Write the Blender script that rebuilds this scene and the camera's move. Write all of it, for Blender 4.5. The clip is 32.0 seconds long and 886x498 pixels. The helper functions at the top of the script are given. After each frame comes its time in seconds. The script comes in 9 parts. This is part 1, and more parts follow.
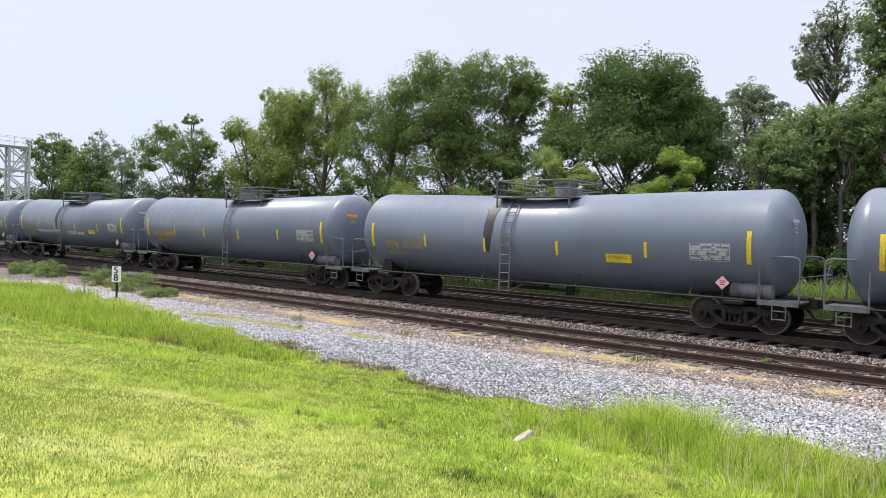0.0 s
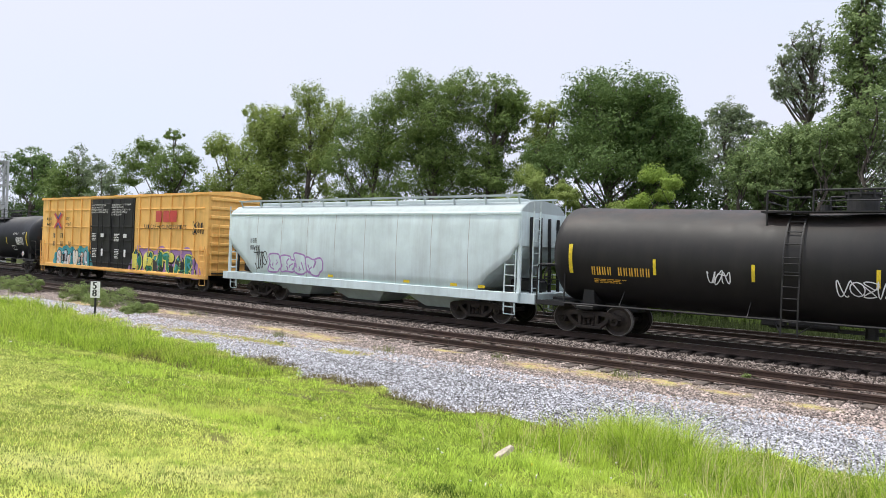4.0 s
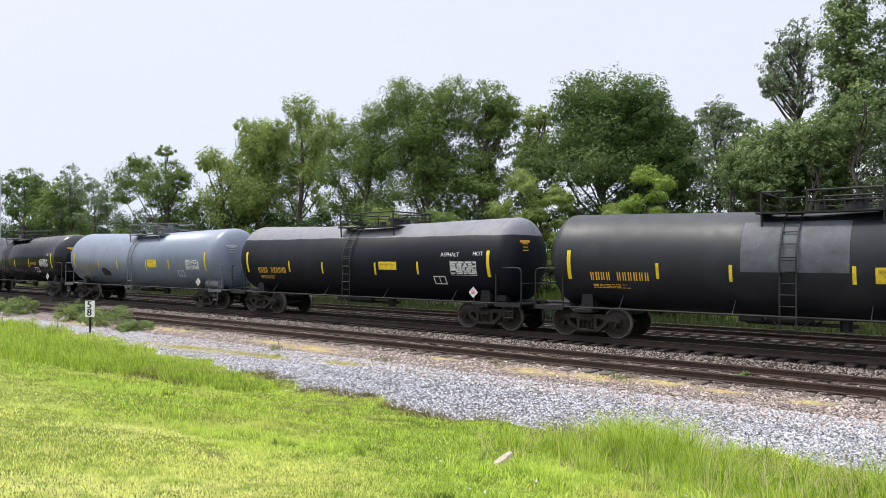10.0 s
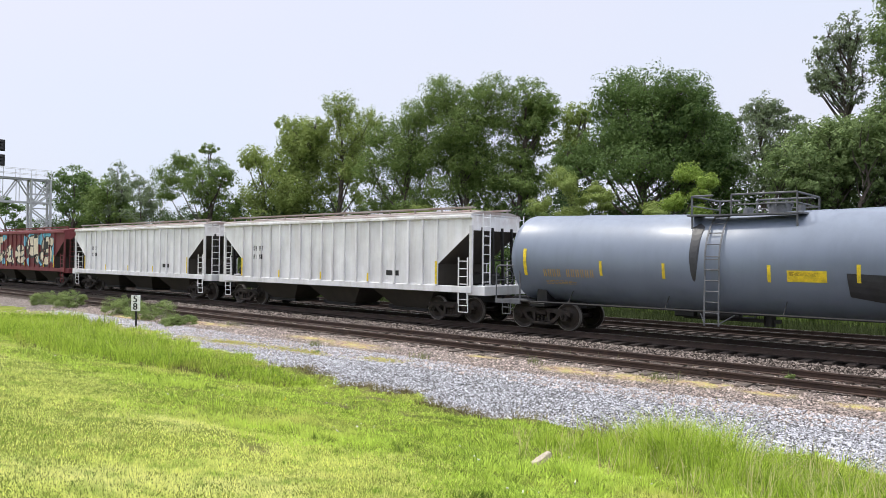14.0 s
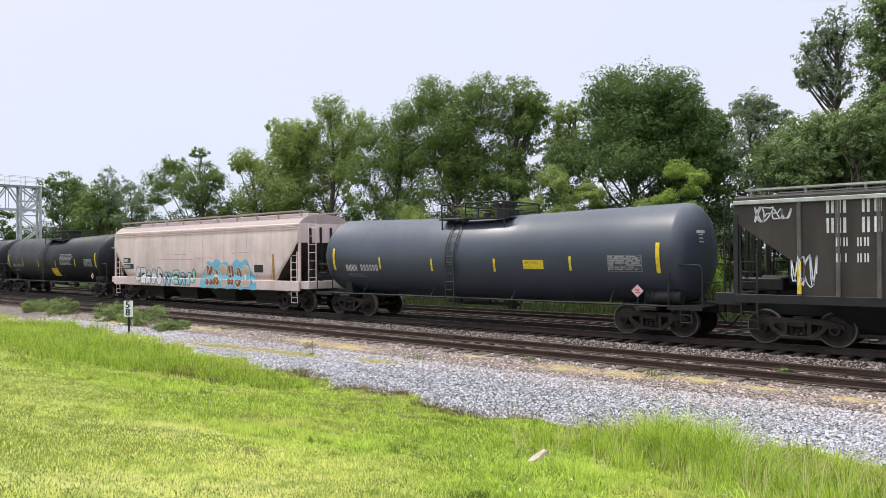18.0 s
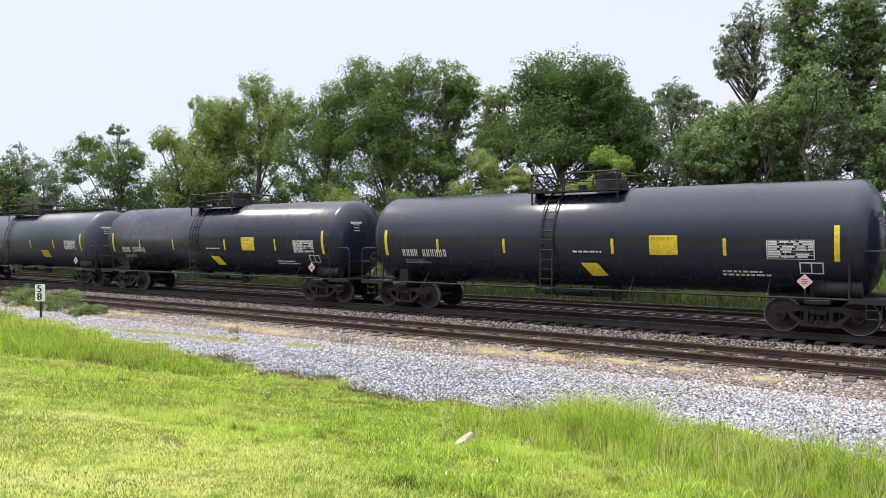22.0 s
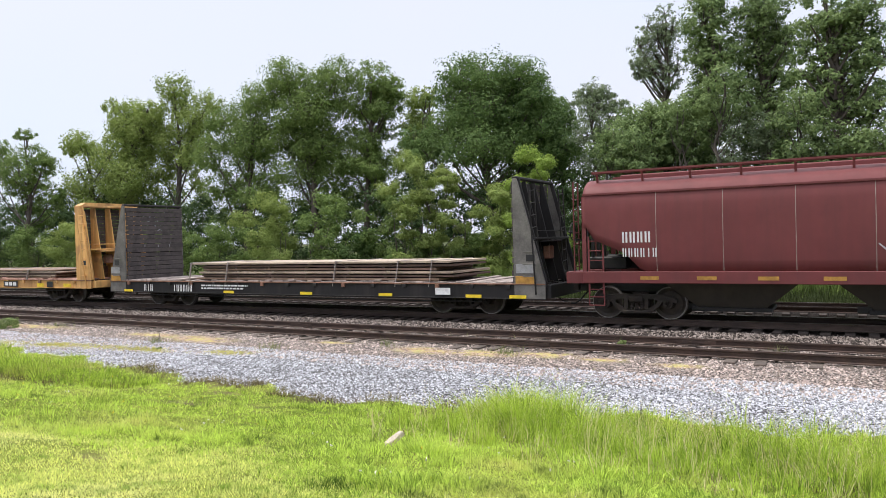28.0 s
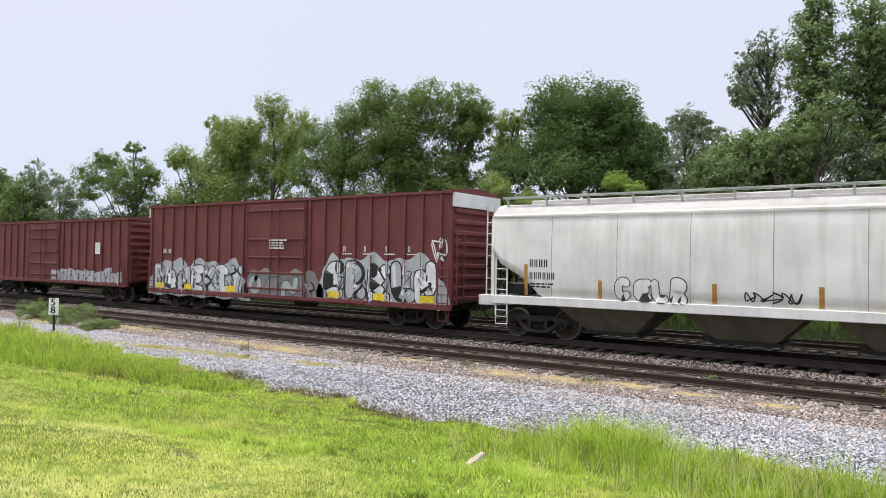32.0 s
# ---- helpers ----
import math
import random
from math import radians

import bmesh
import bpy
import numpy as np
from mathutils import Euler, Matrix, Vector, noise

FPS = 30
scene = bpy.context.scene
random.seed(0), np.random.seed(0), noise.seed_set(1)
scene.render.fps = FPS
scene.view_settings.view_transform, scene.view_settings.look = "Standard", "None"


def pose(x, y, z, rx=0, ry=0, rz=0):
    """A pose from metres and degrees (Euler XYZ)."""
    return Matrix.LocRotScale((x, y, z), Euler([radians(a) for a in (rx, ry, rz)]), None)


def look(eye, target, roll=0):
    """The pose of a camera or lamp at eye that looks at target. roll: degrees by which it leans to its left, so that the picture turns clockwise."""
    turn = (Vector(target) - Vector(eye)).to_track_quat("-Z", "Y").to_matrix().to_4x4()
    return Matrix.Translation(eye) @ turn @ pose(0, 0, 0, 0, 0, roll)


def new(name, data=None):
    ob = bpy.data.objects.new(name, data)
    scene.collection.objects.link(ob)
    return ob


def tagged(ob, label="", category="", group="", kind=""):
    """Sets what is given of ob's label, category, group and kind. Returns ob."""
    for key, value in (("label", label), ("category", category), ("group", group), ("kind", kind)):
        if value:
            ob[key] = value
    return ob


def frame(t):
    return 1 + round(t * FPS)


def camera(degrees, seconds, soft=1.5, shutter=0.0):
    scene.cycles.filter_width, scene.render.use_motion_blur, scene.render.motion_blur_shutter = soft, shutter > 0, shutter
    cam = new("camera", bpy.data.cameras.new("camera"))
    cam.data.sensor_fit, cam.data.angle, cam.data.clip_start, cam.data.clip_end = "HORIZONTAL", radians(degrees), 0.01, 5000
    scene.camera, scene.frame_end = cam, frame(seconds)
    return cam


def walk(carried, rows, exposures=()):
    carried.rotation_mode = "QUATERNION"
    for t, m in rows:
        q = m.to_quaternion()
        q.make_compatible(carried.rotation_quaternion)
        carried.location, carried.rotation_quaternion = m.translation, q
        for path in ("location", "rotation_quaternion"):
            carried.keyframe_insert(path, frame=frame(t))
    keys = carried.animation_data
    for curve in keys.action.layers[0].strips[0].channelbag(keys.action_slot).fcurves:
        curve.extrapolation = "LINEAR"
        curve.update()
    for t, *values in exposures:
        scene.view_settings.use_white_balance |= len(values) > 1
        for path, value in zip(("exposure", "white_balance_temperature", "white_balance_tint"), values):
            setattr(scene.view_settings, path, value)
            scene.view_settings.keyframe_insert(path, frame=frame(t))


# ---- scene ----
cam = camera(62.91, 32.0, 0.7)
PATH = [
    (0.0, pose(-0.042, -0.034, 2.414, 88.91, -1.93, 39.62)),
    (0.5, pose(-0.060, -0.019, 2.399, 89.00, -2.09, 40.00)),
    (1.0, pose(-0.050, -0.041, 2.402, 89.13, -2.23, 40.09)),
    (1.5, pose(-0.032, -0.049, 2.406, 89.27, -2.33, 39.86)),
    (2.0, pose(-0.023, -0.050, 2.412, 89.44, -2.38, 39.59)),
    (2.5, pose(-0.020, -0.073, 2.411, 89.70, -2.43, 39.37)),
    (3.0, pose(-0.030, -0.047, 2.414, 89.89, -2.44, 39.22)),
    (3.5, pose(-0.020, -0.060, 2.410, 90.11, -2.33, 38.90)),
    (5.5, pose(0.017, 0.016, 2.398, 90.17, -0.87, 35.53)),
    (6.0, pose(0.014, 0.022, 2.394, 90.28, -0.48, 34.85)),
    (6.5, pose(0.010, 0.025, 2.403, 90.47, -0.08, 34.56)),
    (7.0, pose(0.013, 0.017, 2.398, 90.72, 0.23, 34.58)),
    (7.5, pose(0.017, -0.003, 2.401, 90.86, 0.37, 34.87)),
    (8.0, pose(0.010, -0.002, 2.408, 90.86, 0.34, 35.32)),
    (8.5, pose(0.008, 0.002, 2.398, 90.84, 0.23, 35.88)),
    (9.0, pose(0.006, -0.002, 2.400, 90.83, 0.04, 36.49)),
    (9.5, pose(0.007, -0.004, 2.407, 90.84, -0.10, 37.19)),
    (10.0, pose(0.004, -0.001, 2.402, 90.85, -0.21, 37.95)),
    (10.5, pose(0.013, -0.011, 2.410, 90.83, -0.29, 38.67)),
    (11.0, pose(0.001, 0.004, 2.403, 90.75, -0.36, 39.31)),
    (11.5, pose(0.007, -0.017, 2.410, 90.68, -0.38, 39.78)),
    (12.0, pose(0.005, -0.004, 2.406, 90.62, -0.30, 40.16)),
    (12.5, pose(0.006, -0.005, 2.406, 90.59, -0.27, 40.47)),
    (13.0, pose(0.005, -0.008, 2.405, 90.60, -0.30, 40.73)),
    (13.5, pose(0.004, -0.010, 2.407, 90.60, -0.43, 40.91)),
    (14.0, pose(-0.008, -0.005, 2.407, 90.63, -0.61, 40.95)),
    (14.5, pose(-0.003, -0.008, 2.406, 90.70, -0.65, 40.90)),
    (16.5, pose(0.010, -0.002, 2.409, 91.10, -0.84, 41.00)),
    (17.0, pose(0.005, -0.015, 2.410, 91.09, -0.94, 41.20)),
    (17.5, pose(0.004, -0.020, 2.412, 90.94, -0.61, 41.23)),
    (18.0, pose(-0.005, -0.013, 2.409, 90.65, 0.36, 40.39)),
    (18.5, pose(-0.007, 0.001, 2.408, 90.23, 1.59, 38.49)),
    (19.0, pose(0.041, -0.007, 2.413, 89.83, 2.61, 35.85)),
    (19.5, pose(0.073, -0.013, 2.418, 89.56, 2.85, 33.41)),
    (20.0, pose(0.057, -0.018, 2.419, 89.43, 2.40, 32.03)),
    (20.5, pose(0.047, -0.007, 2.410, 89.41, 1.55, 32.02)),
    (21.0, pose(0.028, -0.002, 2.421, 89.40, 0.83, 32.84)),
    (21.5, pose(-0.003, 0.028, 2.413, 89.38, 0.31, 33.88)),
    (22.0, pose(-0.016, 0.029, 2.417, 89.31, 0.05, 34.83)),
    (22.5, pose(-0.019, 0.023, 2.410, 89.19, 0.11, 35.68)),
    (23.0, pose(-0.028, 0.026, 2.412, 88.95, 0.07, 36.39)),
    (23.5, pose(-0.015, 0.009, 2.417, 88.75, -0.03, 36.99)),
    (24.0, pose(-0.040, 0.031, 2.405, 88.70, -0.36, 37.29)),
    (24.5, pose(-0.029, 0.015, 2.415, 88.78, -0.57, 37.26)),
    (25.0, pose(-0.031, 0.019, 2.413, 88.95, -0.67, 36.72)),
    (25.5, pose(-0.013, 0.001, 2.416, 89.04, -0.58, 35.67)),
    (26.0, pose(-0.002, 0.014, 2.421, 89.03, -0.25, 34.07)),
    (26.5, pose(0.008, 0.025, 2.410, 89.02, 0.24, 32.03)),
    (28.5, pose(0.058, 0.004, 2.403, 89.33, 1.57, 29.08)),
    (29.0, pose(0.051, 0.023, 2.399, 89.42, 1.34, 30.51)),
    (29.5, pose(0.048, 0.029, 2.396, 89.61, 0.94, 32.07)),
    (30.0, pose(0.033, 0.061, 2.389, 89.95, 0.54, 33.21)),
    (30.5, pose(0.021, 0.075, 2.379, 90.38, 0.22, 33.91)),
    (31.0, pose(-0.012, 0.046, 2.374, 90.79, -0.10, 34.51)),
    (31.5, pose(-0.051, -0.012, 2.374, 91.02, -0.58, 35.07)),
    (32.0, pose(-0.044, -0.010, 2.368, 91.08, -1.00, 35.67)),
]
# the film brightens a little while the dark cars pass
EXPOSURES = [(0.0, 0.09), (3.5, 0.11), (6.0, 0.09), (7.0, 0.14), (9.0, 0.14), (11.0, 0.11), (13.0, 0.07), (17.0, 0.07), (19.0, 0.09), (20.0, 0.12), (21.0, 0.17), (22.0, 0.17), (23.0, 0.14), (25.0, 0.09), (26.0, 0.04), (28.0, 0.17), (29.0, 0.19), (30.0, 0.13), (31.0, 0.02), (32.0, 0.0)]
walk(cam, PATH, EXPOSURES)

# ---- node helpers ----
def nodes_of(name):
    m = bpy.data.materials.new(name)
    m.use_nodes = True
    nt = m.node_tree
    return m, nt.nodes, nt.links, nt.nodes["Principled BSDF"]


def coords(n, l, spread=True):
    """Object coordinates, shifted per object."""
    tc = n.new("ShaderNodeTexCoord")
    if not spread:
        return tc.outputs["Object"]
    info, add, mul = n.new("ShaderNodeObjectInfo"), n.new("ShaderNodeVectorMath"), n.new("ShaderNodeMath")
    mul.operation = "MULTIPLY"
    mul.inputs[1].default_value = 60.0
    l.new(info.outputs["Random"], mul.inputs[0])
    l.new(tc.outputs["Object"], add.inputs[0])
    l.new(mul.outputs[0], add.inputs[1])
    return add.outputs[0]


def noise_node(n, l, vec, scale, detail=4.0, rough=0.6, stretch=None):
    if stretch:
        mp = n.new("ShaderNodeMapping")
        mp.inputs["Scale"].default_value = stretch
        l.new(vec, mp.inputs["Vector"])
        vec = mp.outputs[0]
    t = n.new("ShaderNodeTexNoise")
    t.inputs["Scale"].default_value, t.inputs["Detail"].default_value, t.inputs["Roughness"].default_value = scale, detail, rough
    l.new(vec, t.inputs["Vector"])
    return t.outputs["Fac"]


def ramp(n, l, fac, lo, hi):
    r = n.new("ShaderNodeMapRange")
    r.inputs["From Min"].default_value, r.inputs["From Max"].default_value = lo, hi
    l.new(fac, r.inputs["Value"])
    return r.outputs["Result"]


def mixc(n, l, fac, a, b):
    m = n.new("ShaderNodeMix")
    m.data_type = "RGBA"
    for sock, v in (("Factor", fac), ("A", a), ("B", b)):
        if isinstance(v, (int, float)):
            m.inputs[sock].default_value = v
        elif isinstance(v, tuple):
            m.inputs[sock].default_value = (*v, 1)
        else:
            l.new(v, m.inputs[sock])
    return m.outputs["Result"]


def math_node(n, l, op, a, b):
    m = n.new("ShaderNodeMath")
    m.operation = op
    for i, v in enumerate((a, b)):
        if isinstance(v, (int, float)):
            m.inputs[i].default_value = v
        else:
            l.new(v, m.inputs[i])
    return m.outputs[0]


def bump(n, l, b, height, strength, distance=0.02):
    bn = n.new("ShaderNodeBump")
    bn.inputs["Strength"].default_value, bn.inputs["Distance"].default_value = strength, distance
    l.new(height, bn.inputs["Height"])
    l.new(bn.outputs[0], b.inputs["Normal"])


# ---- world, sun ----
SUN_ELEV, SUN_AZ = radians(60), radians(256)
world = bpy.data.worlds.new("sky")
scene.world = world
world.use_nodes = True
wn, wl = world.node_tree.nodes, world.node_tree.links
wn.clear()
w_out, w_bg = wn.new("ShaderNodeOutputWorld"), wn.new("ShaderNodeBackground")
w_sky = wn.new("ShaderNodeTexSky")
w_sky.sky_type, w_sky.sun_disc = "NISHITA", False
w_sky.sun_elevation, w_sky.sun_rotation = SUN_ELEV, SUN_AZ
w_sky.air_density, w_sky.dust_density = 1.0, 4.0
w_scale = wn.new("ShaderNodeVectorMath")
w_scale.operation = "SCALE"
w_scale.inputs["Scale"].default_value = 0.10
w_tc, w_sep, w_ramp = wn.new("ShaderNodeTexCoord"), wn.new("ShaderNodeSeparateXYZ"), wn.new("ShaderNodeValToRGB")
w_mix = wn.new("ShaderNodeMix")
w_mix.data_type = "RGBA"
w_mix.inputs["Factor"].default_value = 0.88
wl.new(w_tc.outputs["Generated"], w_sep.inputs[0])
wl.new(w_sep.outputs["Z"], w_ramp.inputs[0])
# thin bright haze: pale at the horizon, brighter overhead
els = w_ramp.color_ramp.elements
els[0].position, els[0].color = 0.0, (0.83, 0.86, 0.99, 1)
els[1].position, els[1].color = 1.0, (2.85, 2.88, 3.02, 1)
e_mid = els.new(0.42)
e_mid.color = (0.84, 0.86, 1.02, 1)
wl.new(w_sky.outputs["Color"], w_scale.inputs[0])
wl.new(w_scale.outputs[0], w_mix.inputs["A"])
wl.new(w_ramp.outputs["Color"], w_mix.inputs["B"])
w_gap = noise_node(wn, wl, w_tc.outputs["Generated"], 1.1, 3.0, 0.5)
w_fin = mixc(wn, wl, math_node(wn, wl, "MULTIPLY", ramp(wn, wl, w_gap, 0.46, 0.66), 0.22), w_mix.outputs["Result"], (0.62, 0.80, 1.02))
wl.new(w_fin, w_bg.inputs["Color"])
wl.new(w_bg.outputs[0], w_out.inputs[0])
w_bg.inputs["Strength"].default_value = 1.0

sun_data = bpy.data.lights.new("sun", "SUN")
sun_data.energy, sun_data.angle, sun_data.color = 2.7, radians(2.5), (1.0, 0.955, 0.86)
sun = new("sun", sun_data)
sun_dir = Vector((math.cos(SUN_ELEV) * math.sin(SUN_AZ), math.cos(SUN_ELEV) * math.cos(SUN_AZ), math.sin(SUN_ELEV)))
sun.matrix_basis = look(sun_dir * 200, (0, 0, 0))


# ---- surfaces ----
def mat(name, col, rough=0.6, metal=0.0, var=0.25, scale=2.0, fine=40.0, bumps=0.15, dirt=None, amount=0.3, spread=True):
    """A worn surface: broad and fine variation, and patches of dirt."""
    m, n, l, b = nodes_of(name)
    v = coords(n, l, spread)
    big, small = noise_node(n, l, v, scale), noise_node(n, l, v, fine, 3.0)
    dark = tuple(c * (1 - var) for c in col)
    lite = tuple(min(1, c * (1 + var)) for c in col)
    c = mixc(n, l, ramp(n, l, big, 0.3, 0.7), dark, lite)
    if dirt:
        f = math_node(n, l, "MULTIPLY", ramp(n, l, noise_node(n, l, v, scale * 1.7, 6.0, 0.7), 0.45, 0.75), amount)
        c = mixc(n, l, f, c, dirt)
    c2 = mixc(n, l, ramp(n, l, small, 0.3, 0.7), tuple([0.85] * 3), tuple([1.1] * 3))
    mm = n.new("ShaderNodeMix")
    mm.data_type, mm.blend_type = "RGBA", "MULTIPLY"
    mm.inputs["Factor"].default_value = 1.0
    l.new(c, mm.inputs["A"])
    l.new(c2, mm.inputs["B"])
    l.new(mm.outputs["Result"], b.inputs["Base Color"])
    l.new(ramp(n, l, big, -1.0 + 0.0, 2.0), b.inputs["Roughness"])
    rr = n.new("ShaderNodeMapRange")
    rr.inputs["To Min"].default_value, rr.inputs["To Max"].default_value = max(0.02, rough - 0.12), min(1, rough + 0.12)
    l.new(big, rr.inputs["Value"])
    l.new(rr.outputs["Result"], b.inputs["Roughness"])
    b.inputs["Metallic"].default_value = metal
    if bumps:
        bump(n, l, b, small, bumps)
    return m


def paint_mat(name, col, rough=0.45, streak=(0.05, 0.045, 0.04), amount=0.35, rust=0.0, rust_from=9.0, top=None, top_from=9.0, patch=None, patch_amount=0.0, gloss=0.3, coat=0.0, rust_col=(0.22, 0.10, 0.06), dent=0.35, blotch=0.15):
    """Railcar paint: vertical grime streaks, blotches, rust towards the roof, an optional second colour above a height:
    two-tone paint, or a roof darkened against the bright light above.
    """
    m, n, l, b = nodes_of(name)
    v = coords(n, l)
    tc = n.new("ShaderNodeTexCoord")
    sep = n.new("ShaderNodeSeparateXYZ")
    l.new(tc.outputs["Object"], sep.inputs[0])
    st = noise_node(n, l, v, 1.0, 5.0, 0.65, (2.6, 2.6, 0.22))
    bl = noise_node(n, l, v, 0.7, 6.0, 0.6)
    fi = noise_node(n, l, v, 24.0, 3.0)
    b.inputs["Specular IOR Level"].default_value = gloss
    b.inputs["Coat Weight"].default_value, b.inputs["Coat Roughness"].default_value = coat, 0.30
    c = mixc(n, l, ramp(n, l, bl, 0.3, 0.7), tuple(x * (1 - blotch) for x in col), tuple(min(1, x * (1 + blotch)) for x in col))
    # second colour above a height: two-tone paint, or roofs darkened to offset light
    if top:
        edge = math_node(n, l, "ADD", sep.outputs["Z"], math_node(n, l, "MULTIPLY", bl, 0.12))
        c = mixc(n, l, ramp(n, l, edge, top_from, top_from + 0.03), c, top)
    if patch:
        pf = math_node(n, l, "MULTIPLY", ramp(n, l, noise_node(n, l, v, 0.8, 3.0, 0.5), 0.56, 0.60), patch_amount)
        c = mixc(n, l, pf, c, patch)
    c = mixc(n, l, math_node(n, l, "MULTIPLY", ramp(n, l, st, 0.45, 0.78), amount), c, streak)
    if rust > 0:
        hz = ramp(n, l, sep.outputs["Z"], rust_from - 0.5, rust_from + 0.25)
        rf = math_node(n, l, "MULTIPLY", math_node(n, l, "MULTIPLY", ramp(n, l, noise_node(n, l, v, 1.5, 6.0, 0.7, (0.5, 1.0, 1.0)), 0.45, 0.6), hz), rust)
        c = mixc(n, l, rf, c, rust_col)
    c = mixc(n, l, math_node(n, l, "MULTIPLY", ramp(n, l, fi, 0.58, 0.8), 0.15), c, streak)
    l.new(c, b.inputs["Base Color"])
    rr = n.new("ShaderNodeMapRange")
    rr.inputs["To Min"].default_value, rr.inputs["To Max"].default_value = max(0.1, rough - 0.12), min(1, rough + 0.2)
    l.new(st, rr.inputs["Value"])
    l.new(rr.outputs["Result"], b.inputs["Roughness"])
    wave = noise_node(n, l, v, 1.3, 2.0)
    bump(n, l, b, math_node(n, l, "ADD", math_node(n, l, "MULTIPLY", wave, 1.0), math_node(n, l, "MULTIPLY", fi, 0.04)), dent, 0.02)
    return m


def leaf_mat(name, a, c, dry=None, clear=0.40, deep=None, patch=3.0):
    """Foliage whose leaves differ one by one; some light passes through them."""
    m, n, l, b = nodes_of(name)
    g = n.new("ShaderNodeNewGeometry")
    tc = n.new("ShaderNodeTexCoord")
    col = mixc(n, l, g.outputs["Random Per Island"], a, c)
    big = noise_node(n, l, tc.outputs["Object"], 0.35, 2.0)
    col = mixc(n, l, math_node(n, l, "MULTIPLY", ramp(n, l, big, 0.35, 0.7), 0.6), col, c)
    if dry:
        col = mixc(n, l, math_node(n, l, "MULTIPLY", ramp(n, l, noise_node(n, l, tc.outputs["Object"], 0.55, 4.0), 0.52, 0.72), 0.75), col, dry)
    if deep:
        col = mixc(n, l, math_node(n, l, "MULTIPLY", ramp(n, l, noise_node(n, l, tc.outputs["Object"], patch, 5.0, 0.7), 0.50, 0.66), 0.8), col, deep)
    l.new(col, b.inputs["Base Color"])
    b.inputs["Roughness"].default_value = 0.6
    b.inputs["Specular IOR Level"].default_value = 0.12
    tr, mx, out = n.new("ShaderNodeBsdfTranslucent"), n.new("ShaderNodeMixShader"), n["Material Output"]
    l.new(col, tr.inputs["Color"])
    mx.inputs[0].default_value = clear
    l.new(b.outputs[0], mx.inputs[1])
    l.new(tr.outputs[0], mx.inputs[2])
    l.new(mx.outputs[0], out.inputs["Surface"])
    return m


M_STEEL = mat("dark_truck_steel", (0.016, 0.012, 0.010), 0.8, 0.0, 0.35, 3, 30, 0.3, (0.075, 0.048, 0.034), 0.55)
M_WHEEL = mat("wheel_steel", (0.030, 0.024, 0.021), 0.6, 0.3, 0.3, 4, 40, 0.2, (0.10, 0.07, 0.05), 0.5)
M_TREAD = mat("polished_wheel_rim", (0.20, 0.185, 0.175), 0.45, 0.3, 0.2, 6, 60, 0.05)
M_RAILTOP = mat("polished_rail_head", (0.30, 0.29, 0.29), 0.35, 0.9, 0.25, 1, 50, 0.05, (0.10, 0.07, 0.06), 0.4, False)
M_RAILRUST = mat("rusty_rail_steel", (0.048, 0.029, 0.023), 0.85, 0.0, 0.35, 2, 60, 0.3, (0.10, 0.058, 0.038), 0.6, False)
M_RAILDARK = mat("oily_rail_steel", (0.045, 0.030, 0.025), 0.8, 0.0, 0.35, 2, 60, 0.3, (0.08, 0.05, 0.04), 0.6, False)
M_TIE = mat("weathered_tie_wood", (0.085, 0.066, 0.055), 0.95, 0.0, 0.4, 3, 35, 0.8, (0.16, 0.13, 0.11), 0.5)
M_TIEDARK = mat("creosoted_tie_wood", (0.040, 0.030, 0.026), 0.95, 0.0, 0.4, 3, 35, 0.8, (0.09, 0.07, 0.06), 0.4)
M_BLACK = mat("black_fitting_paint", (0.010, 0.010, 0.012), 0.6, 0.0, 0.3, 3, 30, 0.15, (0.035, 0.029, 0.026), 0.5)
M_GREYFIT = mat("grey_fitting_paint", (0.13, 0.135, 0.15), 0.6, 0.0, 0.3, 3, 30, 0.15, (0.05, 0.045, 0.04), 0.5)
M_HOSE = mat("rubber_hose", (0.012, 0.012, 0.012), 0.8)
M_YELLOW = mat("yellow_reflective_tape", (0.82, 0.61, 0.03), 0.45, 0.0, 0.2, 6, 50, 0.05, (0.25, 0.17, 0.05), 0.5)
M_AMBER = mat("dull_amber_tape", (0.42, 0.22, 0.04), 0.6, 0.0, 0.3, 6, 50, 0.05, (0.15, 0.09, 0.04), 0.5)
M_WHITE = mat("white_stencil_paint", (0.72, 0.72, 0.72), 0.6, 0.0, 0.15, 5, 50, 0.05, (0.3, 0.3, 0.3), 0.4)
M_ORANGE = mat("orange_stencil_paint", (0.78, 0.44, 0.05), 0.6, 0.0, 0.2, 5, 50, 0.05, (0.25, 0.16, 0.06), 0.4)
M_WORNOR = mat("worn_orange_stencil_paint", (0.46, 0.31, 0.12), 0.7, 0.0, 0.3, 5, 50, 0.05, (0.20, 0.20, 0.20), 0.6)
M_GREYTXT = mat("faded_stencil_paint", (0.30, 0.30, 0.31), 0.7, 0.0, 0.2, 5, 50, 0.05)
M_FADED = mat("dusty_white_stencil_paint", (0.50, 0.50, 0.51), 0.7, 0.0, 0.2, 5, 50, 0.05)
M_REDTXT = mat("red_stencil_paint", (0.50, 0.05, 0.03), 0.6, 0.0, 0.2, 5, 50, 0.05)
M_BLKTXT = mat("black_stencil_paint", (0.02, 0.02, 0.022), 0.6, 0.0, 0.2, 5, 50, 0.05)
M_SIGNTXT = mat("faint_sign_print", (0.30, 0.19, 0.02), 0.6, 0.0, 0.2, 5, 50, 0.05)
M_PINK = mat("pink_placard", (0.74, 0.50, 0.52), 0.5, 0.0, 0.15, 5, 50, 0.05)
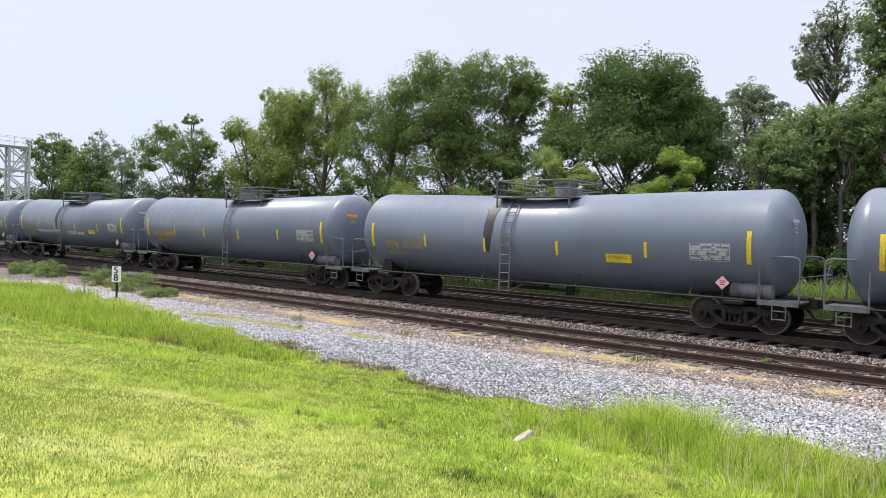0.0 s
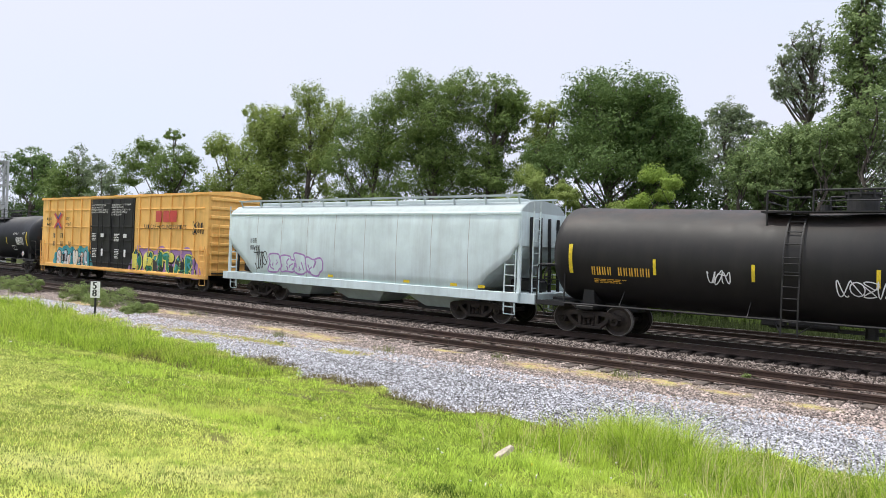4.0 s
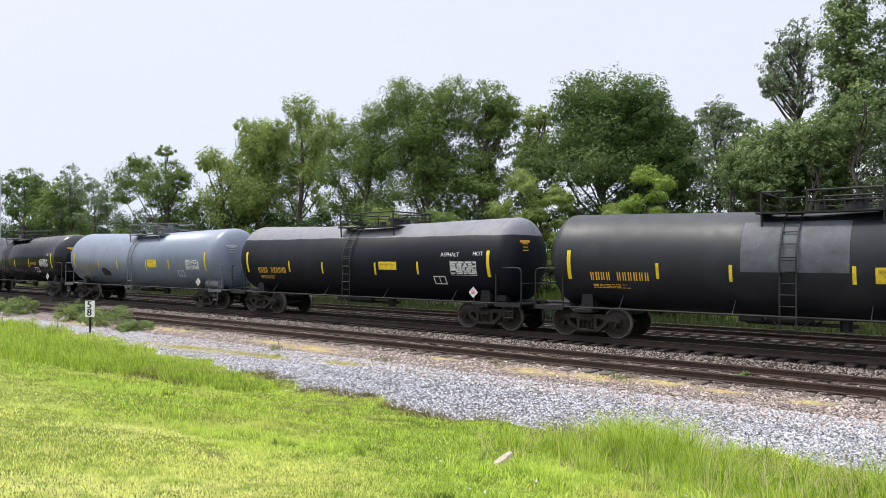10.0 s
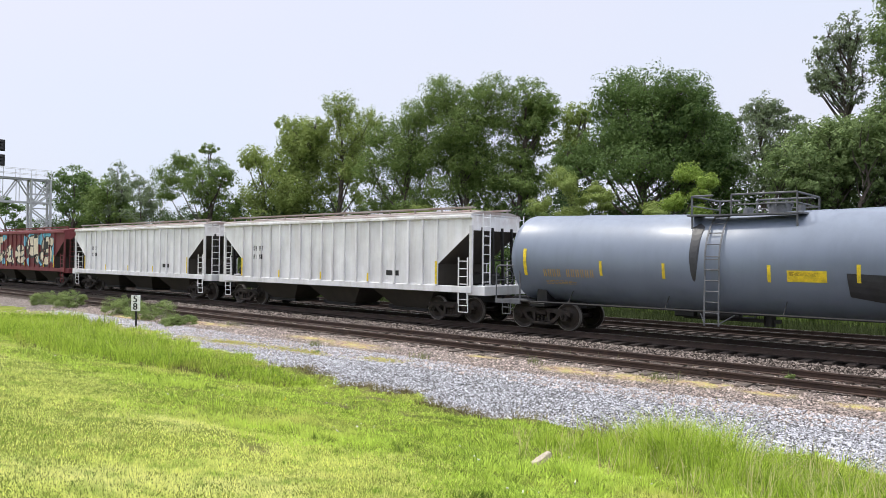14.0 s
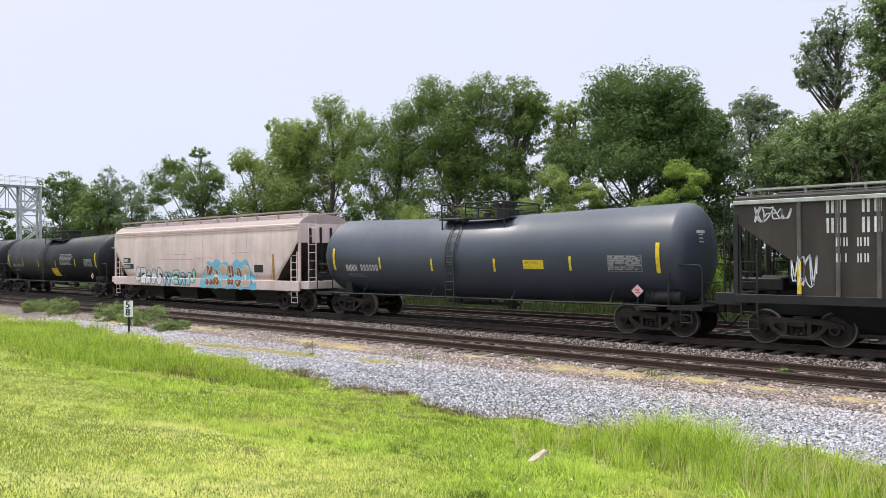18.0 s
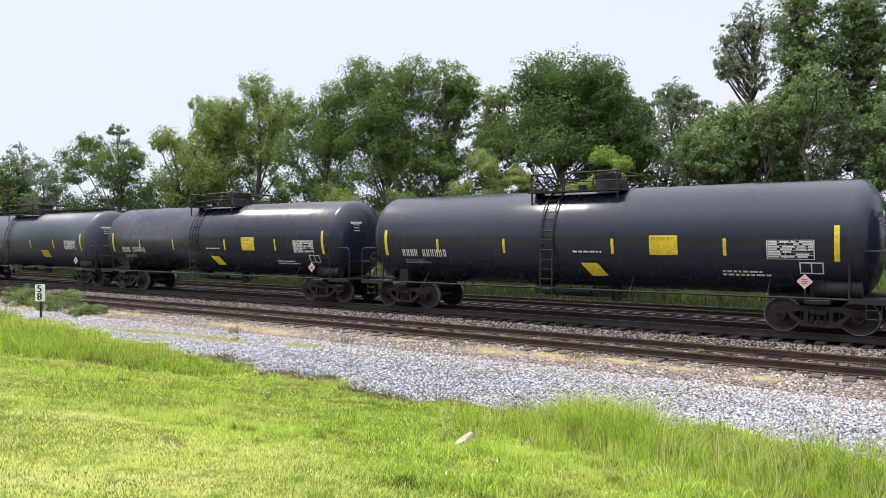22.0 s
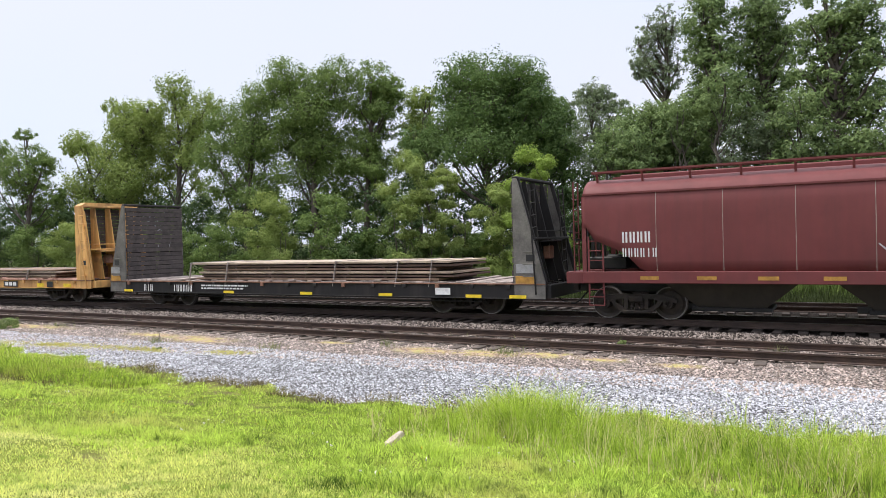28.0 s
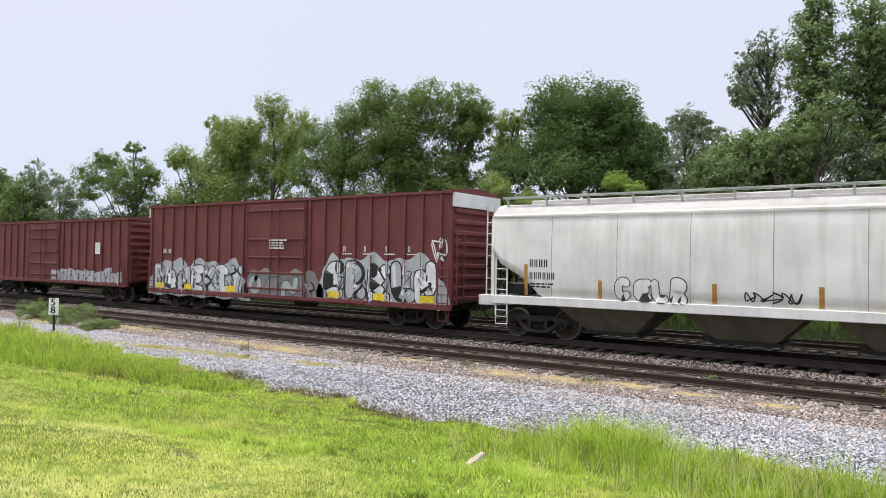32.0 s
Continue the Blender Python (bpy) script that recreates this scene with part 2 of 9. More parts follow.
M_SEAM = mat("grimy_weld_seam", (0.27, 0.23, 0.20), 0.8, 0.0, 0.4, 3, 30, 0.05, (0.5, 0.45, 0.42), 0.8)
M_PRIMER = mat("dull_grey_primer", (0.080, 0.086, 0.106), 0.6, 0.0, 0.35, 1.5, 30, 0.05, (0.02, 0.02, 0.022), 0.5)
M_STAIN = mat("dark_spill_stain", (0.035, 0.036, 0.042), 0.5, 0.0, 0.3, 3, 30, 0.05)


# ---- mesh helpers ----
def thing(name, label, category, group="", at=None):
    ob = new(name)
    ob.empty_display_size = 0.3
    if at is not None:
        ob.matrix_basis = at
    return tagged(ob, label, category, group)


def mesh_of(name, bm, material):
    me = bpy.data.meshes.new(name)
    bm.to_mesh(me)
    bm.free()
    for mm in (material if isinstance(material, (list, tuple)) else [material]):
        me.materials.append(mm)
    return me


def put(name, me, parent, at=None, label=""):
    ob = new(name, me)
    ob.parent = parent
    if at is not None:
        ob.matrix_basis = at
    return tagged(ob, label)


def part(name, bm, material, parent, label="", at=None, smooth=False):
    if smooth:
        for f in bm.faces:
            f.smooth = True
    return put(name, mesh_of(name, bm, material), parent, at, label)


def box(bm, x0, x1, y0, y1, z0, z1, bev=0.0):
    r = bmesh.ops.create_cube(bm, size=1.0, matrix=Matrix.Translation(((x0 + x1) / 2, (y0 + y1) / 2, (z0 + z1) / 2)) @ Matrix.Diagonal((abs(x1 - x0), abs(y1 - y0), abs(z1 - z0), 1)))
    if bev:
        es = list({e for v in r["verts"] for e in v.link_edges})
        bmesh.ops.bevel(bm, geom=es, offset=bev, segments=1, affect="EDGES")
    return bm


def beam(bm, p, q, w, h=None):
    """A square bar from p to q."""
    h = h or w
    p, q = Vector(p), Vector(q)
    d = q - p
    m = Matrix.Translation((p + q) / 2) @ d.to_track_quat("Z", "Y").to_matrix().to_4x4() @ Matrix.Diagonal((w, h, d.length, 1))
    bmesh.ops.create_cube(bm, size=1.0, matrix=m)
    return bm


def rod(bm, p, q, r, seg=8, r2=None):
    """A round bar from p to q."""
    p, q = Vector(p), Vector(q)
    d = q - p
    m = Matrix.Translation((p + q) / 2) @ d.to_track_quat("Z", "Y").to_matrix().to_4x4()
    bmesh.ops.create_cone(bm, cap_ends=True, segments=seg, radius1=r, radius2=r if r2 is None else r2, depth=d.length, matrix=m)
    return bm


def prism(bm, pts, y0, y1):
    """A flat outline of (x, z) points made solid between y0 and y1."""
    a = [bm.verts.new((x, y0, z)) for x, z in pts]
    b = [bm.verts.new((x, y1, z)) for x, z in pts]
    k = len(pts)
    bm.faces.new(a[::-1])
    bm.faces.new(b)
    for i in range(k):
        j = (i + 1) % k
        bm.faces.new((a[i], a[j], b[j], b[i]))
    bmesh.ops.recalc_face_normals(bm, faces=bm.faces[:])
    return bm


def raw_mesh(name, verts, faces, material):
    """A joined mesh from numpy arrays; faces: k corners each."""
    me = bpy.data.meshes.new(name)
    nv, (nf, k) = len(verts), faces.shape
    me.vertices.add(nv)
    me.vertices.foreach_set("co", np.ascontiguousarray(verts, dtype=np.float32).ravel())
    me.loops.add(nf * k)
    me.loops.foreach_set("vertex_index", np.ascontiguousarray(faces, dtype=np.int32).ravel())
    me.polygons.add(nf)
    me.polygons.foreach_set("loop_start", np.arange(0, nf * k, k, dtype=np.int32))
    me.update(calc_edges=True)
    me.materials.append(material)
    return me


# ---- paint on curved and ribbed sides ----
def side_tank(R, axis):
    return lambda x, z, lift: -math.sqrt(max(0.02, (R + 0.011) ** 2 - (z - axis(x)) ** 2)) - lift


def side_flat(hw, ribs=(), rw=0.0, rd=0.0, door=None):
    def f(x, z, lift):
        if door and door[0] < x < door[1]:
            return -hw - door[2] - lift
        for c in ribs:
            if abs(x - c) < rw:
                return -hw - rd - lift
        return -hw - lift
    return f


def decal_strip(bm, cols, surf, lift, nz=1):
    """Columns of (x, z0, z1), joined by a sheet that lies on the side."""
    prev = None
    for x, z0, z1 in cols:
        vs = [bm.verts.new((x, surf(x, z0 + (z1 - z0) * k / nz, lift), z0 + (z1 - z0) * k / nz)) for k in range(nz + 1)]
        if prev:
            for k in range(nz):
                bm.faces.new((prev[k], vs[k], vs[k + 1], prev[k + 1]))
        prev = vs
    return bm


def rect(bm, x0, x1, z0, z1, surf, lift=0.004, nz=1):
    nz = max(nz, int((z1 - z0) / 0.07) + 1)
    return decal_strip(bm, [(x0, z0, z1), (x1, z0, z1)], surf, lift, nz)


def bars(car, x, z, h, text, surf, material, lift=0.004):
    """Lettering as plain upright bars, one object for each sign of the pattern; a blank leaves a gap."""
    w = h * 0.60
    for ch in text:
        if ch != " ":
            bm = bmesh.new()
            for a, b in {"I": ((0.36, 0.60),), "N": ((0.08, 0.34), (0.56, 0.82)), "O": ((0.06, 0.36), (0.58, 0.88))}.get(ch, ((0.1, 0.4), (0.6, 0.8))):
                rect(bm, x + w * a, x + w * b, z, z + h, surf, lift, 3)
            part("mark_bar", bm, material, car)
        x += w * 1.16
    return x


def lines(bm, x, z, w, h, n, surf, rng, lift=0.004):
    """Small print: rows of short plain bars."""
    for i in range(n):
        zz, xx = z - i * h * 1.8, x
        end = x + w * rng.uniform(0.7, 1.0)
        while xx < end:
            ww = rng.uniform(0.06, 0.22)
            rect(bm, xx, min(end, xx + ww), zz - h, zz, surf, lift)
            xx += ww + 0.04
    return bm


def words(name, body, size, x, z, material, parent, surf, lift=0.006, label="", slant=0.0):
    """Readable words in the built-in font, laid on the side."""
    cu = bpy.data.curves.new(name, "FONT")
    cu.body, cu.size, cu.shear, cu.resolution_u = body, size, slant, 2
    tmp = bpy.data.objects.new(name, cu)
    me = bpy.data.meshes.new_from_object(tmp)
    bpy.data.objects.remove(tmp)
    for v in me.vertices:
        px, pz = x + v.co.x, z + v.co.y
        v.co = (px, surf(px, pz, lift), pz)
    me.materials.clear()
    me.materials.append(material)
    return put(name, me, parent, None, label)


def ribbon(bm, pts, w, surf, lift):
    """A painted stroke along (x, z) points."""
    k, prev = len(pts), None
    for i in range(k):
        a, b, c = pts[max(0, i - 1)], pts[i], pts[min(k - 1, i + 1)]
        dx, dz = c[0] - a[0], c[1] - a[1]
        d = math.hypot(dx, dz) or 1
        nx, nz = -dz / d * w / 2, dx / d * w / 2
        v = [bm.verts.new((b[0] + s * nx, surf(b[0] + s * nx, b[1] + s * nz, lift), b[1] + s * nz)) for s in (-1, 1)]
        if prev:
            bm.faces.new((prev[0], prev[1], v[1], v[0]))
        prev = v
    return bm


def blob(cx, cz, w, h, rng, n=36, wob=0.16, sq=0.7):
    """The outline of one swelling painted letter."""
    ph = [rng.uniform(0, 6.28) for _ in range(4)]
    out = []
    for i in range(n):
        a = 2 * math.pi * i / n
        r = 1 + wob * (math.sin(2 * a + ph[0]) * 0.6 + math.sin(3 * a + ph[1]) * 0.7 + math.sin(5 * a + ph[2]) * 0.35)
        ca, sa = math.cos(a), math.sin(a)
        out.append((cx + w * r * math.copysign(abs(ca) ** sq, ca), cz + h * r * math.copysign(abs(sa) ** sq, sa)))
    return out


def fill(bm, pts, surf, lift, step=0.022, nz=4):
    xs = [p[0] for p in pts]
    x, x1, cols = min(xs) + 0.004, max(xs) - 0.004, []
    k = len(pts)
    while True:
        zs = []
        for i in range(k):
            a, b = pts[i], pts[(i + 1) % k]
            if (a[0] - x) * (b[0] - x) < 0:
                zs.append(a[1] + (b[1] - a[1]) * (x - a[0]) / (b[0] - a[0]))
        if len(zs) >= 2:
            cols.append((x, min(zs), max(zs)))
        if x >= x1:
            break
        x = min(x + step, x1)
    return decal_strip(bm, cols, surf, lift, nz)


def arc(cx, cz, rx, rz, a0, a1, n=14):
    return [(cx + rx * math.cos(math.radians(a0 + (a1 - a0) * i / n)), cz + rz * math.sin(math.radians(a0 + (a1 - a0) * i / n))) for i in range(n + 1)]


STROKES = {
    "T": [[(0.02, 0.9), (0.5, 0.98), (0.98, 0.86)], [(0.5, 0.95), (0.46, 0.3), (0.6, 0.05), (0.85, 0.1)]],
    "O": [arc(0.5, 0.5, 0.36, 0.45, 80, 440)],
    "E": [[(0.92, 0.92), (0.25, 0.9), (0.15, 0.5), (0.22, 0.08), (0.92, 0.06)], [(0.2, 0.5), (0.75, 0.54)]],
    "S": [arc(0.5, 0.73, 0.36, 0.24, 20, 250) + arc(0.5, 0.27, 0.36, 0.26, 80, -160)],
    "W": [[(0.05, 0.95), (0.25, 0.06), (0.5, 0.7), (0.75, 0.06), (0.97, 0.95)]],
    "A": [[(0.08, 0.04), (0.5, 0.97), (0.92, 0.04)], [(0.25, 0.36), (0.78, 0.36)]],
    "N": [[(0.1, 0.04), (0.12, 0.95), (0.85, 0.08), (0.9, 0.97)]],
    "R": [[(0.12, 0.03), (0.14, 0.95)] , arc(0.3, 0.72, 0.5, 0.23, 90, -90) + [(0.9, 0.04)]],
    "K": [[(0.12, 0.03), (0.14, 0.97)], [(0.9, 0.95), (0.2, 0.45), (0.95, 0.04)]],
    "Y": [[(0.08, 0.95), (0.5, 0.5), (0.92, 0.95)], [(0.5, 0.5), (0.45, 0.04)]],
    "C": [arc(0.52, 0.5, 0.40, 0.45, 50, 310)],
    "t": [[(0.1, 0.72), (0.3, 0.93), (0.97, 0.97)], [(0.42, 0.88), (0.12, 0.66), (0.08, 0.36), (0.30, 0.07), (0.66, 0.10), (0.98, 0.36)], [(0.60, 0.92), (0.54, 0.34)]],
    "e": [[(0.2, 0.46), (0.82, 0.52), (0.80, 0.9), (0.28, 0.88), (0.14, 0.5), (0.26, 0.12), (0.62, 0.06), (0.96, 0.20)]],
    "o": [[(0.5, 0.95), (0.16, 0.7), (0.18, 0.2), (0.5, 0.05), (0.84, 0.25), (0.82, 0.75), (0.42, 0.97)]],
    "q": [[(0.70, 0.88), (0.14, 0.84), (0.16, 0.46), (0.40, 0.36), (0.70, 0.42)], [(0.72, 0.98), (0.74, 0.02), (0.96, 0.12)]],
    "s": [[(0.96, 0.93), (0.22, 0.88), (0.24, 0.58), (0.82, 0.60), (0.84, 0.10), (0.46, 0.05), (0.08, 0.34)]],
    "M": [[(0.06, 0.02), (0.14, 0.95), (0.5, 0.4), (0.86, 0.95), (0.94, 0.02)]],
    "D": [[(0.14, 0.03), (0.14, 0.95)], arc(0.2, 0.49, 0.68, 0.46, 90, -90)],
    "H": [[(0.12, 0.03), (0.14, 0.97)], [(0.88, 0.97), (0.86, 0.03)], [(0.14, 0.5), (0.86, 0.54)]],
    "U": [[(0.1, 0.97), (0.12, 0.3), (0.5, 0.04), (0.88, 0.3), (0.9, 0.97)]],
    "V": [[(0.06, 0.96), (0.5, 0.05), (0.94, 0.96)]],
    "L": [[(0.15, 0.97), (0.15, 0.08), (0.9, 0.06)]],
    "a": [[(0.12, 0.74), (0.56, 0.97), (0.74, 0.80), (0.72, 0.22), (0.98, 0.04)], [(0.72, 0.62), (0.24, 0.52), (0.14, 0.26), (0.36, 0.05), (0.70, 0.22)]],
    "5": [[(0.99, 0.90), (0.62, 0.98), (0.22, 0.90), (0.20, 0.56), (0.74, 0.62), (0.86, 0.34), (0.64, 0.05), (0.22, 0.06), (0.02, 0.30)], [(0.55, 0.62), (0.55, 0.95)]],
}


def smooth(pts, n=2):
    """Rounds the corners of a stroke."""
    for _ in range(n):
        out = [pts[0]]
        for p, q in zip(pts, pts[1:]):
            out += [(p[0] * 0.75 + q[0] * 0.25, p[1] * 0.75 + q[1] * 0.25), (p[0] * 0.25 + q[0] * 0.75, p[1] * 0.25 + q[1] * 0.75)]
        pts = out + [pts[-1]]
    return pts


def cap(bm, p, r, surf, lift):
    """The round end of a stroke."""
    vs = [bm.verts.new((p[0] + r * math.cos(k * 0.6283), surf(p[0] + r * math.cos(k * 0.6283), p[1] + r * math.sin(k * 0.6283), lift), p[1] + r * math.sin(k * 0.6283))) for k in range(10)]
    bm.faces.new(vs)


def cloud(car, surf, x0, x1, z0, z1, seed, material, label):
    """A bumpy sprayed ground behind letters, thinning at both ends."""
    cols = []
    n = int((x1 - x0) / 0.05)
    for i in range(n + 1):
        u = i / n
        e = min(1.0, (u * 7) ** 0.6, ((1 - u) * 7) ** 0.6)
        b = 0.80 + 0.14 * abs(math.sin(u * (x1 - x0) * 1.5 + seed)) + 0.06 * math.sin(u * 37 + seed)
        cols.append((x0 + (x1 - x0) * u, z0 + 0.04 * math.sin(u * 29 + seed), z0 + 0.06 + (z1 - z0) * e * b))
    return part("graffiti", decal_strip(bmesh.new(), cols, surf, 0.003, 4), material, car, label)


def dense(pts, step=0.05):
    out = [pts[0]]
    for p, q in zip(pts, pts[1:]):
        k = max(1, int(math.hypot(q[0] - p[0], q[1] - p[1]) / step))
        out += [(p[0] + (q[0] - p[0]) * i / k, p[1] + (q[1] - p[1]) * i / k) for i in range(1, k + 1)]
    return out


def brush_letters(car, surf, x0, x1, z0, z1, n, seed, fills, outline, halo, weight=0.30, chars="O", label="wide brush-like graffiti letters", back=None, shine=None, edge=1.45, drop=(0.12, 0.06)):
    """Graffiti of wide strokes: a ground, a shifted halo, a dark edge, a bright stroke and a thin highlight for each letter."""
    rng = random.Random(seed)
    step = (x1 - x0) / n
    root = cloud(car, surf, x0 - 0.5, x1 + 0.5, z0 - 0.03, z1 + 0.22, seed, back, label) if back else None
    for i in range(n):
        ch = chars[i % len(chars)]
        ww, hh = step * rng.uniform(0.95, 1.15), (z1 - z0) * rng.uniform(0.86, 1.0)
        ox, oz, sl = x0 + step * i - step * 0.04, z0 + (z1 - z0 - hh) * rng.random(), rng.uniform(-0.12, 0.12)
        w = min(ww * weight, hh * 0.30)
        paths = [dense(smooth([(ox + w * 0.5 + (u + sl * (v - 0.5)) * (ww - w), oz + w * 0.5 + v * (hh - w)) for u, v in st])) for st in STROKES[ch]]
        layers = [("paint_fill", fills[i % len(fills)], 1.0, 0, 0, 0.0120), ("paint_outline", outline, edge, 0, 0, 0.0085)]
        if halo:
            layers.append(("paint_shade", halo, edge + 0.3, drop[0], drop[1], 0.0050))
        if shine:
            layers.insert(0, ("paint_shine", shine, 0.30, -w * 0.20, w * 0.18, 0.0150))
        for name, m, k, dx, dz, lift in reversed(layers):
            bm = bmesh.new()
            for j, p in enumerate(paths):
                pts = [(x + dx, max(z0 - 0.1, z + dz)) for x, z in p]
                ribbon(bm, pts, w * k, surf, lift + 0.0007 * j + 0.0004 * (i % 2))
                for q in (pts[0], pts[-1]):
                    cap(bm, q, w * k * 0.5, surf, lift + 0.0007 * j + 0.0004 * (i % 2) + 0.0002)
            if root is None:
                root = part("graffiti", bm, m, car, label)
            else:
                part(name, bm, m, root)
    return root


def graffiti(car, surf, x0, x1, z0, z1, n, seed, fills, outline, wob=0.16, lw=0.06, jag=False, strokes=4, label="spray-painted graffiti lettering"):
    """Interlocking painted forms: fills in turn, outlines and inner strokes."""
    rng = random.Random(seed)
    step = (x1 - x0) / n
    letters = []
    for i in range(n):
        h = (z1 - z0) / 2 * rng.uniform(0.82, 1.0)
        cx, cz = x0 + step * (i + 0.5), (z0 + z1) / 2 + rng.uniform(-0.05, 0.05)
        if jag:
            letters.append(blob(cx, cz, step * 0.62, h * 0.98, rng, 15, wob=min(wob, 0.2), sq=0.42))
        else:
            letters.append(blob(cx, cz, step * 0.54, h, rng, wob=wob, sq=0.62))
    root = None
    for i, pts in enumerate(letters):
        lift = 0.0055 + 0.0009 * i
        pts = [(x, max(z, z0 - 0.03)) for x, z in pts]
        bm = fill(bmesh.new(), pts, surf, lift)
        if root is None:
            root = part("graffiti", bm, fills[0], car, label)
        else:
            part("paint_fill", bm, fills[i % len(fills)], root)
        bm = bmesh.new()
        ribbon(bm, dense(pts + pts[:1]), lw, surf, lift + 0.0004)
        xs, zs = [p[0] for p in pts], [p[1] for p in pts]
        w, h = max(xs) - min(xs), max(zs) - min(zs)
        for _ in range(strokes):
            a, b = min(xs) + w * rng.uniform(0.2, 0.8), min(zs) + h * rng.uniform(0.10, 0.5)
            c, d, e = rng.uniform(-0.25, 0.25) * w, rng.uniform(0.16, 0.42) * h, rng.uniform(-0.16, 0.16) * w
            ribbon(bm, [(a + c * u + e * math.sin(3.1 * u), b + d * u) for u in (0, 0.2, 0.4, 0.6, 0.8, 1.0)], lw * rng.uniform(0.6, 1.3), surf, lift + 0.0006)
        part("paint_outline", bm, outline, root)
    return root


def scribble(car, surf, x0, x1, z0, z1, n, seed, material, lw=0.035, label="hand-sprayed tag scrawl"):
    """A tag: one looping line."""
    rng = random.Random(seed)
    step, pts = (x1 - x0) / n, []
    for i in range(n):
        cx, cz, ph = x0 + step * (i + 0.5), (z0 + z1) / 2, rng.uniform(0, 6.28)
        f1, f2, hh = rng.choice((1, 1, 2)), rng.choice((1, 2, 2, 3)), (z1 - z0) * rng.uniform(0.3, 0.55)
        pts += [(cx + step * 0.55 * math.sin(f1 * u * 6.28 + ph), cz + hh * math.sin(f2 * u * 6.28 + ph * 1.7)) for u in [k / 20 * 0.85 for k in range(21)]]
    return part("graffiti_tag", ribbon(bmesh.new(), dense(pts, 0.06), lw, surf, 0.008), material, car, label)


# ---- railcar running gear ----
WHEEL_R, HALF_BASE = 0.457, 0.89
WHEELSETS = []


def make_wheelset():
    bm = bmesh.new()
    prof = [(0.10, 0.0), (0.10, 0.13), (0.045, 0.17), (0.03, 0.34), (0.055, 0.39), (0.068, 0.436), (0.07, 0.457), (-0.045, 0.470), (-0.06, 0.490), (-0.085, 0.485), (-0.085, 0.39), (-0.02, 0.34), (-0.01, 0.17), (-0.09, 0.13), (-0.09, 0.0)]
    for s in (-1, 1):
        rings, seg = [], 28
        for u, r in prof:
            rings.append([bm.verts.new((r * math.cos(6.28319 * k / seg), s * (0.755 + u), r * math.sin(6.28319 * k / seg))) for k in range(seg)] if r > 0 else [bm.verts.new((0, s * (0.755 + u), 0))])
        for i in range(len(prof) - 1):
            a, b = rings[i], rings[i + 1]
            for k in range(seg):
                j = (k + 1) % seg
                if len(a) == 1:
                    f = bm.faces.new((a[0], b[k], b[j]))
                elif len(b) == 1:
                    f = bm.faces.new((a[k], b[0], a[j]))
                else:
                    f = bm.faces.new((a[k], b[k], b[j], a[j]))
                if i in (5, 6):
                    f.material_index = 1
        # rotating end cap of the axle with its three bolts
        rod(bm, (0, s * 0.85, 0), (0, s * 1.13, 0), 0.085, 12)
        for k in range(3):
            a = 2.0944 * k
            rod(bm, (0.05 * math.cos(a), s * 1.13, 0.05 * math.sin(a)), (0.05 * math.cos(a), s * 1.16, 0.05 * math.sin(a)), 0.02, 6)
    rod(bm, (0, -0.7, 0), (0, 0.7, 0), 0.08, 10)
    bmesh.ops.recalc_face_normals(bm, faces=bm.faces[:])
    return mesh_of("wheelset", bm, [M_WHEEL, M_TREAD])


def make_side_frame():
    bm = bmesh.new()
    y0, y1 = -0.09, 0.09
    top = [(-1.12, 0.60), (-0.98, 0.66), (-0.55, 0.72), (0.55, 0.72), (0.98, 0.66), (1.12, 0.60), (1.12, 0.48), (1.02, 0.52), (0.76, 0.50), (0.50, 0.585), (-0.50, 0.585), (-0.76, 0.50), (-1.02, 0.52), (-1.12, 0.48)]
    prism(bm, top, y0, y1)
    for s in (-1, 1):
        prism(bm, [(s * 0.74, 0.56), (s * 0.66, 0.40), (s * 0.40, 0.20), (s * 0.30, 0.20), (s * 0.30, 0.30), (s * 0.56, 0.46), (s * 0.62, 0.58)], y0, y1)
        prism(bm, [(s * 0.34, 0.60), (s * 0.24, 0.60), (s * 0.24, 0.28), (s * 0.34, 0.28)], y0, y1)
        rod(bm, (s * HALF_BASE, -0.13, WHEEL_R), (s * HALF_BASE, 0.10, WHEEL_R), 0.135, 12)
        box(bm, s * HALF_BASE - 0.17, s * HALF_BASE + 0.17, -0.10, 0.08, 0.50, 0.60)
    box(bm, -0.42, 0.42, -0.11, 0.11, 0.17, 0.27, 0.02)
    return mesh_of("side_frame", bm, M_STEEL)


def make_springs():
    bm = bmesh.new()
    rings, seg = [], 10
    for z in range(11):
        r = 0.068 if z % 2 else 0.048
        rings.append([bm.verts.new((r * math.cos(6.28319 * k / seg), r * math.sin(6.28319 * k / seg), 0.27 + z * 0.025)) for k in range(seg)])
    for a, b in zip(rings, rings[1:]):
        for k in range(seg):
            bm.faces.new((a[k], a[(k + 1) % seg], b[(k + 1) % seg], b[k]))
    return mesh_of("spring", bm, M_STEEL)


def make_bolster():
    bm = bmesh.new()
    box(bm, -0.21, 0.21, -1.13, 1.13, 0.50, 0.66, 0.03)
    box(bm, -0.26, 0.26, -0.55, 0.55, 0.60, 0.74, 0.03)
    rod(bm, (0, 0, 0.70), (0, 0, 0.80), 0.19, 16)
    for s in (-1, 1):
        beam(bm, (s * 0.36, -0.7, 0.42), (s * 0.36, 0.7, 0.42), 0.08)
        box(bm, s * 0.36 - 0.05, s * 0.36 + 0.07, -0.84, -0.70, 0.34, 0.56)
        box(bm, s * 0.36 - 0.05, s * 0.36 + 0.07, 0.70, 0.84, 0.34, 0.56)
    return mesh_of("truck", bm, M_STEEL)


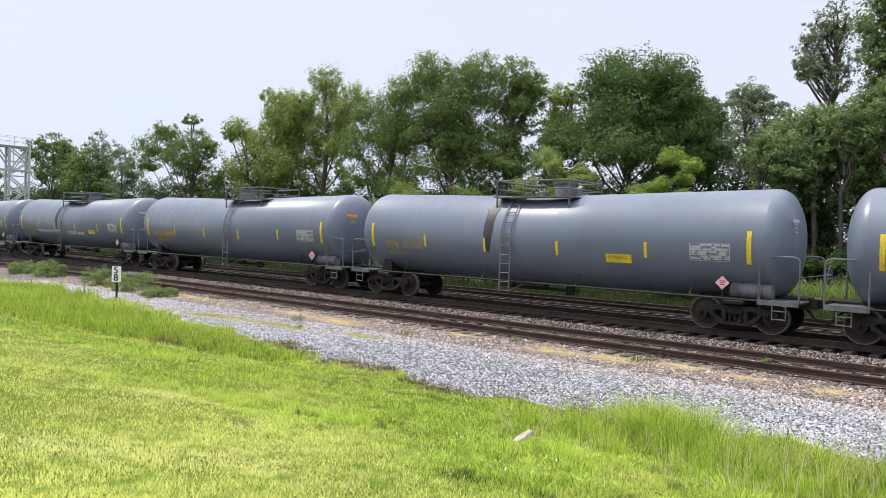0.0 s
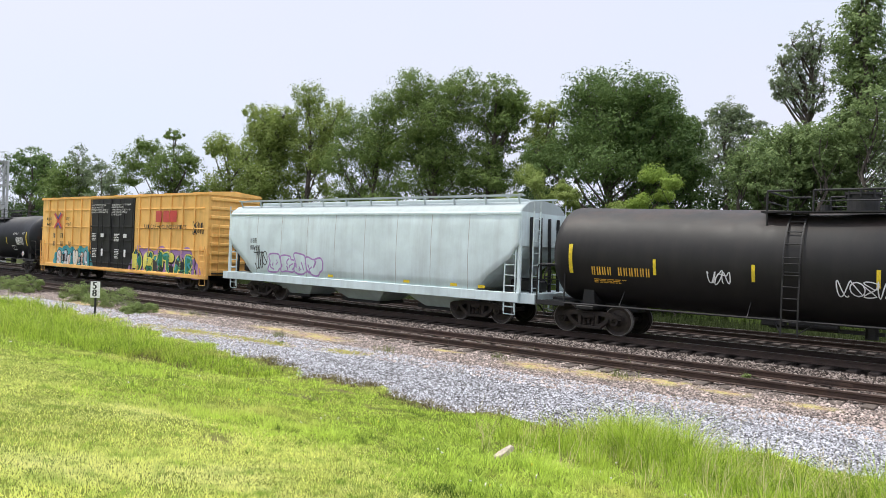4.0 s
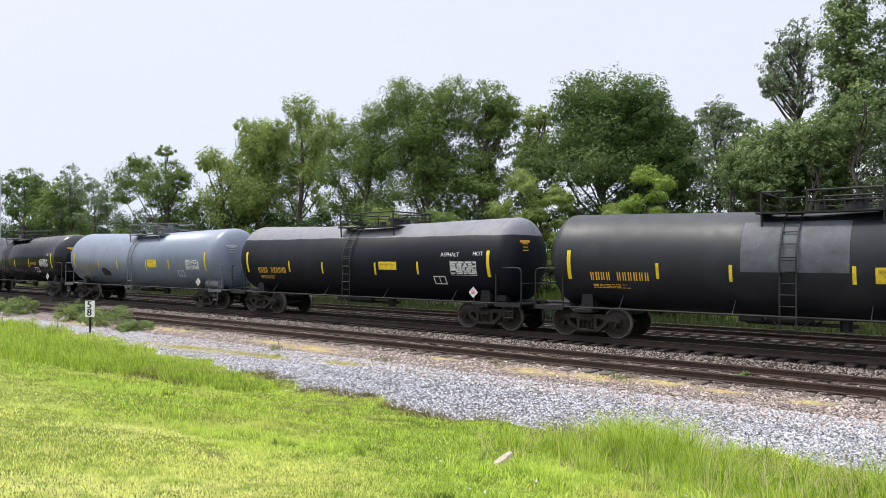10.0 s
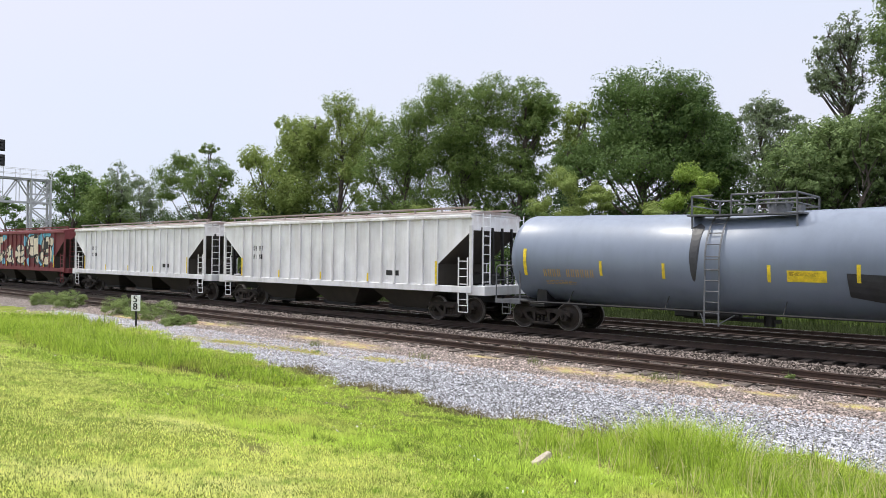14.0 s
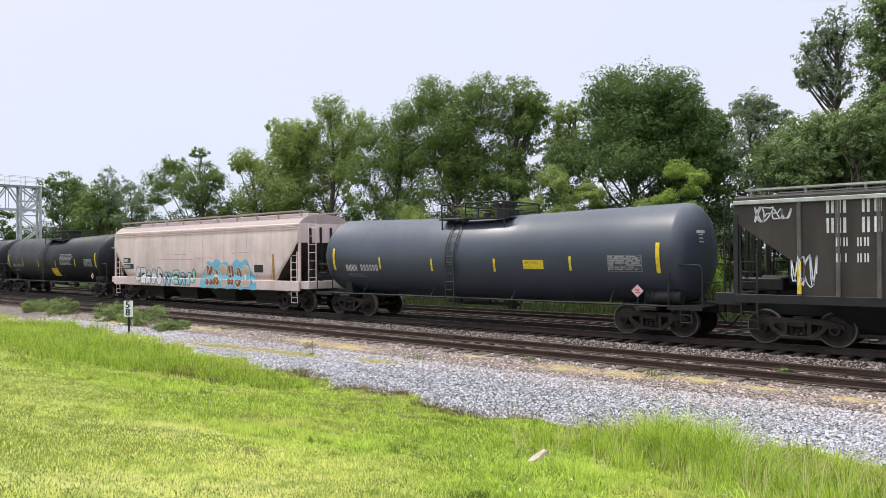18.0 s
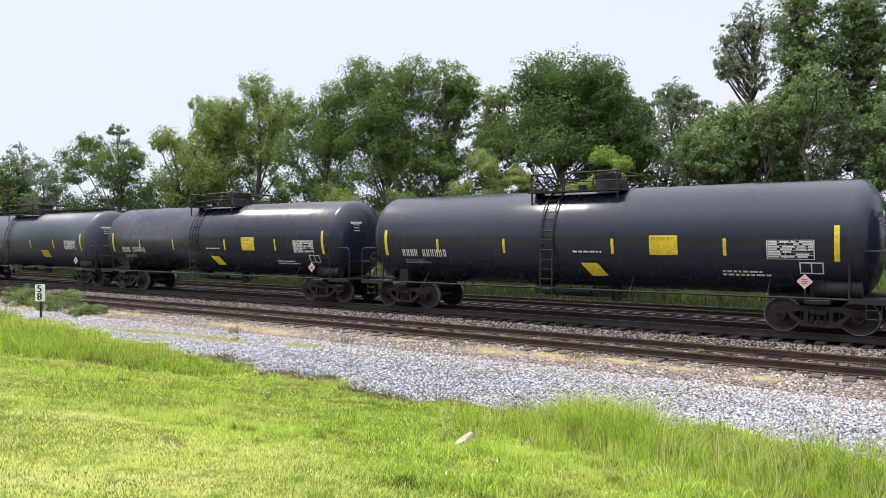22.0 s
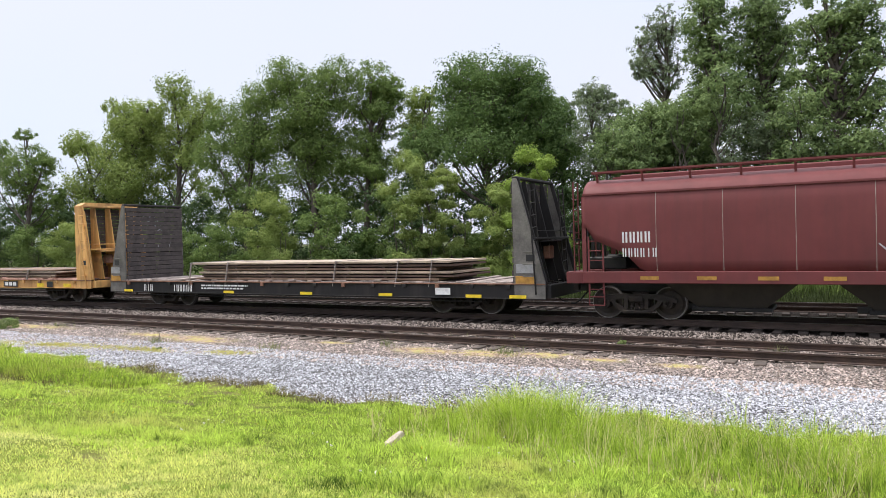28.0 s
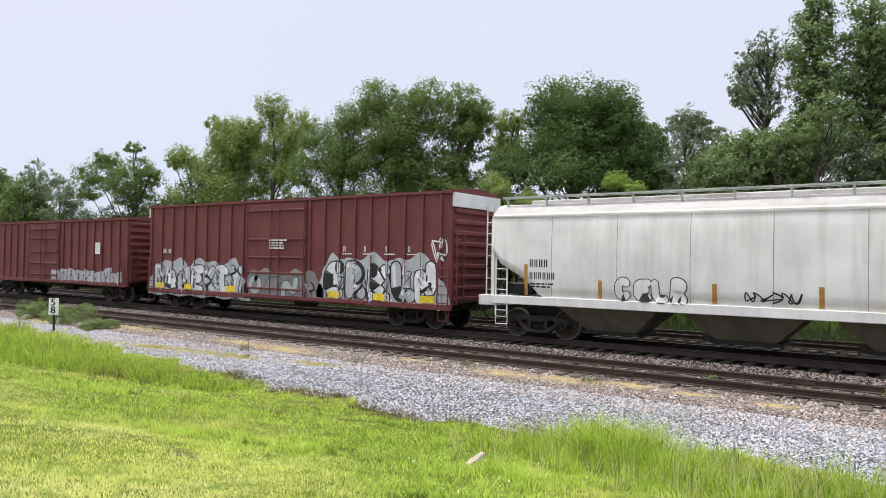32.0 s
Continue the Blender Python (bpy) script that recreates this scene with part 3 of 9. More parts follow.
ME_WHEELSET, ME_FRAME, ME_SPRING, ME_BOLSTER = make_wheelset(), make_side_frame(), make_springs(), make_bolster()


def truck(car, x, cx):
    t = put("truck", ME_BOLSTER, car, pose(x, 0, 0), "dark steel two-axle truck")
    for s in (-1, 1):
        put("side_frame", ME_FRAME, t, pose(0, s * 1.0, 0, 0, 0, 0 if s < 0 else 180))
        for dx in (-0.15, 0.0, 0.15):
            put("spring", ME_SPRING, t, pose(dx, s * 1.0, 0))
        w = put("wheelset", ME_WHEELSET, t, pose(s * HALF_BASE, 0, WHEEL_R), "steel wheelset with bright worn rims")
        WHEELSETS.append((w, s * HALF_BASE, cx + x))


def make_coupler():
    bm = bmesh.new()
    box(bm, -0.75, 0.0, -0.085, 0.085, 0.80, 0.94, 0.02)
    prism(bm, [(-0.05, 0.72), (0.20, 0.74), (0.20, 1.0), (-0.05, 1.02)], -0.17, 0.02)
    prism(bm, [(0.12, 0.74), (0.29, 0.76), (0.29, 0.98), (0.12, 1.0)], -0.03, 0.17)
    return mesh_of("coupler", bm, M_STEEL)


def make_hose():
    bm = bmesh.new()
    pts = [(-0.15, 0.28, 0.75), (0.0, 0.32, 0.62), (0.14, 0.33, 0.45), (0.28, 0.33, 0.36), (0.42, 0.33, 0.36)]
    for a, b in zip(pts, pts[1:]):
        rod(bm, a, b, 0.025, 6)
    return mesh_of("air_hose", bm, M_HOSE)


ME_COUPLER, ME_HOSE = make_coupler(), make_hose()


def couplers(car, half):
    """half: from the car's middle to the pulling face."""
    for s in (1, -1):
        put("coupler", ME_COUPLER, car, pose(s * (half - 0.2), 0, 0, 0, 0, 0 if s > 0 else 180))
        put("air_hose", ME_HOSE, car, pose(s * (half - 0.3), 0, 0, 0, 0, 0 if s > 0 else 180))


def ladder_mesh(w, z0, z1, n, material, standoff=0.0):
    """A straight ladder in the xz-plane, standing at x = 0."""
    bm = bmesh.new()
    for s in (-1, 1):
        beam(bm, (s * w / 2, 0, z0), (s * w / 2, 0, z1), 0.045, 0.03)
    for i in range(n):
        z = z0 + (z1 - z0) * (i + 0.5) / n
        rod(bm, (-w / 2, 0, z), (w / 2, 0, z), 0.016, 6)
    if standoff:
        for z in (z0 + 0.1, z1 - 0.1):
            for s in (-1, 1):
                beam(bm, (s * w / 2, 0, z), (s * w / 2, standoff, z), 0.03)
    return mesh_of("ladder", bm, material)


def brake_wheel(car, x, y, z, material):
    bm = bmesh.new()
    pts = [(0.0, 0.26 * math.cos(a * 0.5236), 0.26 * math.sin(a * 0.5236)) for a in range(12)]
    for i in range(12):
        rod(bm, pts[i], pts[(i + 1) % 12], 0.018, 6)
    for i in range(0, 12, 3):
        rod(bm, (0, 0, 0), pts[i], 0.012, 6)
    rod(bm, (-0.15, 0, 0), (0.03, 0, 0), 0.03, 8)
    return part("brake_wheel", bm, material, car, at=pose(x, y, z))


# ---- tank cars ----
class TankKind:
    def __init__(self, half, R, zc, tc, ladder_x, sag=0.0, dome=1.35):
        self.half, self.R, self.zc, self.tc, self.lx, self.sag = half, R, zc, tc, ladder_x, sag
        self.dome = dome
        self.surf = side_tank(R, self.axis)
        self.shell = self.make_shell()
        self.made = {}

    def axis(self, x):
        """The height of the shell's axis: each half slopes gently down to the middle."""
        return self.zc - self.sag * (1 - min(1.0, max(0.0, (abs(x) - 0.28)) / (self.half - 0.9)))

    def make_shell(self):
        bm = bmesh.new()
        R, H, seg = self.R, self.half, 64
        prof, head = [], 0.62
        for i in range(9):
            a = math.pi / 2 * i / 8
            prof.append((H - head + head * math.cos(a), R * math.sin(a) ** 0.86 if i else 0.0))
        for x in (H - head - 0.004, 5.0, 4.98, 2.5, 2.48, 0.3, 0.28, -0.28, -0.3, -2.48, -2.5, -4.98, -5.0, -(H - head - 0.004)):
            groove = 0.010 if x in (4.98, 2.48, -2.48, -4.98) else 0.0
            prof.append((x, R + groove))
        for i in range(8, -1, -1):
            a = math.pi / 2 * i / 8
            prof.append((-(H - head + head * math.cos(a)), R * math.sin(a) ** 0.86 if i else 0.0))
        rings = []
        for x, r in prof:
            rings.append([bm.verts.new((x, r * math.cos(6.28319 * k / seg), self.axis(x) + r * math.sin(6.28319 * k / seg))) for k in range(seg)] if r else [bm.verts.new((x, 0, self.zc))])
        for a, b in zip(rings, rings[1:]):
            for k in range(seg):
                j = (k + 1) % seg
                if len(a) == 1:
                    bm.faces.new((a[0], b[k], b[j]))
                elif len(b) == 1:
                    bm.faces.new((a[k], b[0], a[j]))
                else:
                    bm.faces.new((a[k], b[k], b[j], a[j]))
        bmesh.ops.recalc_face_normals(bm, faces=bm.faces[:])
        for f in bm.faces:
            f.smooth = True
        return mesh_of("tank", bm, M_BLACK)

    def fittings(self, fm):
        """The meshes that all cars of one fitting colour share."""
        if fm.name in self.made:
            return self.made[fm.name]
        H, R, zc, out = self.half, self.R, self.zc, []
        hx, tcx = H + 0.28, self.tc / 2

        def add(name, bm, label="", at=None, m=fm):
            out.append((name, mesh_of(name, bm, m), at, label))
        for s in (-1, 1):
            bm = box(bmesh.new(), s * (tcx - 1.3), s * hx, -0.33, 0.33, 0.72, 1.04, 0.02)
            add("stub_sill", bm, "", None, M_BLACK)
            bm = bmesh.new()
            for t in (-1, 1):
                prism(bm, [(s * tcx - 0.22, 0.88), (s * tcx + 0.22, 0.88), (s * tcx + 0.16, zc - R * 0.66), (s * tcx - 0.16, zc - R * 0.66)], t * 0.3, t * (R * 0.70))
            box(bm, s * tcx - 0.3, s * tcx + 0.3, -1.35, 1.35, 0.78, 0.90, 0.02)
            add("bolster_saddle", bm, "tank cradle over the truck", None, M_BLACK)
            bm = box(bmesh.new(), s * (H - 0.75), s * hx, -1.42, 1.42, 0.90, 0.96, 0.01)
            box(bm, s * (H - 0.75), s * hx, -1.44, -1.38, 0.84, 0.98)
            add("end_platform", bm)
            bm = bmesh.new()
            for t in (-1, 1):
                y, xa, xb, top = t * 1.38, H - 0.72, hx, 2.14
                pts = [(xa, 0.96), (xa, top - 0.14), (xa + 0.04, top - 0.04), (xa + 0.14, top), (xb - 0.14, top), (xb - 0.04, top - 0.04), (xb, top - 0.14), (xb, 0.96)]
                for p, q in zip(pts, pts[1:]):
                    rod(bm, (s * p[0], y, p[1]), (s * q[0], y, q[1]), 0.026, 7)
            rod(bm, (s * hx, -1.38, 1.62), (s * hx, 1.38, 1.62), 0.016, 6)
            add("end_handrail", bm)
            for t in (-1, 1):
                bm = bmesh.new()
                for i in range(2):
                    z = 0.48 + 0.22 * i
                    rod(bm, (s * (H - 0.02), t * 1.42, z), (s * (H - 0.36), t * 1.42, z), 0.016, 6)
                for x in (H - 0.02, H - 0.36):
                    rod(bm, (s * x, t * 1.42, 0.46), (s * x, t * 1.42, 0.9), 0.016, 6)
                add("sill_step", bm)
        for t in (-1, 1):
            bm = bmesh.new()
            yy = -t * (R - 0.1)
            rod(bm, (-(H - 0.75), yy, 0.94), (H - 0.75, yy, 0.94), 0.03, 8)
            for i in range(4):
                x = -(H - 2.6) + (2 * H - 5.2) * i / 3
                beam(bm, (x, yy, 0.93), (x + 0.02, -t * R * 0.70, zc - R * 0.70), 0.022)
            add("side_pipe", bm, "", None, M_BLACK)
        lx = self.lx
        zc = self.axis(lx + 0.6)
        for t in (-1, 1):
            bm = bmesh.new()
            path = []
            for i in range(13):
                a = math.radians(-12 + 80 * i / 12)
                rr = R + 0.07
                path.append((-t * rr * math.cos(a), zc + rr * math.sin(a)))
            path = [(-t * (R + 0.07), 0.55)] + [(-t * (R + 0.07), zc - 0.8)] + path
            for dx in (-0.2, 0.2):
                for a, b in zip(path, path[1:]):
                    beam(bm, (lx + dx, a[0], a[1]), (lx + dx, b[0], b[1]), 0.04, 0.025)
            for i in range(7):
                z = 0.62 + i * 0.30
                rod(bm, (lx - 0.2, path[0][0], z), (lx + 0.2, path[0][0], z), 0.015, 6)
            for i in range(3, len(path), 2):
                rod(bm, (lx - 0.2, *path[i]), (lx + 0.2, *path[i]), 0.015, 6)
            for dx in (-0.2, 0.2):
                beam(bm, (lx + dx, path[0][0], 0.62), (lx + dx * 2.4, -t * 1.1, 0.86), 0.025)
            add("ladder", bm)
        px0, px1, pz = lx - 0.75, lx + 2.1, zc + R - 0.10
        bm = bmesh.new()
        for t in (-1, 1):
            box(bm, px0, px1, t * 0.62, t * 1.12, pz, pz + 0.03)
            for i in range(10):
                x = px0 + (px1 - px0) * i / 9
                box(bm, x - 0.012, x + 0.012, t * 0.60, t * 1.14, pz + 0.03, pz + 0.045)
            beam(bm, (px0, t * 1.14, pz + 0.02), (px1, t * 1.14, pz + 0.02), 0.04)
        for x in (px0, px1):
            box(bm, x - 0.15, x + 0.15, -1.12, 1.12, pz, pz + 0.05)
            for t in (-1, 1):
                beam(bm, (x, t * 1.1, pz), (x, t * R * 0.72, zc + R * 0.62), 0.04)
        add("walkway", bm, "grated walkway round the manway")
        bm = bmesh.new()
        top = pz + 0.58
        for t in (-1, 1):
            for x in (px0, lx + 0.38, px1):
                rod(bm, (x, t * 1.12, pz), (x, t * 1.12, top), 0.027, 6)
            rod(bm, (px0, t * 1.12, top), (px0 + 0.62, t * 1.12, top), 0.027, 6)
            rod(bm, (lx + 0.38, t * 1.12, top), (px1, t * 1.12, top), 0.027, 6)
            rod(bm, (lx + 0.38, t * 1.12, top - 0.28), (px1, t * 1.12, top - 0.28), 0.018, 6)
        for x in (px0, px1):
            rod(bm, (x, -1.12, top), (x, 1.12, top), 0.027, 6)
            rod(bm, (x, -1.12, top - 0.28), (x, 1.12, top - 0.28), 0.018, 6)
        add("guard_rail", bm)
        bm = bmesh.new()
        mx = lx + self.dome
        dh, dr = (0.42, 0.38) if self.tc > 13 else (0.24, 0.30)
        rod(bm, (mx, 0, zc + R - 0.1), (mx, 0, zc + R + dh), dr, 20)
        rod(bm, (mx, 0, zc + R + dh), (mx, 0, zc + R + dh + 0.06), dr + 0.04, 20)
        for a in range(8):
            rod(bm, (mx + (dr + 0.03) * math.cos(a * 0.785), (dr + 0.03) * math.sin(a * 0.785), zc + R + dh - 0.07), (mx + (dr + 0.03) * math.cos(a * 0.785), (dr + 0.03) * math.sin(a * 0.785), zc + R + dh + 0.10), 0.03, 6)
        add("manway_dome", bm)
        bm = bmesh.new()
        rod(bm, (lx + 0.45, 0.1, zc + R - 0.05), (lx + 0.45, 0.1, zc + R + 0.18), 0.14, 12)
        add("valve", bm)
        bm = bmesh.new()
        rod(bm, (lx + 1.95, -0.1, zc + R - 0.05), (lx + 1.95, -0.1, zc + R + 0.2), 0.09, 10)
        add("valve", bm)
        bm = bmesh.new()
        if self.half < 8:
            bm.free()
            bm = box(bmesh.new(), tcx + 0.35, tcx + 0.75, -0.9, -0.5, 0.96, 1.2, 0.03)
        else:
          rod(bm, (tcx - 0.1, -1.05, 1.17), (tcx + 0.98, -1.05, 1.17), 0.21, 16)
          for x in (tcx + 0.1, tcx + 0.75):
            rod(bm, (x, -1.05, 1.17), (x + 0.05, -1.05, 1.17), 0.225, 16)
          for f in bm.faces:
            f.smooth = len(f.verts) == 4
        add("air_reservoir" if self.half > 8 else "valve_box", bm)
        bm = box(bmesh.new(), -1.7, -1.1, -0.55, -0.2, 0.70, 1.0, 0.03)
        rod(bm, (-1.0, -0.4, 0.80), (0.2, -0.4, 0.80), 0.12, 12)
        box(bm, -1.6, 1.2, -0.08, 0.08, 0.62, 0.72)
        add("brake_valve", bm, "", None, M_BLACK)
        bm = bmesh.new()
        rod(bm, (0.9, 0, 0.52), (0.9, 0, zc - R + 0.1), 0.16, 12)
        add("bottom_outlet", bm, "", None, M_BLACK)
        self.made[fm.name] = out
        return out


LONG_TANK = TankKind(8.12, 1.53, 2.50, 13.40, -0.75, 0.15)
LEVEL_TANK = TankKind(8.14, 1.53, 2.48, 13.40, -0.75)
SHORT_TANK = TankKind(7.52, 1.48, 2.42, 12.26, -0.20, 0.14)
LONG_TANK_B = TankKind(8.12, 1.53, 2.50, 13.40, 0.30, 0.15, -0.55)
SHORT_TANK_B = TankKind(7.52, 1.48, 2.42, 12.26, 0.30, 0.14)


def stripe(car, kind, x, z0, z1, w=0.09, m=None):
    bm = rect(bmesh.new(), x - w / 2, x + w / 2, z0, z1, kind.surf, 0.005, 6)
    return part("reflective_stripe", bm, m or M_YELLOW, car, "yellow reflective tape strip")


def placard(car, x, z, surf_y, material, edge=None):
    bm = bmesh.new()
    bmesh.ops.create_cube(bm, size=1.0, matrix=Matrix.Translation((x, surf_y, z)) @ pose(0, 0, 0, 0, 45, 0) @ Matrix.Diagonal((0.27, 0.02, 0.27, 1)))
    pl = part("hazard_placard", bm, material, car, "diamond hazard placard on a holder")
    bm = bmesh.new()
    for dz in (-0.05, 0.0, 0.05):
        box(bm, x - 0.07, x + 0.07, surf_y - 0.014, surf_y - 0.011, z + dz - 0.012, z + dz + 0.012)
    part("placard_print", bm, edge or M_REDTXT, pl)
    bm = beam(bmesh.new(), (x, surf_y + 0.03, 0.95), (x, surf_y + 0.03, z + 0.2), 0.04)
    part("placard_post", bm, M_BLACK, pl)


def tank_car(cx, kind, shell_m, fit_m, label, mark="NONNINNNNN", mark_m=None, stripes=(), yellow_tag=None, data=True, data_m=None, placard_m=None, second_mark=True, seed=0):
    car = thing("tank_car", label, "tank car", "cars of the freight train", pose(cx, TRACK_Y, 0))
    rng = random.Random(seed)
    me = kind.shell.copy()
    me.materials[0] = shell_m
    put("tank", me, car)
    for name, fm, at, lab in kind.fittings(fit_m):
        put(name, fm, car, at, lab)
    for s in (-1, 1):
        truck(car, s * kind.tc / 2, cx)
    couplers(car, kind.half + 0.46)
    brake_wheel(car, -(kind.half + 0.32), -0.6, 1.7, fit_m)
    mark_m = mark_m or M_ORANGE
    e = kind.half - 0.98
    for x, z0, z1 in ((e, kind.zc - 0.60, kind.zc + 0.30), (-e, kind.zc - 0.60, kind.zc + 0.30)):
        stripe(car, kind, x, z0, z1, 0.125)
    for x in stripes:
        stripe(car, kind, x, kind.axis(x) - 0.48, kind.axis(x) - 0.02)
    s = kind.surf
    bars(car, -e + 0.7, kind.zc - 0.62, 0.25, mark, s, mark_m)
    bm = bmesh.new()
    lines(bm, -e + 0.75, kind.zc - 0.74, 1.2, 0.026, 3, s, rng)
    part("small_print", bm, M_GREYTXT if mark_m is M_WHITE else mark_m, car)["kind"] = "stuff"
    if data:
        bm = bmesh.new()
        x0 = kind.half - 2.6
        for i in range(7):
            z = kind.zc - 0.08 - i * 0.065
            rect(bm, x0, x0 + 1.1, z + 0.008, z + 0.018, s)
            x = x0 + 0.03
            while x < x0 + 1.0:
                w = rng.uniform(0.10, 0.34)
                if rng.random() < 0.9:
                    rect(bm, x, min(x + w, x0 + 1.09), z - 0.043, z - 0.004, s)
                x += w + rng.uniform(0.02, 0.09)
        rect(bm, x0 + 0.44, x0 + 0.455, kind.zc - 0.56, kind.zc - 0.06, s, 0.005, 2)
        rect(bm, x0, x0 + 1.1, kind.zc - 0.56, kind.zc - 0.545, s, 0.005)
        rect(bm, x0, x0 + 0.02, kind.zc - 0.56, kind.zc - 0.06, s, 0.005, 2)
        rect(bm, x0 + 1.1, x0 + 1.12, kind.zc - 0.56, kind.zc - 0.06, s, 0.005, 2)
        part("data_panel", bm, data_m or M_WHITE, car, "table of white stencilled data")
    if yellow_tag:
        x0, x1, z0, z1 = yellow_tag
        pl = part("warning_sign", rect(bmesh.new(), x0, x1, z0, z1, s, 0.006, 2), M_YELLOW, car, "yellow warning sign")
        bm = bmesh.new()
        lines(bm, x0 + 0.06, z1 - 0.05, x1 - x0 - 0.12, 0.014, 4, s, rng, 0.009)
        part("sign_print", bm, M_SIGNTXT, pl)
    placard(car, kind.tc / 2 - 0.28, 1.28 if kind.half < 8 else 1.36, -1.36, placard_m or M_WHITE)
    if second_mark:
        bm = bmesh.new()
        for i, (w, h) in enumerate(((0.62, 0.085), (0.36, 0.03), (0.30, 0.03), (0.34, 0.03))):
            y = -0.62
            z = kind.zc + 0.66 - i * 0.11
            rr = math.sqrt(max(0.0, 1 - (math.hypot(y + w / 2, z - kind.zc) / kind.R) ** 2)) 
            hx = kind.half - 0.62 + 0.62 * rr + 0.03
            box(bm, hx - 0.004, hx, y - w / 2, y + w / 2, z - h, z)
        part("end_print", bm, M_FADED if mark_m is M_WORNOR else mark_m, car)
    return car


# ---- hopper cars ----
def hopper_fittings(car, half, tc, top, sill_z, m_body, m_fit, bays, bay_m, sheet_half, roof_m=None, board_posts=14, side_ladder=True, low=0.32):
    couplers(car, tc / 2 + 2.07)
    ex = half + 0.55
    for s in (-1, 1):
        part("end_sill", box(bmesh.new(), s * (half - 0.3), s * ex, -1.42, 1.42, sill_z - 0.32, sill_z + 0.02, 0.015), m_body, car)
        part("draft_sill", box(bmesh.new(), s * (sheet_half - 0.4), s * (half + 0.5), -0.3, 0.3, 0.74, 1.06, 0.02), m_fit, car)
        for t in (-1, 1):
            bm = beam(bmesh.new(), (s * (half - 0.04), t * 1.46, sill_z), (s * (half - 0.04), t * 1.46, top - 0.55), 0.12, 0.09)
            part("corner_post", bm, m_body, car)
            if side_ladder:
                put("ladder", ladder_mesh(0.42, sill_z - 0.62, top - 1.7, 6, m_body), car, pose(s * (half - 0.38), t * 1.50, 0))
            put("end_ladder", ladder_mesh(0.42, sill_z, top - 0.1, 8, m_body), car, pose(s * (half + 0.34), t * 1.05, 0, 0, 0, 90))
            bm = bmesh.new()
            for z in (0.42, 0.66):
                rod(bm, (s * (half - 0.16), t * 1.48, z), (s * (half - 0.60), t * 1.48, z), 0.016, 6)
            for x in (half - 0.16, half - 0.60):
                rod(bm, (s * x, t * 1.48, 0.42), (s * x, t * 1.48, sill_z), 0.016, 6)
            part("sill_step", bm, m_body, car)
        for y in (-0.9, -0.3, 0.3, 0.9):
            part("end_brace", beam(bmesh.new(), (s * (half + 0.1), y, sill_z), (s * (half + 0.02), y, top - 0.6), 0.07, 0.1), m_fit, car)
        part("grab_bar", beam(bmesh.new(), (s * (half + 0.3), -1.3, sill_z + 0.95), (s * (half + 0.3), 1.3, sill_z + 0.95), 0.05), m_fit, car)
        bm = box(bmesh.new(), s * (half - 1.0), s * (half + 0.2), -0.5, 0.0, sill_z + 0.05, sill_z + 0.42, 0.04)
        rod(bm, (s * (half - 1.25), 0.35, sill_z + 0.25), (s * (half - 0.2), 0.35, sill_z + 0.25), 0.22, 14)
        part("brake_gear", bm, m_fit, car)
    brake_wheel(car, -(half + 0.62), -0.55, sill_z + 1.2, m_fit)
    w = 2 * sheet_half / bays
    for i in range(bays):
        c = -sheet_half + w * (i + 0.5)
        bm = bmesh.new()
        z0, z1 = low, sill_z + 0.02
        t4 = [bm.verts.new((c + sx * w * 0.49, sy * 1.34, z1)) for sx, sy in ((-1, -1), (1, -1), (1, 1), (-1, 1))]
        b4 = [bm.verts.new((c + sx * w * 0.20, sy * 0.62, z0)) for sx, sy in ((-1, -1), (1, -1), (1, 1), (-1, 1))]
        bm.faces.new(b4[::-1])
        for k in range(4):
            bm.faces.new((t4[k], b4[k], b4[(k + 1) % 4], t4[(k + 1) % 4]))
        bmesh.ops.recalc_face_normals(bm, faces=bm.faces[:])
        hb = part("hopper_bay", bm, bay_m, car, "sloping discharge bay")
        bm = box(bmesh.new(), c - w * 0.24, c + w * 0.24, -0.72, 0.72, low - 0.09, low + 0.02, 0.015)
        box(bm, c - w * 0.30, c - w * 0.22, -0.62, -0.45, low - 0.06, low + 0.10)
        part("outlet_gate", bm, m_fit, hb)
    bm = bmesh.new()
    for t in (-1, 1):
        box(bm, -half + 0.2, half - 0.2, t * 0.98, t * 1.16, top + 0.10, top + 0.14)
        beam(bm, (-half + 0.2, t * 1.17, top + 0.14), (half - 0.2, t * 1.17, top + 0.14), 0.05)
    part("running_board", bm, roof_m or m_body, car, "grated roof walkway")
    for i in range(board_posts):
        x = -half + 0.35 + (2 * half - 0.7) * i / (board_posts - 1)
        for t in (-1, 1):
            part("board_bracket", beam(bmesh.new(), (x, t * 1.17, top + 0.12), (x, t * 1.05, top - 0.22), 0.06, 0.05), roof_m or m_body, car)
    bm = box(bmesh.new(), -half + 0.8, half - 0.8, -0.32, 0.32, top - 0.06, top + 0.10, 0.03)
    part("trough_hatch", bm, m_body, car)


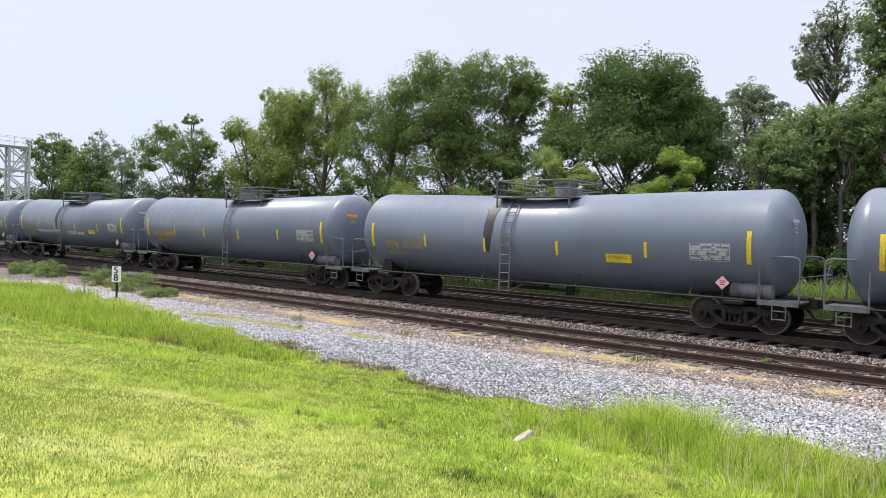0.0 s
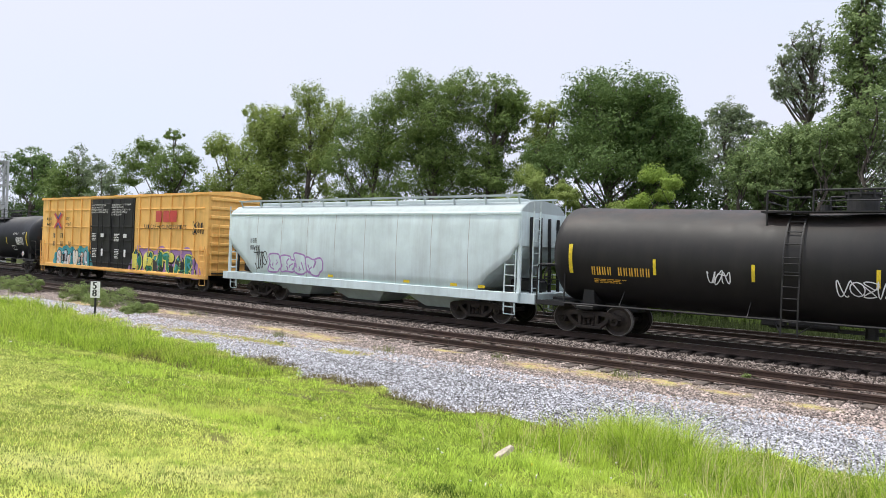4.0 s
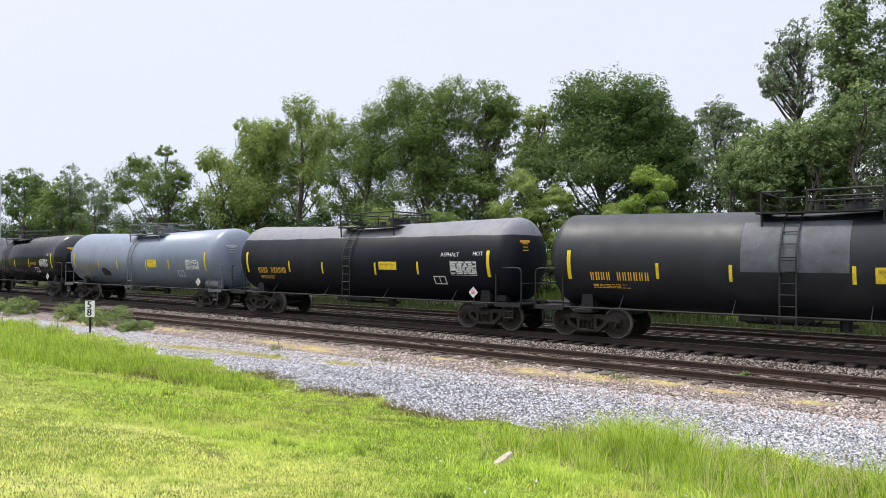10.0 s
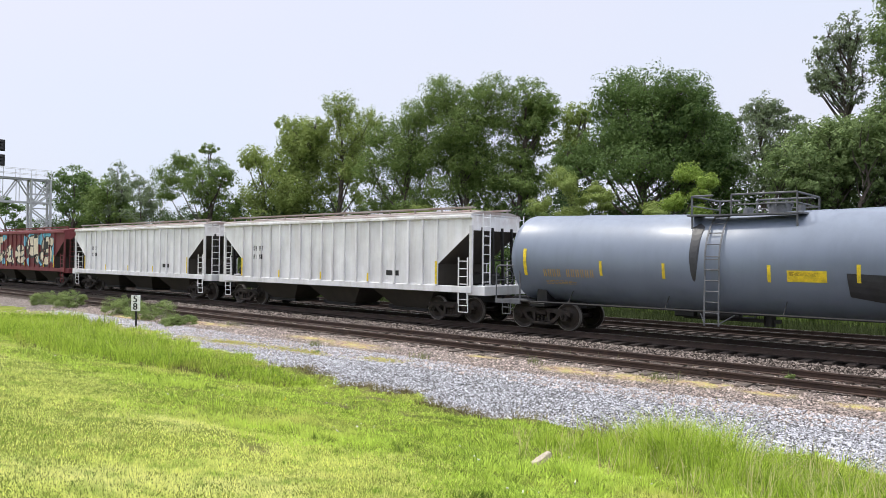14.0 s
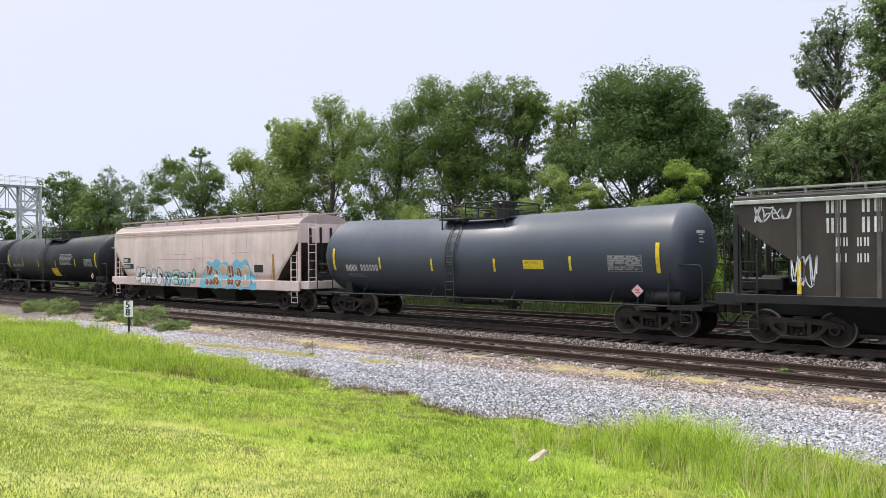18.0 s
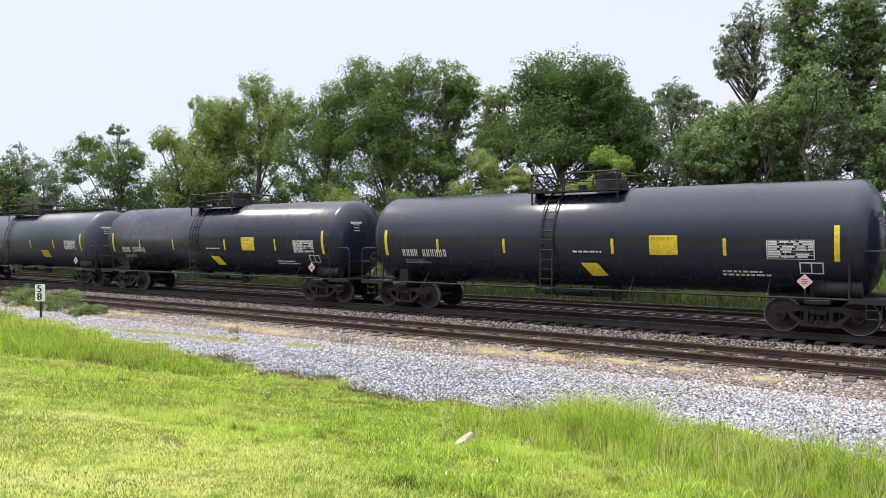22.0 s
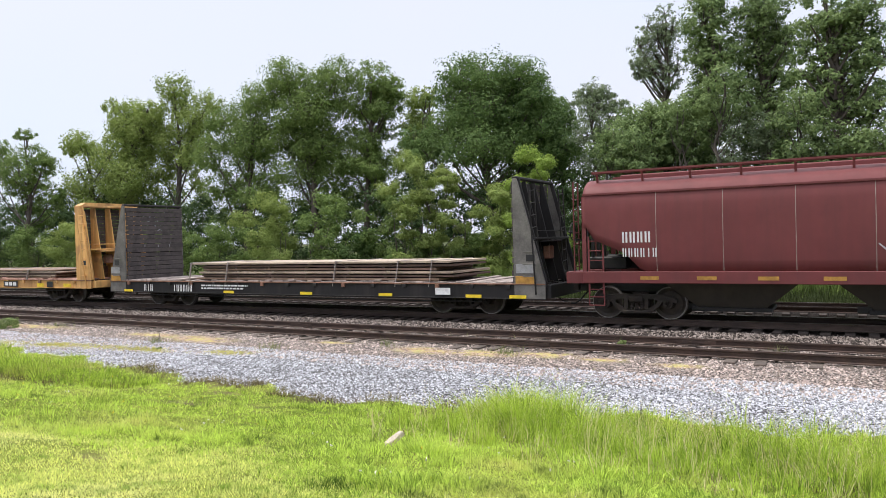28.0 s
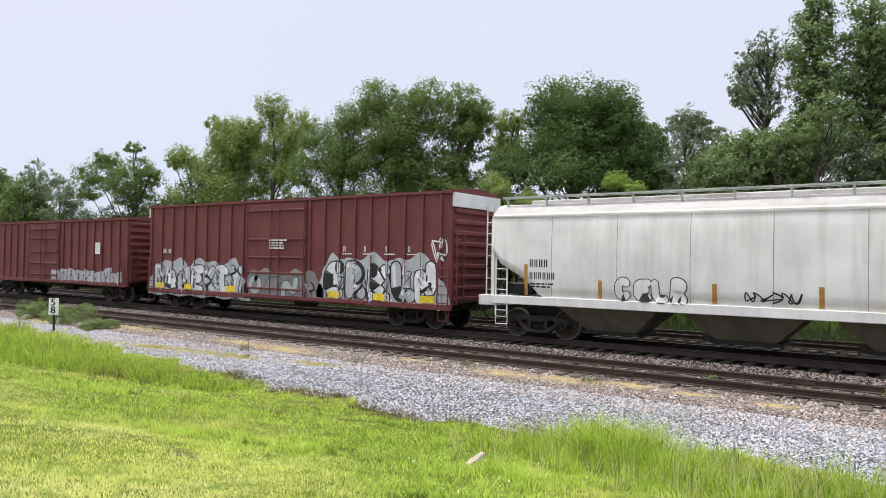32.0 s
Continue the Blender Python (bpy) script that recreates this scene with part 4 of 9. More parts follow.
def curved_hopper(cx, tc, half, top, sill_z, paint, label, bays=4, low=0.32, dark=None, slope_in=1.55, slope_top=2.75, sill=0.30, posts=14, belt=None, roof_m=None, seams=8, ends=None):
    """A smooth-sided covered hopper with bulging sides and sloping ends."""
    car = thing("hopper_car", label, "hopper car", "cars of the freight train", pose(cx, TRACK_Y, 0))
    prof = [(1.50, sill_z), (1.545, sill_z + 0.5), (1.56, sill_z + 1.2), (1.55, sill_z + 1.9), (1.50, top - 0.52), (1.40, top - 0.34), (1.05, top - 0.12), (0.55, top - 0.02), (0.0, top)]

    def width(z):
        return float(np.interp(z, [p[1] for p in prof], [p[0] for p in prof]))
    bm = bmesh.new()
    e = half - 0.02
    stations = [(-e, slope_top), (-e + 0.12, slope_top - 0.08), (-e + 0.35, slope_top - 0.42), (-e + slope_in * 0.75, sill_z + 0.55), (-e + slope_in, sill_z + 0.12), (-e + slope_in + 0.25, sill_z)]
    stations = stations + [(-x, z) for x, z in reversed(stations)]
    rows = []
    for x, zb in stations:
        ring = []
        zs = [zb + (top - zb) * u for u in (0, 0.12, 0.25, 0.4, 0.55, 0.68, 0.78, 0.86, 0.92, 0.965, 1.0)]
        for z in zs:
            ring.append(bm.verts.new((x, -width(z), z)))
        for z in reversed(zs[:-1]):
            ring.append(bm.verts.new((x, width(z), z)))
        rows.append(ring)
    for a, b in zip(rows, rows[1:]):
        for k in range(len(a) - 1):
            bm.faces.new((a[k], a[k + 1], b[k + 1], b[k]))
        # slope sheets and underside: dark paint, partly standing in for their shade
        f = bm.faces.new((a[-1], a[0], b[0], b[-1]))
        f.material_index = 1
    bm.faces.new(rows[0][::-1])
    bm.faces.new(rows[-1])
    bmesh.ops.recalc_face_normals(bm, faces=bm.faces[:])
    for f in bm.faces:
        f.smooth = len(f.verts) == 4 and f.material_index == 0
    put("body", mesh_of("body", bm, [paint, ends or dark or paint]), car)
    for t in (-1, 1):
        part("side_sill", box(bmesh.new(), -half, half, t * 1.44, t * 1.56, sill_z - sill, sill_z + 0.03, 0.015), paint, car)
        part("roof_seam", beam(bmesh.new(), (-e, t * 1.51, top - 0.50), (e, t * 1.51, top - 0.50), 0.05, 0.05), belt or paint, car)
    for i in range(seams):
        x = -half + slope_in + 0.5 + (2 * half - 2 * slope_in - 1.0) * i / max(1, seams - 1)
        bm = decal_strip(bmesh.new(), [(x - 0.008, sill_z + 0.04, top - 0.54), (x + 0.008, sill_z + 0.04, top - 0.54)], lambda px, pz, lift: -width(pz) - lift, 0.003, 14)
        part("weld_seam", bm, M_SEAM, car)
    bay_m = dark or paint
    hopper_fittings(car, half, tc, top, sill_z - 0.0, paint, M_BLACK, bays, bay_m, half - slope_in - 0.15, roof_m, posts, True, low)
    for s in (-1, 1):
        truck(car, s * tc / 2, cx)

    def surf(x, z, lift):
        return -(width(z) if z > sill_z + 0.03 else 1.56) - lift
    return car, surf


def ribbed_hopper(cx, tc, half, top, paint, label, bottom=1.36, ribs=17, inner=6.35, bays=3, dark=None, rib_m=None, trim_m=None, roof_m=None):
    """A covered hopper with straight sides and outside posts."""
    car = thing("hopper_car", label, "hopper car", "cars of the freight train", pose(cx, TRACK_Y, 0))
    hw = 1.47
    bm = bmesh.new()
    prism(bm, [(-half, top - 0.16), (-half, top - 0.72), (-inner, 2.15), (-inner, bottom), (inner, bottom), (inner, 2.15), (half, top - 0.72), (half, top - 0.16)], -hw, hw)
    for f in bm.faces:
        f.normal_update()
        # downward and recessed end faces: bay paint whose dark tone includes their shade
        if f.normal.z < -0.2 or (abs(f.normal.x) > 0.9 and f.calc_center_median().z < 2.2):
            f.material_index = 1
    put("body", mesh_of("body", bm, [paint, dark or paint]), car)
    bm = bmesh.new()
    a = [bm.verts.new((s * half, y, z)) for s in (-1, 1) for y, z in ((-hw - 0.05, top - 0.18), (-hw - 0.05, top - 0.10), (-0.9, top), (0.9, top), (hw + 0.05, top - 0.10), (hw + 0.05, top - 0.18))]
    for k in range(6):
        j = (k + 1) % 6
        bm.faces.new((a[k], a[j], a[6 + j], a[6 + k]))
    bm.faces.new(a[:6][::-1])
    bm.faces.new(a[6:])
    bmesh.ops.recalc_face_normals(bm, faces=bm.faces[:])
    put("roof", mesh_of("roof", bm, paint), car)
    xs = [-inner + 0.05 + (2 * inner - 0.1) * i / (ribs - 1) for i in range(ribs)]
    rib = box(bmesh.new(), -0.05, 0.05, -0.07, 0.0, bottom - 0.02, top - 0.20, 0.012)
    me = mesh_of("side_post", rib, rib_m or paint)
    for x in xs:
        put("side_post", me, car, pose(x, -hw, 0))
        put("side_post", me, car, pose(x, hw, 0, 0, 0, 180))
    for t in (-1, 1):
        part("side_sill", box(bmesh.new(), -half, half, t * (hw - 0.06), t * (hw + 0.05), bottom - 0.24, bottom, 0.012), trim_m or paint, car)
        part("top_chord", box(bmesh.new(), -half, half, t * (hw - 0.02), t * (hw + 0.085), top - 0.28, top - 0.17, 0.012), roof_m or paint, car)
    hopper_fittings(car, half, tc, top, bottom, trim_m or paint, M_BLACK, bays, dark or paint, inner - 0.1, roof_m, 12, True, 0.36)
    for s in (-1, 1):
        truck(car, s * tc / 2, cx)
    return car, side_flat(hw, xs, 0.055, 0.07), xs


# ---- boxcars ----
def box_car(cx, tc, half, top, bottom, paint, label, ribs, door, door_m, door_panels=1, frame_m=None, end_panel=None, roof_m=None, slats=0, rib_w=0.05):
    car = thing("boxcar", label, "boxcar", "cars of the freight train", pose(cx, TRACK_Y, 0))
    hw = 1.50
    fm = frame_m or paint
    part("body", box(bmesh.new(), -half, half, -hw, hw, bottom + 0.18, top - 0.06, 0.02), paint, car)
    bm = bmesh.new()
    a = [bm.verts.new((s * (half + 0.06), y, z)) for s in (-1, 1) for y, z in ((-hw - 0.07, top - 0.10), (-hw - 0.07, top - 0.01), (0, top + 0.13), (hw + 0.07, top - 0.01), (hw + 0.07, top - 0.10))]
    for k in range(5):
        bm.faces.new((a[k], a[(k + 1) % 5], a[5 + (k + 1) % 5], a[5 + k]))
    bm.faces.new(a[:5][::-1])
    bm.faces.new(a[5:])
    bmesh.ops.recalc_face_normals(bm, faces=bm.faces[:])
    roof = put("roof", mesh_of("roof", bm, roof_m or paint), car)
    n = int(half * 2 / 1.2)
    for i in range(n + 1):
        x = -half + 2 * half * i / n
        for t in (-1, 1):
            part("roof_rib", beam(bmesh.new(), (x, t * (hw + 0.03), top + 0.005), (x, 0.0, top + 0.135), 0.06, 0.05), roof_m or paint, roof)
    d0, d1 = door
    rib = box(bmesh.new(), -rib_w, rib_w, -0.065, 0.0, bottom + 0.16, top - 0.11, 0.012)
    me = mesh_of("side_post", rib, paint)
    xs = [x for x in ribs if not d0 - 0.1 < x < d1 + 0.1]
    for x in xs:
        put("side_post", me, car, pose(x, -hw, 0))
        put("side_post", me, car, pose(x, hw, 0, 0, 0, 180))
    for t in (-1, 1):
        part("side_sill", box(bmesh.new(), -half, half, t * (hw - 0.12), t * (hw + 0.07), bottom, bottom + 0.20, 0.015), fm, car)
        part("door_track", box(bmesh.new(), d0 - 0.2, d1 + (d1 - d0) * 0.9, t * hw, t * (hw + 0.14), bottom + 0.06, bottom + 0.13), fm, car)
        w = (d1 - d0) / door_panels
        for k in range(door_panels):
            x0, x1 = d0 + k * w, d0 + (k + 1) * w
            dm = box(bmesh.new(), x0 + 0.01, x1 - 0.01, t * hw, t * (hw + 0.055), bottom + 0.15, top - 0.16, 0.01)
            dr = part("door", dm, door_m, car, "sliding door with locking rods")
            if slats:
                for i in range(slats):
                    z = bottom + 0.28 + (top - bottom - 0.6) * i / (slats - 1)
                    part("door_slat", box(bmesh.new(), x0 + 0.06, x1 - 0.06, t * (hw + 0.05), t * (hw + 0.085), z - 0.035, z + 0.035, 0.01), door_m, dr)
            else:
                for z in (bottom + 0.45, bottom + 1.1, bottom + 1.75, bottom + 2.5, top - 0.45):
                    part("door_beam", box(bmesh.new(), x0 + 0.03, x1 - 0.03, t * (hw + 0.05), t * (hw + 0.11), z - 0.035, z + 0.035, 0.01), door_m, dr)
            for x in (x0 + 0.06, x1 - 0.06, (x0 + x1) / 2 + 0.25, (x0 + x1) / 2 - 0.25):
                part("lock_rod", rod(bmesh.new(), (x, t * (hw + 0.12), bottom + 0.2), (x, t * (hw + 0.12), top - 0.2), 0.022, 6), door_m, dr)
    for s in (-1, 1):
        k = 9
        for i in range(k):
            z = bottom + 0.4 + (top - bottom - (1.1 if end_panel else 0.7)) * i / (k - 1)
            part("end_corrugation", box(bmesh.new(), s * half, s * (half + 0.09), -hw + 0.12, hw - 0.12, z - 0.09, z + 0.09, 0.04), paint, car)
        if end_panel:
            part("end_panel", box(bmesh.new(), s * half, s * (half + 0.1), -hw, hw, top - 0.56, top - 0.07, 0.01), end_panel, car, "white painted panel across the top of the end")
        part("draft_sill", box(bmesh.new(), s * (half - 1.2), s * (half + 0.35), -0.32, 0.32, 0.72, bottom + 0.3, 0.02), M_BLACK, car)
        part("end_crossover", box(bmesh.new(), s * half, s * (half + 0.32), -1.3, 1.3, bottom + 0.28, bottom + 0.32), M_BLACK, car)
        for t in (-1, 1):
            put("ladder", ladder_mesh(0.45, bottom + 0.1, bottom + 1.6, 5, paint), car, pose(s * (half - 0.30), t * (hw + 0.09), 0))
            put("end_ladder", ladder_mesh(0.42, bottom + 0.2, top - 1.5, 6, paint), car, pose(s * (half + 0.14), t * 1.15, 0, 0, 0, 90))
            bm = bmesh.new()
            rod(bm, (s * (half - 0.08), t * (hw + 0.02), 0.36), (s * (half - 0.52), t * (hw + 0.02), 0.36), 0.016, 6)
            for x in (half - 0.08, half - 0.52):
                rod(bm, (s * x, t * (hw + 0.02), 0.36), (s * x, t * (hw + 0.02), bottom + 0.05), 0.016, 6)
            part("sill_step", bm, fm, car)
    bm = box(bmesh.new(), -half + 0.8, half - 0.8, -0.35, 0.35, 0.62, bottom + 0.2)
    for i in range(6):
        x = -half + 2.2 + (2 * half - 4.4) * i / 5
        box(bm, x - 0.06, x + 0.06, -1.4, 1.4, bottom - 0.02, bottom + 0.15)
    rod(bm, (0.6, -0.75, 0.66), (1.7, -0.75, 0.66), 0.17, 12)
    part("underframe", bm, M_BLACK, car)
    couplers(car, tc / 2 + (2.05 if half < 8 else 2.55))
    brake_wheel(car, -(half + 0.25), -0.7, bottom + 2.3, M_BLACK)
    for s in (-1, 1):
        truck(car, s * tc / 2, cx)
    return car, side_flat(hw, xs, rib_w + 0.006, 0.065, (d0, d1, 0.088 if slats else 0.056)), roof


# ---- flat cars ----
def bulkhead_flat(cx, tc, half, paint, plank_m, label, deck_z=1.05, bk_top=4.3, gus=None, top_w=0.52, deck_m=None, depth=0.42, open_foot=0.0, cap=0.0, seed=0):
    car = thing("flat_car", label, "flat car", "cars of the freight train", pose(cx, TRACK_Y, 0))
    hw = 1.5
    rng = random.Random(seed)
    part("frame", box(bmesh.new(), -half + 0.1, half - 0.1, -0.4, 0.4, 0.62, deck_z - 0.06, 0.02), M_BLACK, car)
    for t in (-1, 1):
        part("side_sill", prism(bmesh.new(), [(-half, deck_z - 0.02), (-half, deck_z - depth), (-half + 3.6, deck_z - depth), (-half + 4.4, deck_z - depth - 0.04), (half - 4.4, deck_z - depth - 0.04), (half - 3.6, deck_z - depth), (half, deck_z - depth), (half, deck_z - 0.02)], t * (hw - 0.04), t * hw), paint, car)
        part("top_flange", box(bmesh.new(), -half, half, t * (hw - 0.03), t * (hw + 0.06), deck_z - 0.035, deck_z, 0.006), M_FLANGE, car, "rusty worn top flange")
        part("bottom_flange", box(bmesh.new(), -half, half, t * (hw - 0.03), t * (hw + 0.04), deck_z - depth - 0.005, deck_z - depth + 0.02, 0.004), paint, car)
        for i in range(15):
            x = -half + 1.2 + (2 * half - 2.4) * i / 14
            part("stake_pocket", box(bmesh.new(), x - 0.07, x + 0.07, t * hw, t * (hw + 0.07), deck_z - 0.16, deck_z - 0.04, 0.01), M_FLANGE if i % 3 == 0 else paint, car)
        part("air_pipe", rod(bmesh.new(), (-half + 2.2, t * 1.3, deck_z - depth - 0.12), (half - 2.2, t * 1.3, deck_z - depth - 0.12), 0.022, 6), M_BLACK, car)
    n = 66
    bm = box(bmesh.new(), 0.01, (2 * half - 1.0) / n - 0.01, -hw + 0.02, hw - 0.02, deck_z - 0.05, deck_z + 0.02, 0.006)
    me = mesh_of("deck_board", bm, deck_m or M_DECKGR)
    for i in range(n):
        put("deck_board", me, car, pose(-half + 0.5 + (2 * half - 1.0) * i / n, rng.uniform(-0.05, 0.05), rng.uniform(0, 0.03) if rng.random() < 0.8 else rng.uniform(0.03, 0.06), rng.uniform(-0.7, 0.7), 0, rng.uniform(-0.6, 0.6)))
    for s in (-1, 1):
        x_in = half - 1.0
        bm = box(bmesh.new(), s * (x_in - 0.02), s * (x_in + top_w + 0.02), -hw - 0.02, hw + 0.02, bk_top - 0.03, bk_top + 0.06, 0.02)
        bk = part("bulkhead", bm, paint, car, "tall end bulkhead faced with planks")
        if cap > 0:
            bm = bmesh.new()
            pts = [(-hw, bk_top + 0.05), (hw, bk_top + 0.05), (hw - 0.28, bk_top + 0.05 + cap), (-hw + 0.28, bk_top + 0.05 + cap)]
            a = [bm.verts.new((s * (x_in - 0.01), y, z)) for y, z in pts]
            b = [bm.verts.new((s * (x_in + top_w), y, z)) for y, z in pts]
            for f in (a, b[::-1]):
                bm.faces.new(f)
            for i in range(4):
                bm.faces.new((a[i], b[i], b[(i + 1) % 4], a[(i + 1) % 4]))
            bmesh.ops.recalc_face_normals(bm, faces=bm.faces)
            part("cap_plate", bm, paint, bk)
        part("cross_beam", box(bmesh.new(), s * (x_in + 0.02), s * (x_in + 0.72), -hw, hw, 2.35, 2.42, 0.01), paint, bk)
        for t in (-1, 1):
            out = prism(bmesh.new(), [(s * x_in, deck_z - depth), (s * half, deck_z - depth), (s * half, deck_z), (s * (x_in + top_w), bk_top), (s * x_in, bk_top)], t * (hw - 0.03), t * (hw + 0.03))
            g = part("gusset_plate", out, gus or paint, bk)
            yo = t * (hw + 0.03)
            for z in (1.25, 1.62, 1.98):
                bm = rod(bmesh.new(), (s * (x_in + 0.32), yo + t * 0.06, z), (s * (x_in + 0.72), yo + t * 0.06, z), 0.013, 6)
                for x in (0.32, 0.72):
                    rod(bm, (s * (x_in + x), yo, z), (s * (x_in + x), yo + t * 0.06, z), 0.013, 6)
                part("grab_iron", bm, gus or paint, g)
            part("notice_plate", box(bmesh.new(), s * (x_in + 0.40), s * (x_in + 0.68), yo, yo + t * 0.006, 1.70, 1.90), M_BLKTXT, g, "small black notice plate")
            bm = bmesh.new()
            for k in range(24):
                z = deck_z + 0.2 + (bk_top - deck_z - 0.4) * k / 23
                box(bm, s * (x_in + 0.035), s * (x_in + 0.06), yo, yo + t * 0.012, z, z + 0.025)
            part("rivet_row", bm, gus or paint, g)["kind"] = "stuff"
            part("edge_angle", beam(bmesh.new(), (s * (half - 0.02), t * (hw - 0.06), deck_z), (s * (x_in + top_w), t * (hw - 0.06), bk_top), 0.05, 0.12), paint, bk)
        for y in (-0.75, 0.0, 0.75):
            out = prism(bmesh.new(), [(s * x_in, deck_z), (s * (half - 0.15), deck_z), (s * (x_in + min(0.35, top_w * 0.8)), bk_top - 0.05), (s * x_in, bk_top - 0.05)], y - 0.02, y + 0.02)
            part("brace_plate", out, paint, bk)
        k = 16
        foot = deck_z + 0.02 + open_foot
        for i in range(k):
            z0, z1 = foot + (bk_top - 0.08 - foot) * i / k, foot + (bk_top - 0.08 - foot) * (i + 1) / k
            j = rng.uniform(-0.022, 0.022)
            part("plank", box(bmesh.new(), s * (x_in - 0.07 + j), s * (x_in - 0.002 + min(0, j)), -hw + 0.04 + rng.uniform(-0.03, 0.03), hw - 0.04 + rng.uniform(-0.03, 0.03), z0 + rng.uniform(0.004, 0.016), z1 - rng.uniform(0.004, 0.014), 0.008), plank_m, bk)
        if open_foot > 0:
            for y in (-1.35, -0.45, 0.45, 1.35):
                part("foot_post", box(bmesh.new(), s * (x_in - 0.06), s * (x_in + 0.06), y - 0.09, y + 0.09, deck_z, foot, 0.01), M_FLANGE, bk, "rusty foot post")
            part("back_plate", box(bmesh.new(), s * (x_in + 0.07), s * (x_in + 0.09), -hw + 0.05, hw - 0.05, deck_z + 0.02, foot), M_FLANGE, bk)
        for y in (-0.6, 0.1, 0.7):
            part("tie_ring", rod(bmesh.new(), (s * (x_in - 0.10), y, deck_z + 1.4), (s * (x_in - 0.10), y, deck_z + 1.5), 0.012, 6), M_GREYTXT, bk)
        for t in (-1, 1):
            put("ladder", ladder_mesh(0.42, deck_z - 0.3, bk_top - 0.2, 9, paint), bk, pose(s * (half - 0.30), t * 1.25, 0, 0, -s * 7.0, 90))
        bm = rod(bmesh.new(), (s * (half - 0.34), -1.35, 2.62), (s * (half - 0.34), 1.35, 2.62), 0.016, 6)
        part("hand_rail", bm, paint, bk)
        part("platform", box(bmesh.new(), s * (x_in + 0.5), s * (half + 0.05), -0.95, -0.15, 2.28, 2.33, 0.006), paint, bk)
        part("brake_housing", box(bmesh.new(), s * (half - 0.42), s * (half - 0.18), -0.6, -0.25, 1.75, 2.15, 0.03), M_FLANGE, bk, "rusty brake gear housing")
        part("end_sill", box(bmesh.new(), s * (half - 0.1), s * (half + 0.12), -1.4, 1.4, deck_z - depth + 0.02, deck_z - 0.05, 0.015), paint, car)
    couplers(car, tc / 2 + 2.95)
    brake_wheel(car, -(half + 0.1), -1.0, 1.6, M_BLACK)
    for s in (-1, 1):
        truck(car, s * tc / 2, cx)
    return car, side_flat(hw)


def plate_stack(cx, x0, x1, z0, z1, layers, m_plate, m_strap, label, seed, straps):
    st = thing("plate_stack", label, "plate stack", "loads on the flat cars", pose(cx, TRACK_Y, 0))
    rng = random.Random(seed)
    h = (z1 - z0) / layers
    for i in range(layers):
        a, b = x0 + rng.uniform(0, 0.9), x1 - rng.uniform(0, 0.9)
        w = 1.35 + rng.uniform(-0.07, 0.06)
        part("plate", box(bmesh.new(), a, b, -w, w, z0 + i * h + h * 0.40, z0 + (i + 1) * h, 0.004), m_plate[i % len(m_plate)], st)
        for k in range(7):
            x = x0 + 1 + (x1 - x0 - 2) * k / 6 + rng.uniform(-0.15, 0.15)
            part("spacer", box(bmesh.new(), x - 0.06, x + 0.06, -1.3, 1.3, z0 + i * h, z0 + i * h + h * 0.40), M_TIE, st)
    for x in straps:
        bm = bmesh.new()
        for t in (-1, 1):
            beam(bm, (x, t * 1.47, z0 - 0.16), (x + 0.12, t * 1.43, z1 + 0.02), 0.09, 0.02)
        box(bm, x + 0.08, x + 0.16, -1.44, 1.44, z1, z1 + 0.02)
        part("strap", bm, m_strap, st)
    return st


# ---- the train ----
def rest(name, bm, material, car, label=""):
    """What is left of the lettering: small print too fine to pick apart."""
    if not bm.verts:
        bm.free()
        return None
    ob = part(name, bm, material, car, label)
    ob["kind"] = "stuff"
    return ob


TRACK_Y = 21.75
P_GREY = paint_mat("grey_tank_paint", (0.140, 0.167, 0.226), 0.34, (0.05, 0.056, 0.068), 0.22, gloss=0.6, dent=0.12, blotch=0.07)
P_GREYB = paint_mat("pale_grey_tank_paint", (0.170, 0.203, 0.272), 0.34, (0.06, 0.066, 0.08), 0.22, gloss=0.6, dent=0.12, blotch=0.07)
P_BLACK = paint_mat("black_tank_paint", (0.0085, 0.0108, 0.0160), 0.48, (0.018, 0.019, 0.022), 0.28, gloss=0.32, dent=0.2)
P_GLOSS = paint_mat("glossy_black_tank_paint", (0.0165, 0.0210, 0.0380), 0.20, (0.008, 0.010, 0.015), 0.12, gloss=0.5, dent=0.12)
P_INK = paint_mat("ink_black_tank_paint", (0.0030, 0.0044, 0.0085), 0.20, (0.007, 0.008, 0.011), 0.15, gloss=0.5, dent=0.12)
P_WORN = paint_mat("worn_black_tank_paint", (0.012, 0.0115, 0.012), 0.5, (0.034, 0.030, 0.029), 0.45, 0.12, 3.7)
P_BROWN = paint_mat("brown_black_tank_paint", (0.058, 0.049, 0.048), 0.42, (0.08, 0.06, 0.05), 0.4, 0.15, 3.7)
P_SILVER = paint_mat("silver_tank_paint", (0.26, 0.29, 0.36), 0.44, (0.12, 0.12, 0.13), 0.3, 0.95, 3.55, gloss=0.5, rust_col=(0.12, 0.105, 0.10))
P_RUSTTOP = paint_mat("black_paint_with_rusted_top", (0.007, 0.0085, 0.0135), 0.55, (0.022, 0.022, 0.024), 0.3, 1.0, 3.35)
P_PATCHED = paint_mat("black_paint_with_grey_patches", (0.011, 0.013, 0.019), 0.45, (0.022, 0.023, 0.027), 0.25, 0.0, 9, None, 9, (0.030, 0.032, 0.038), 0.35, gloss=0.4, dent=0.2)
P_TWOTONE = paint_mat("black_paint_with_silver_top", (0.0050, 0.0065, 0.0125), 0.5, (0.016, 0.016, 0.02), 0.25, 0.0, 9, (0.19, 0.19, 0.215), 3.30, gloss=0.22)
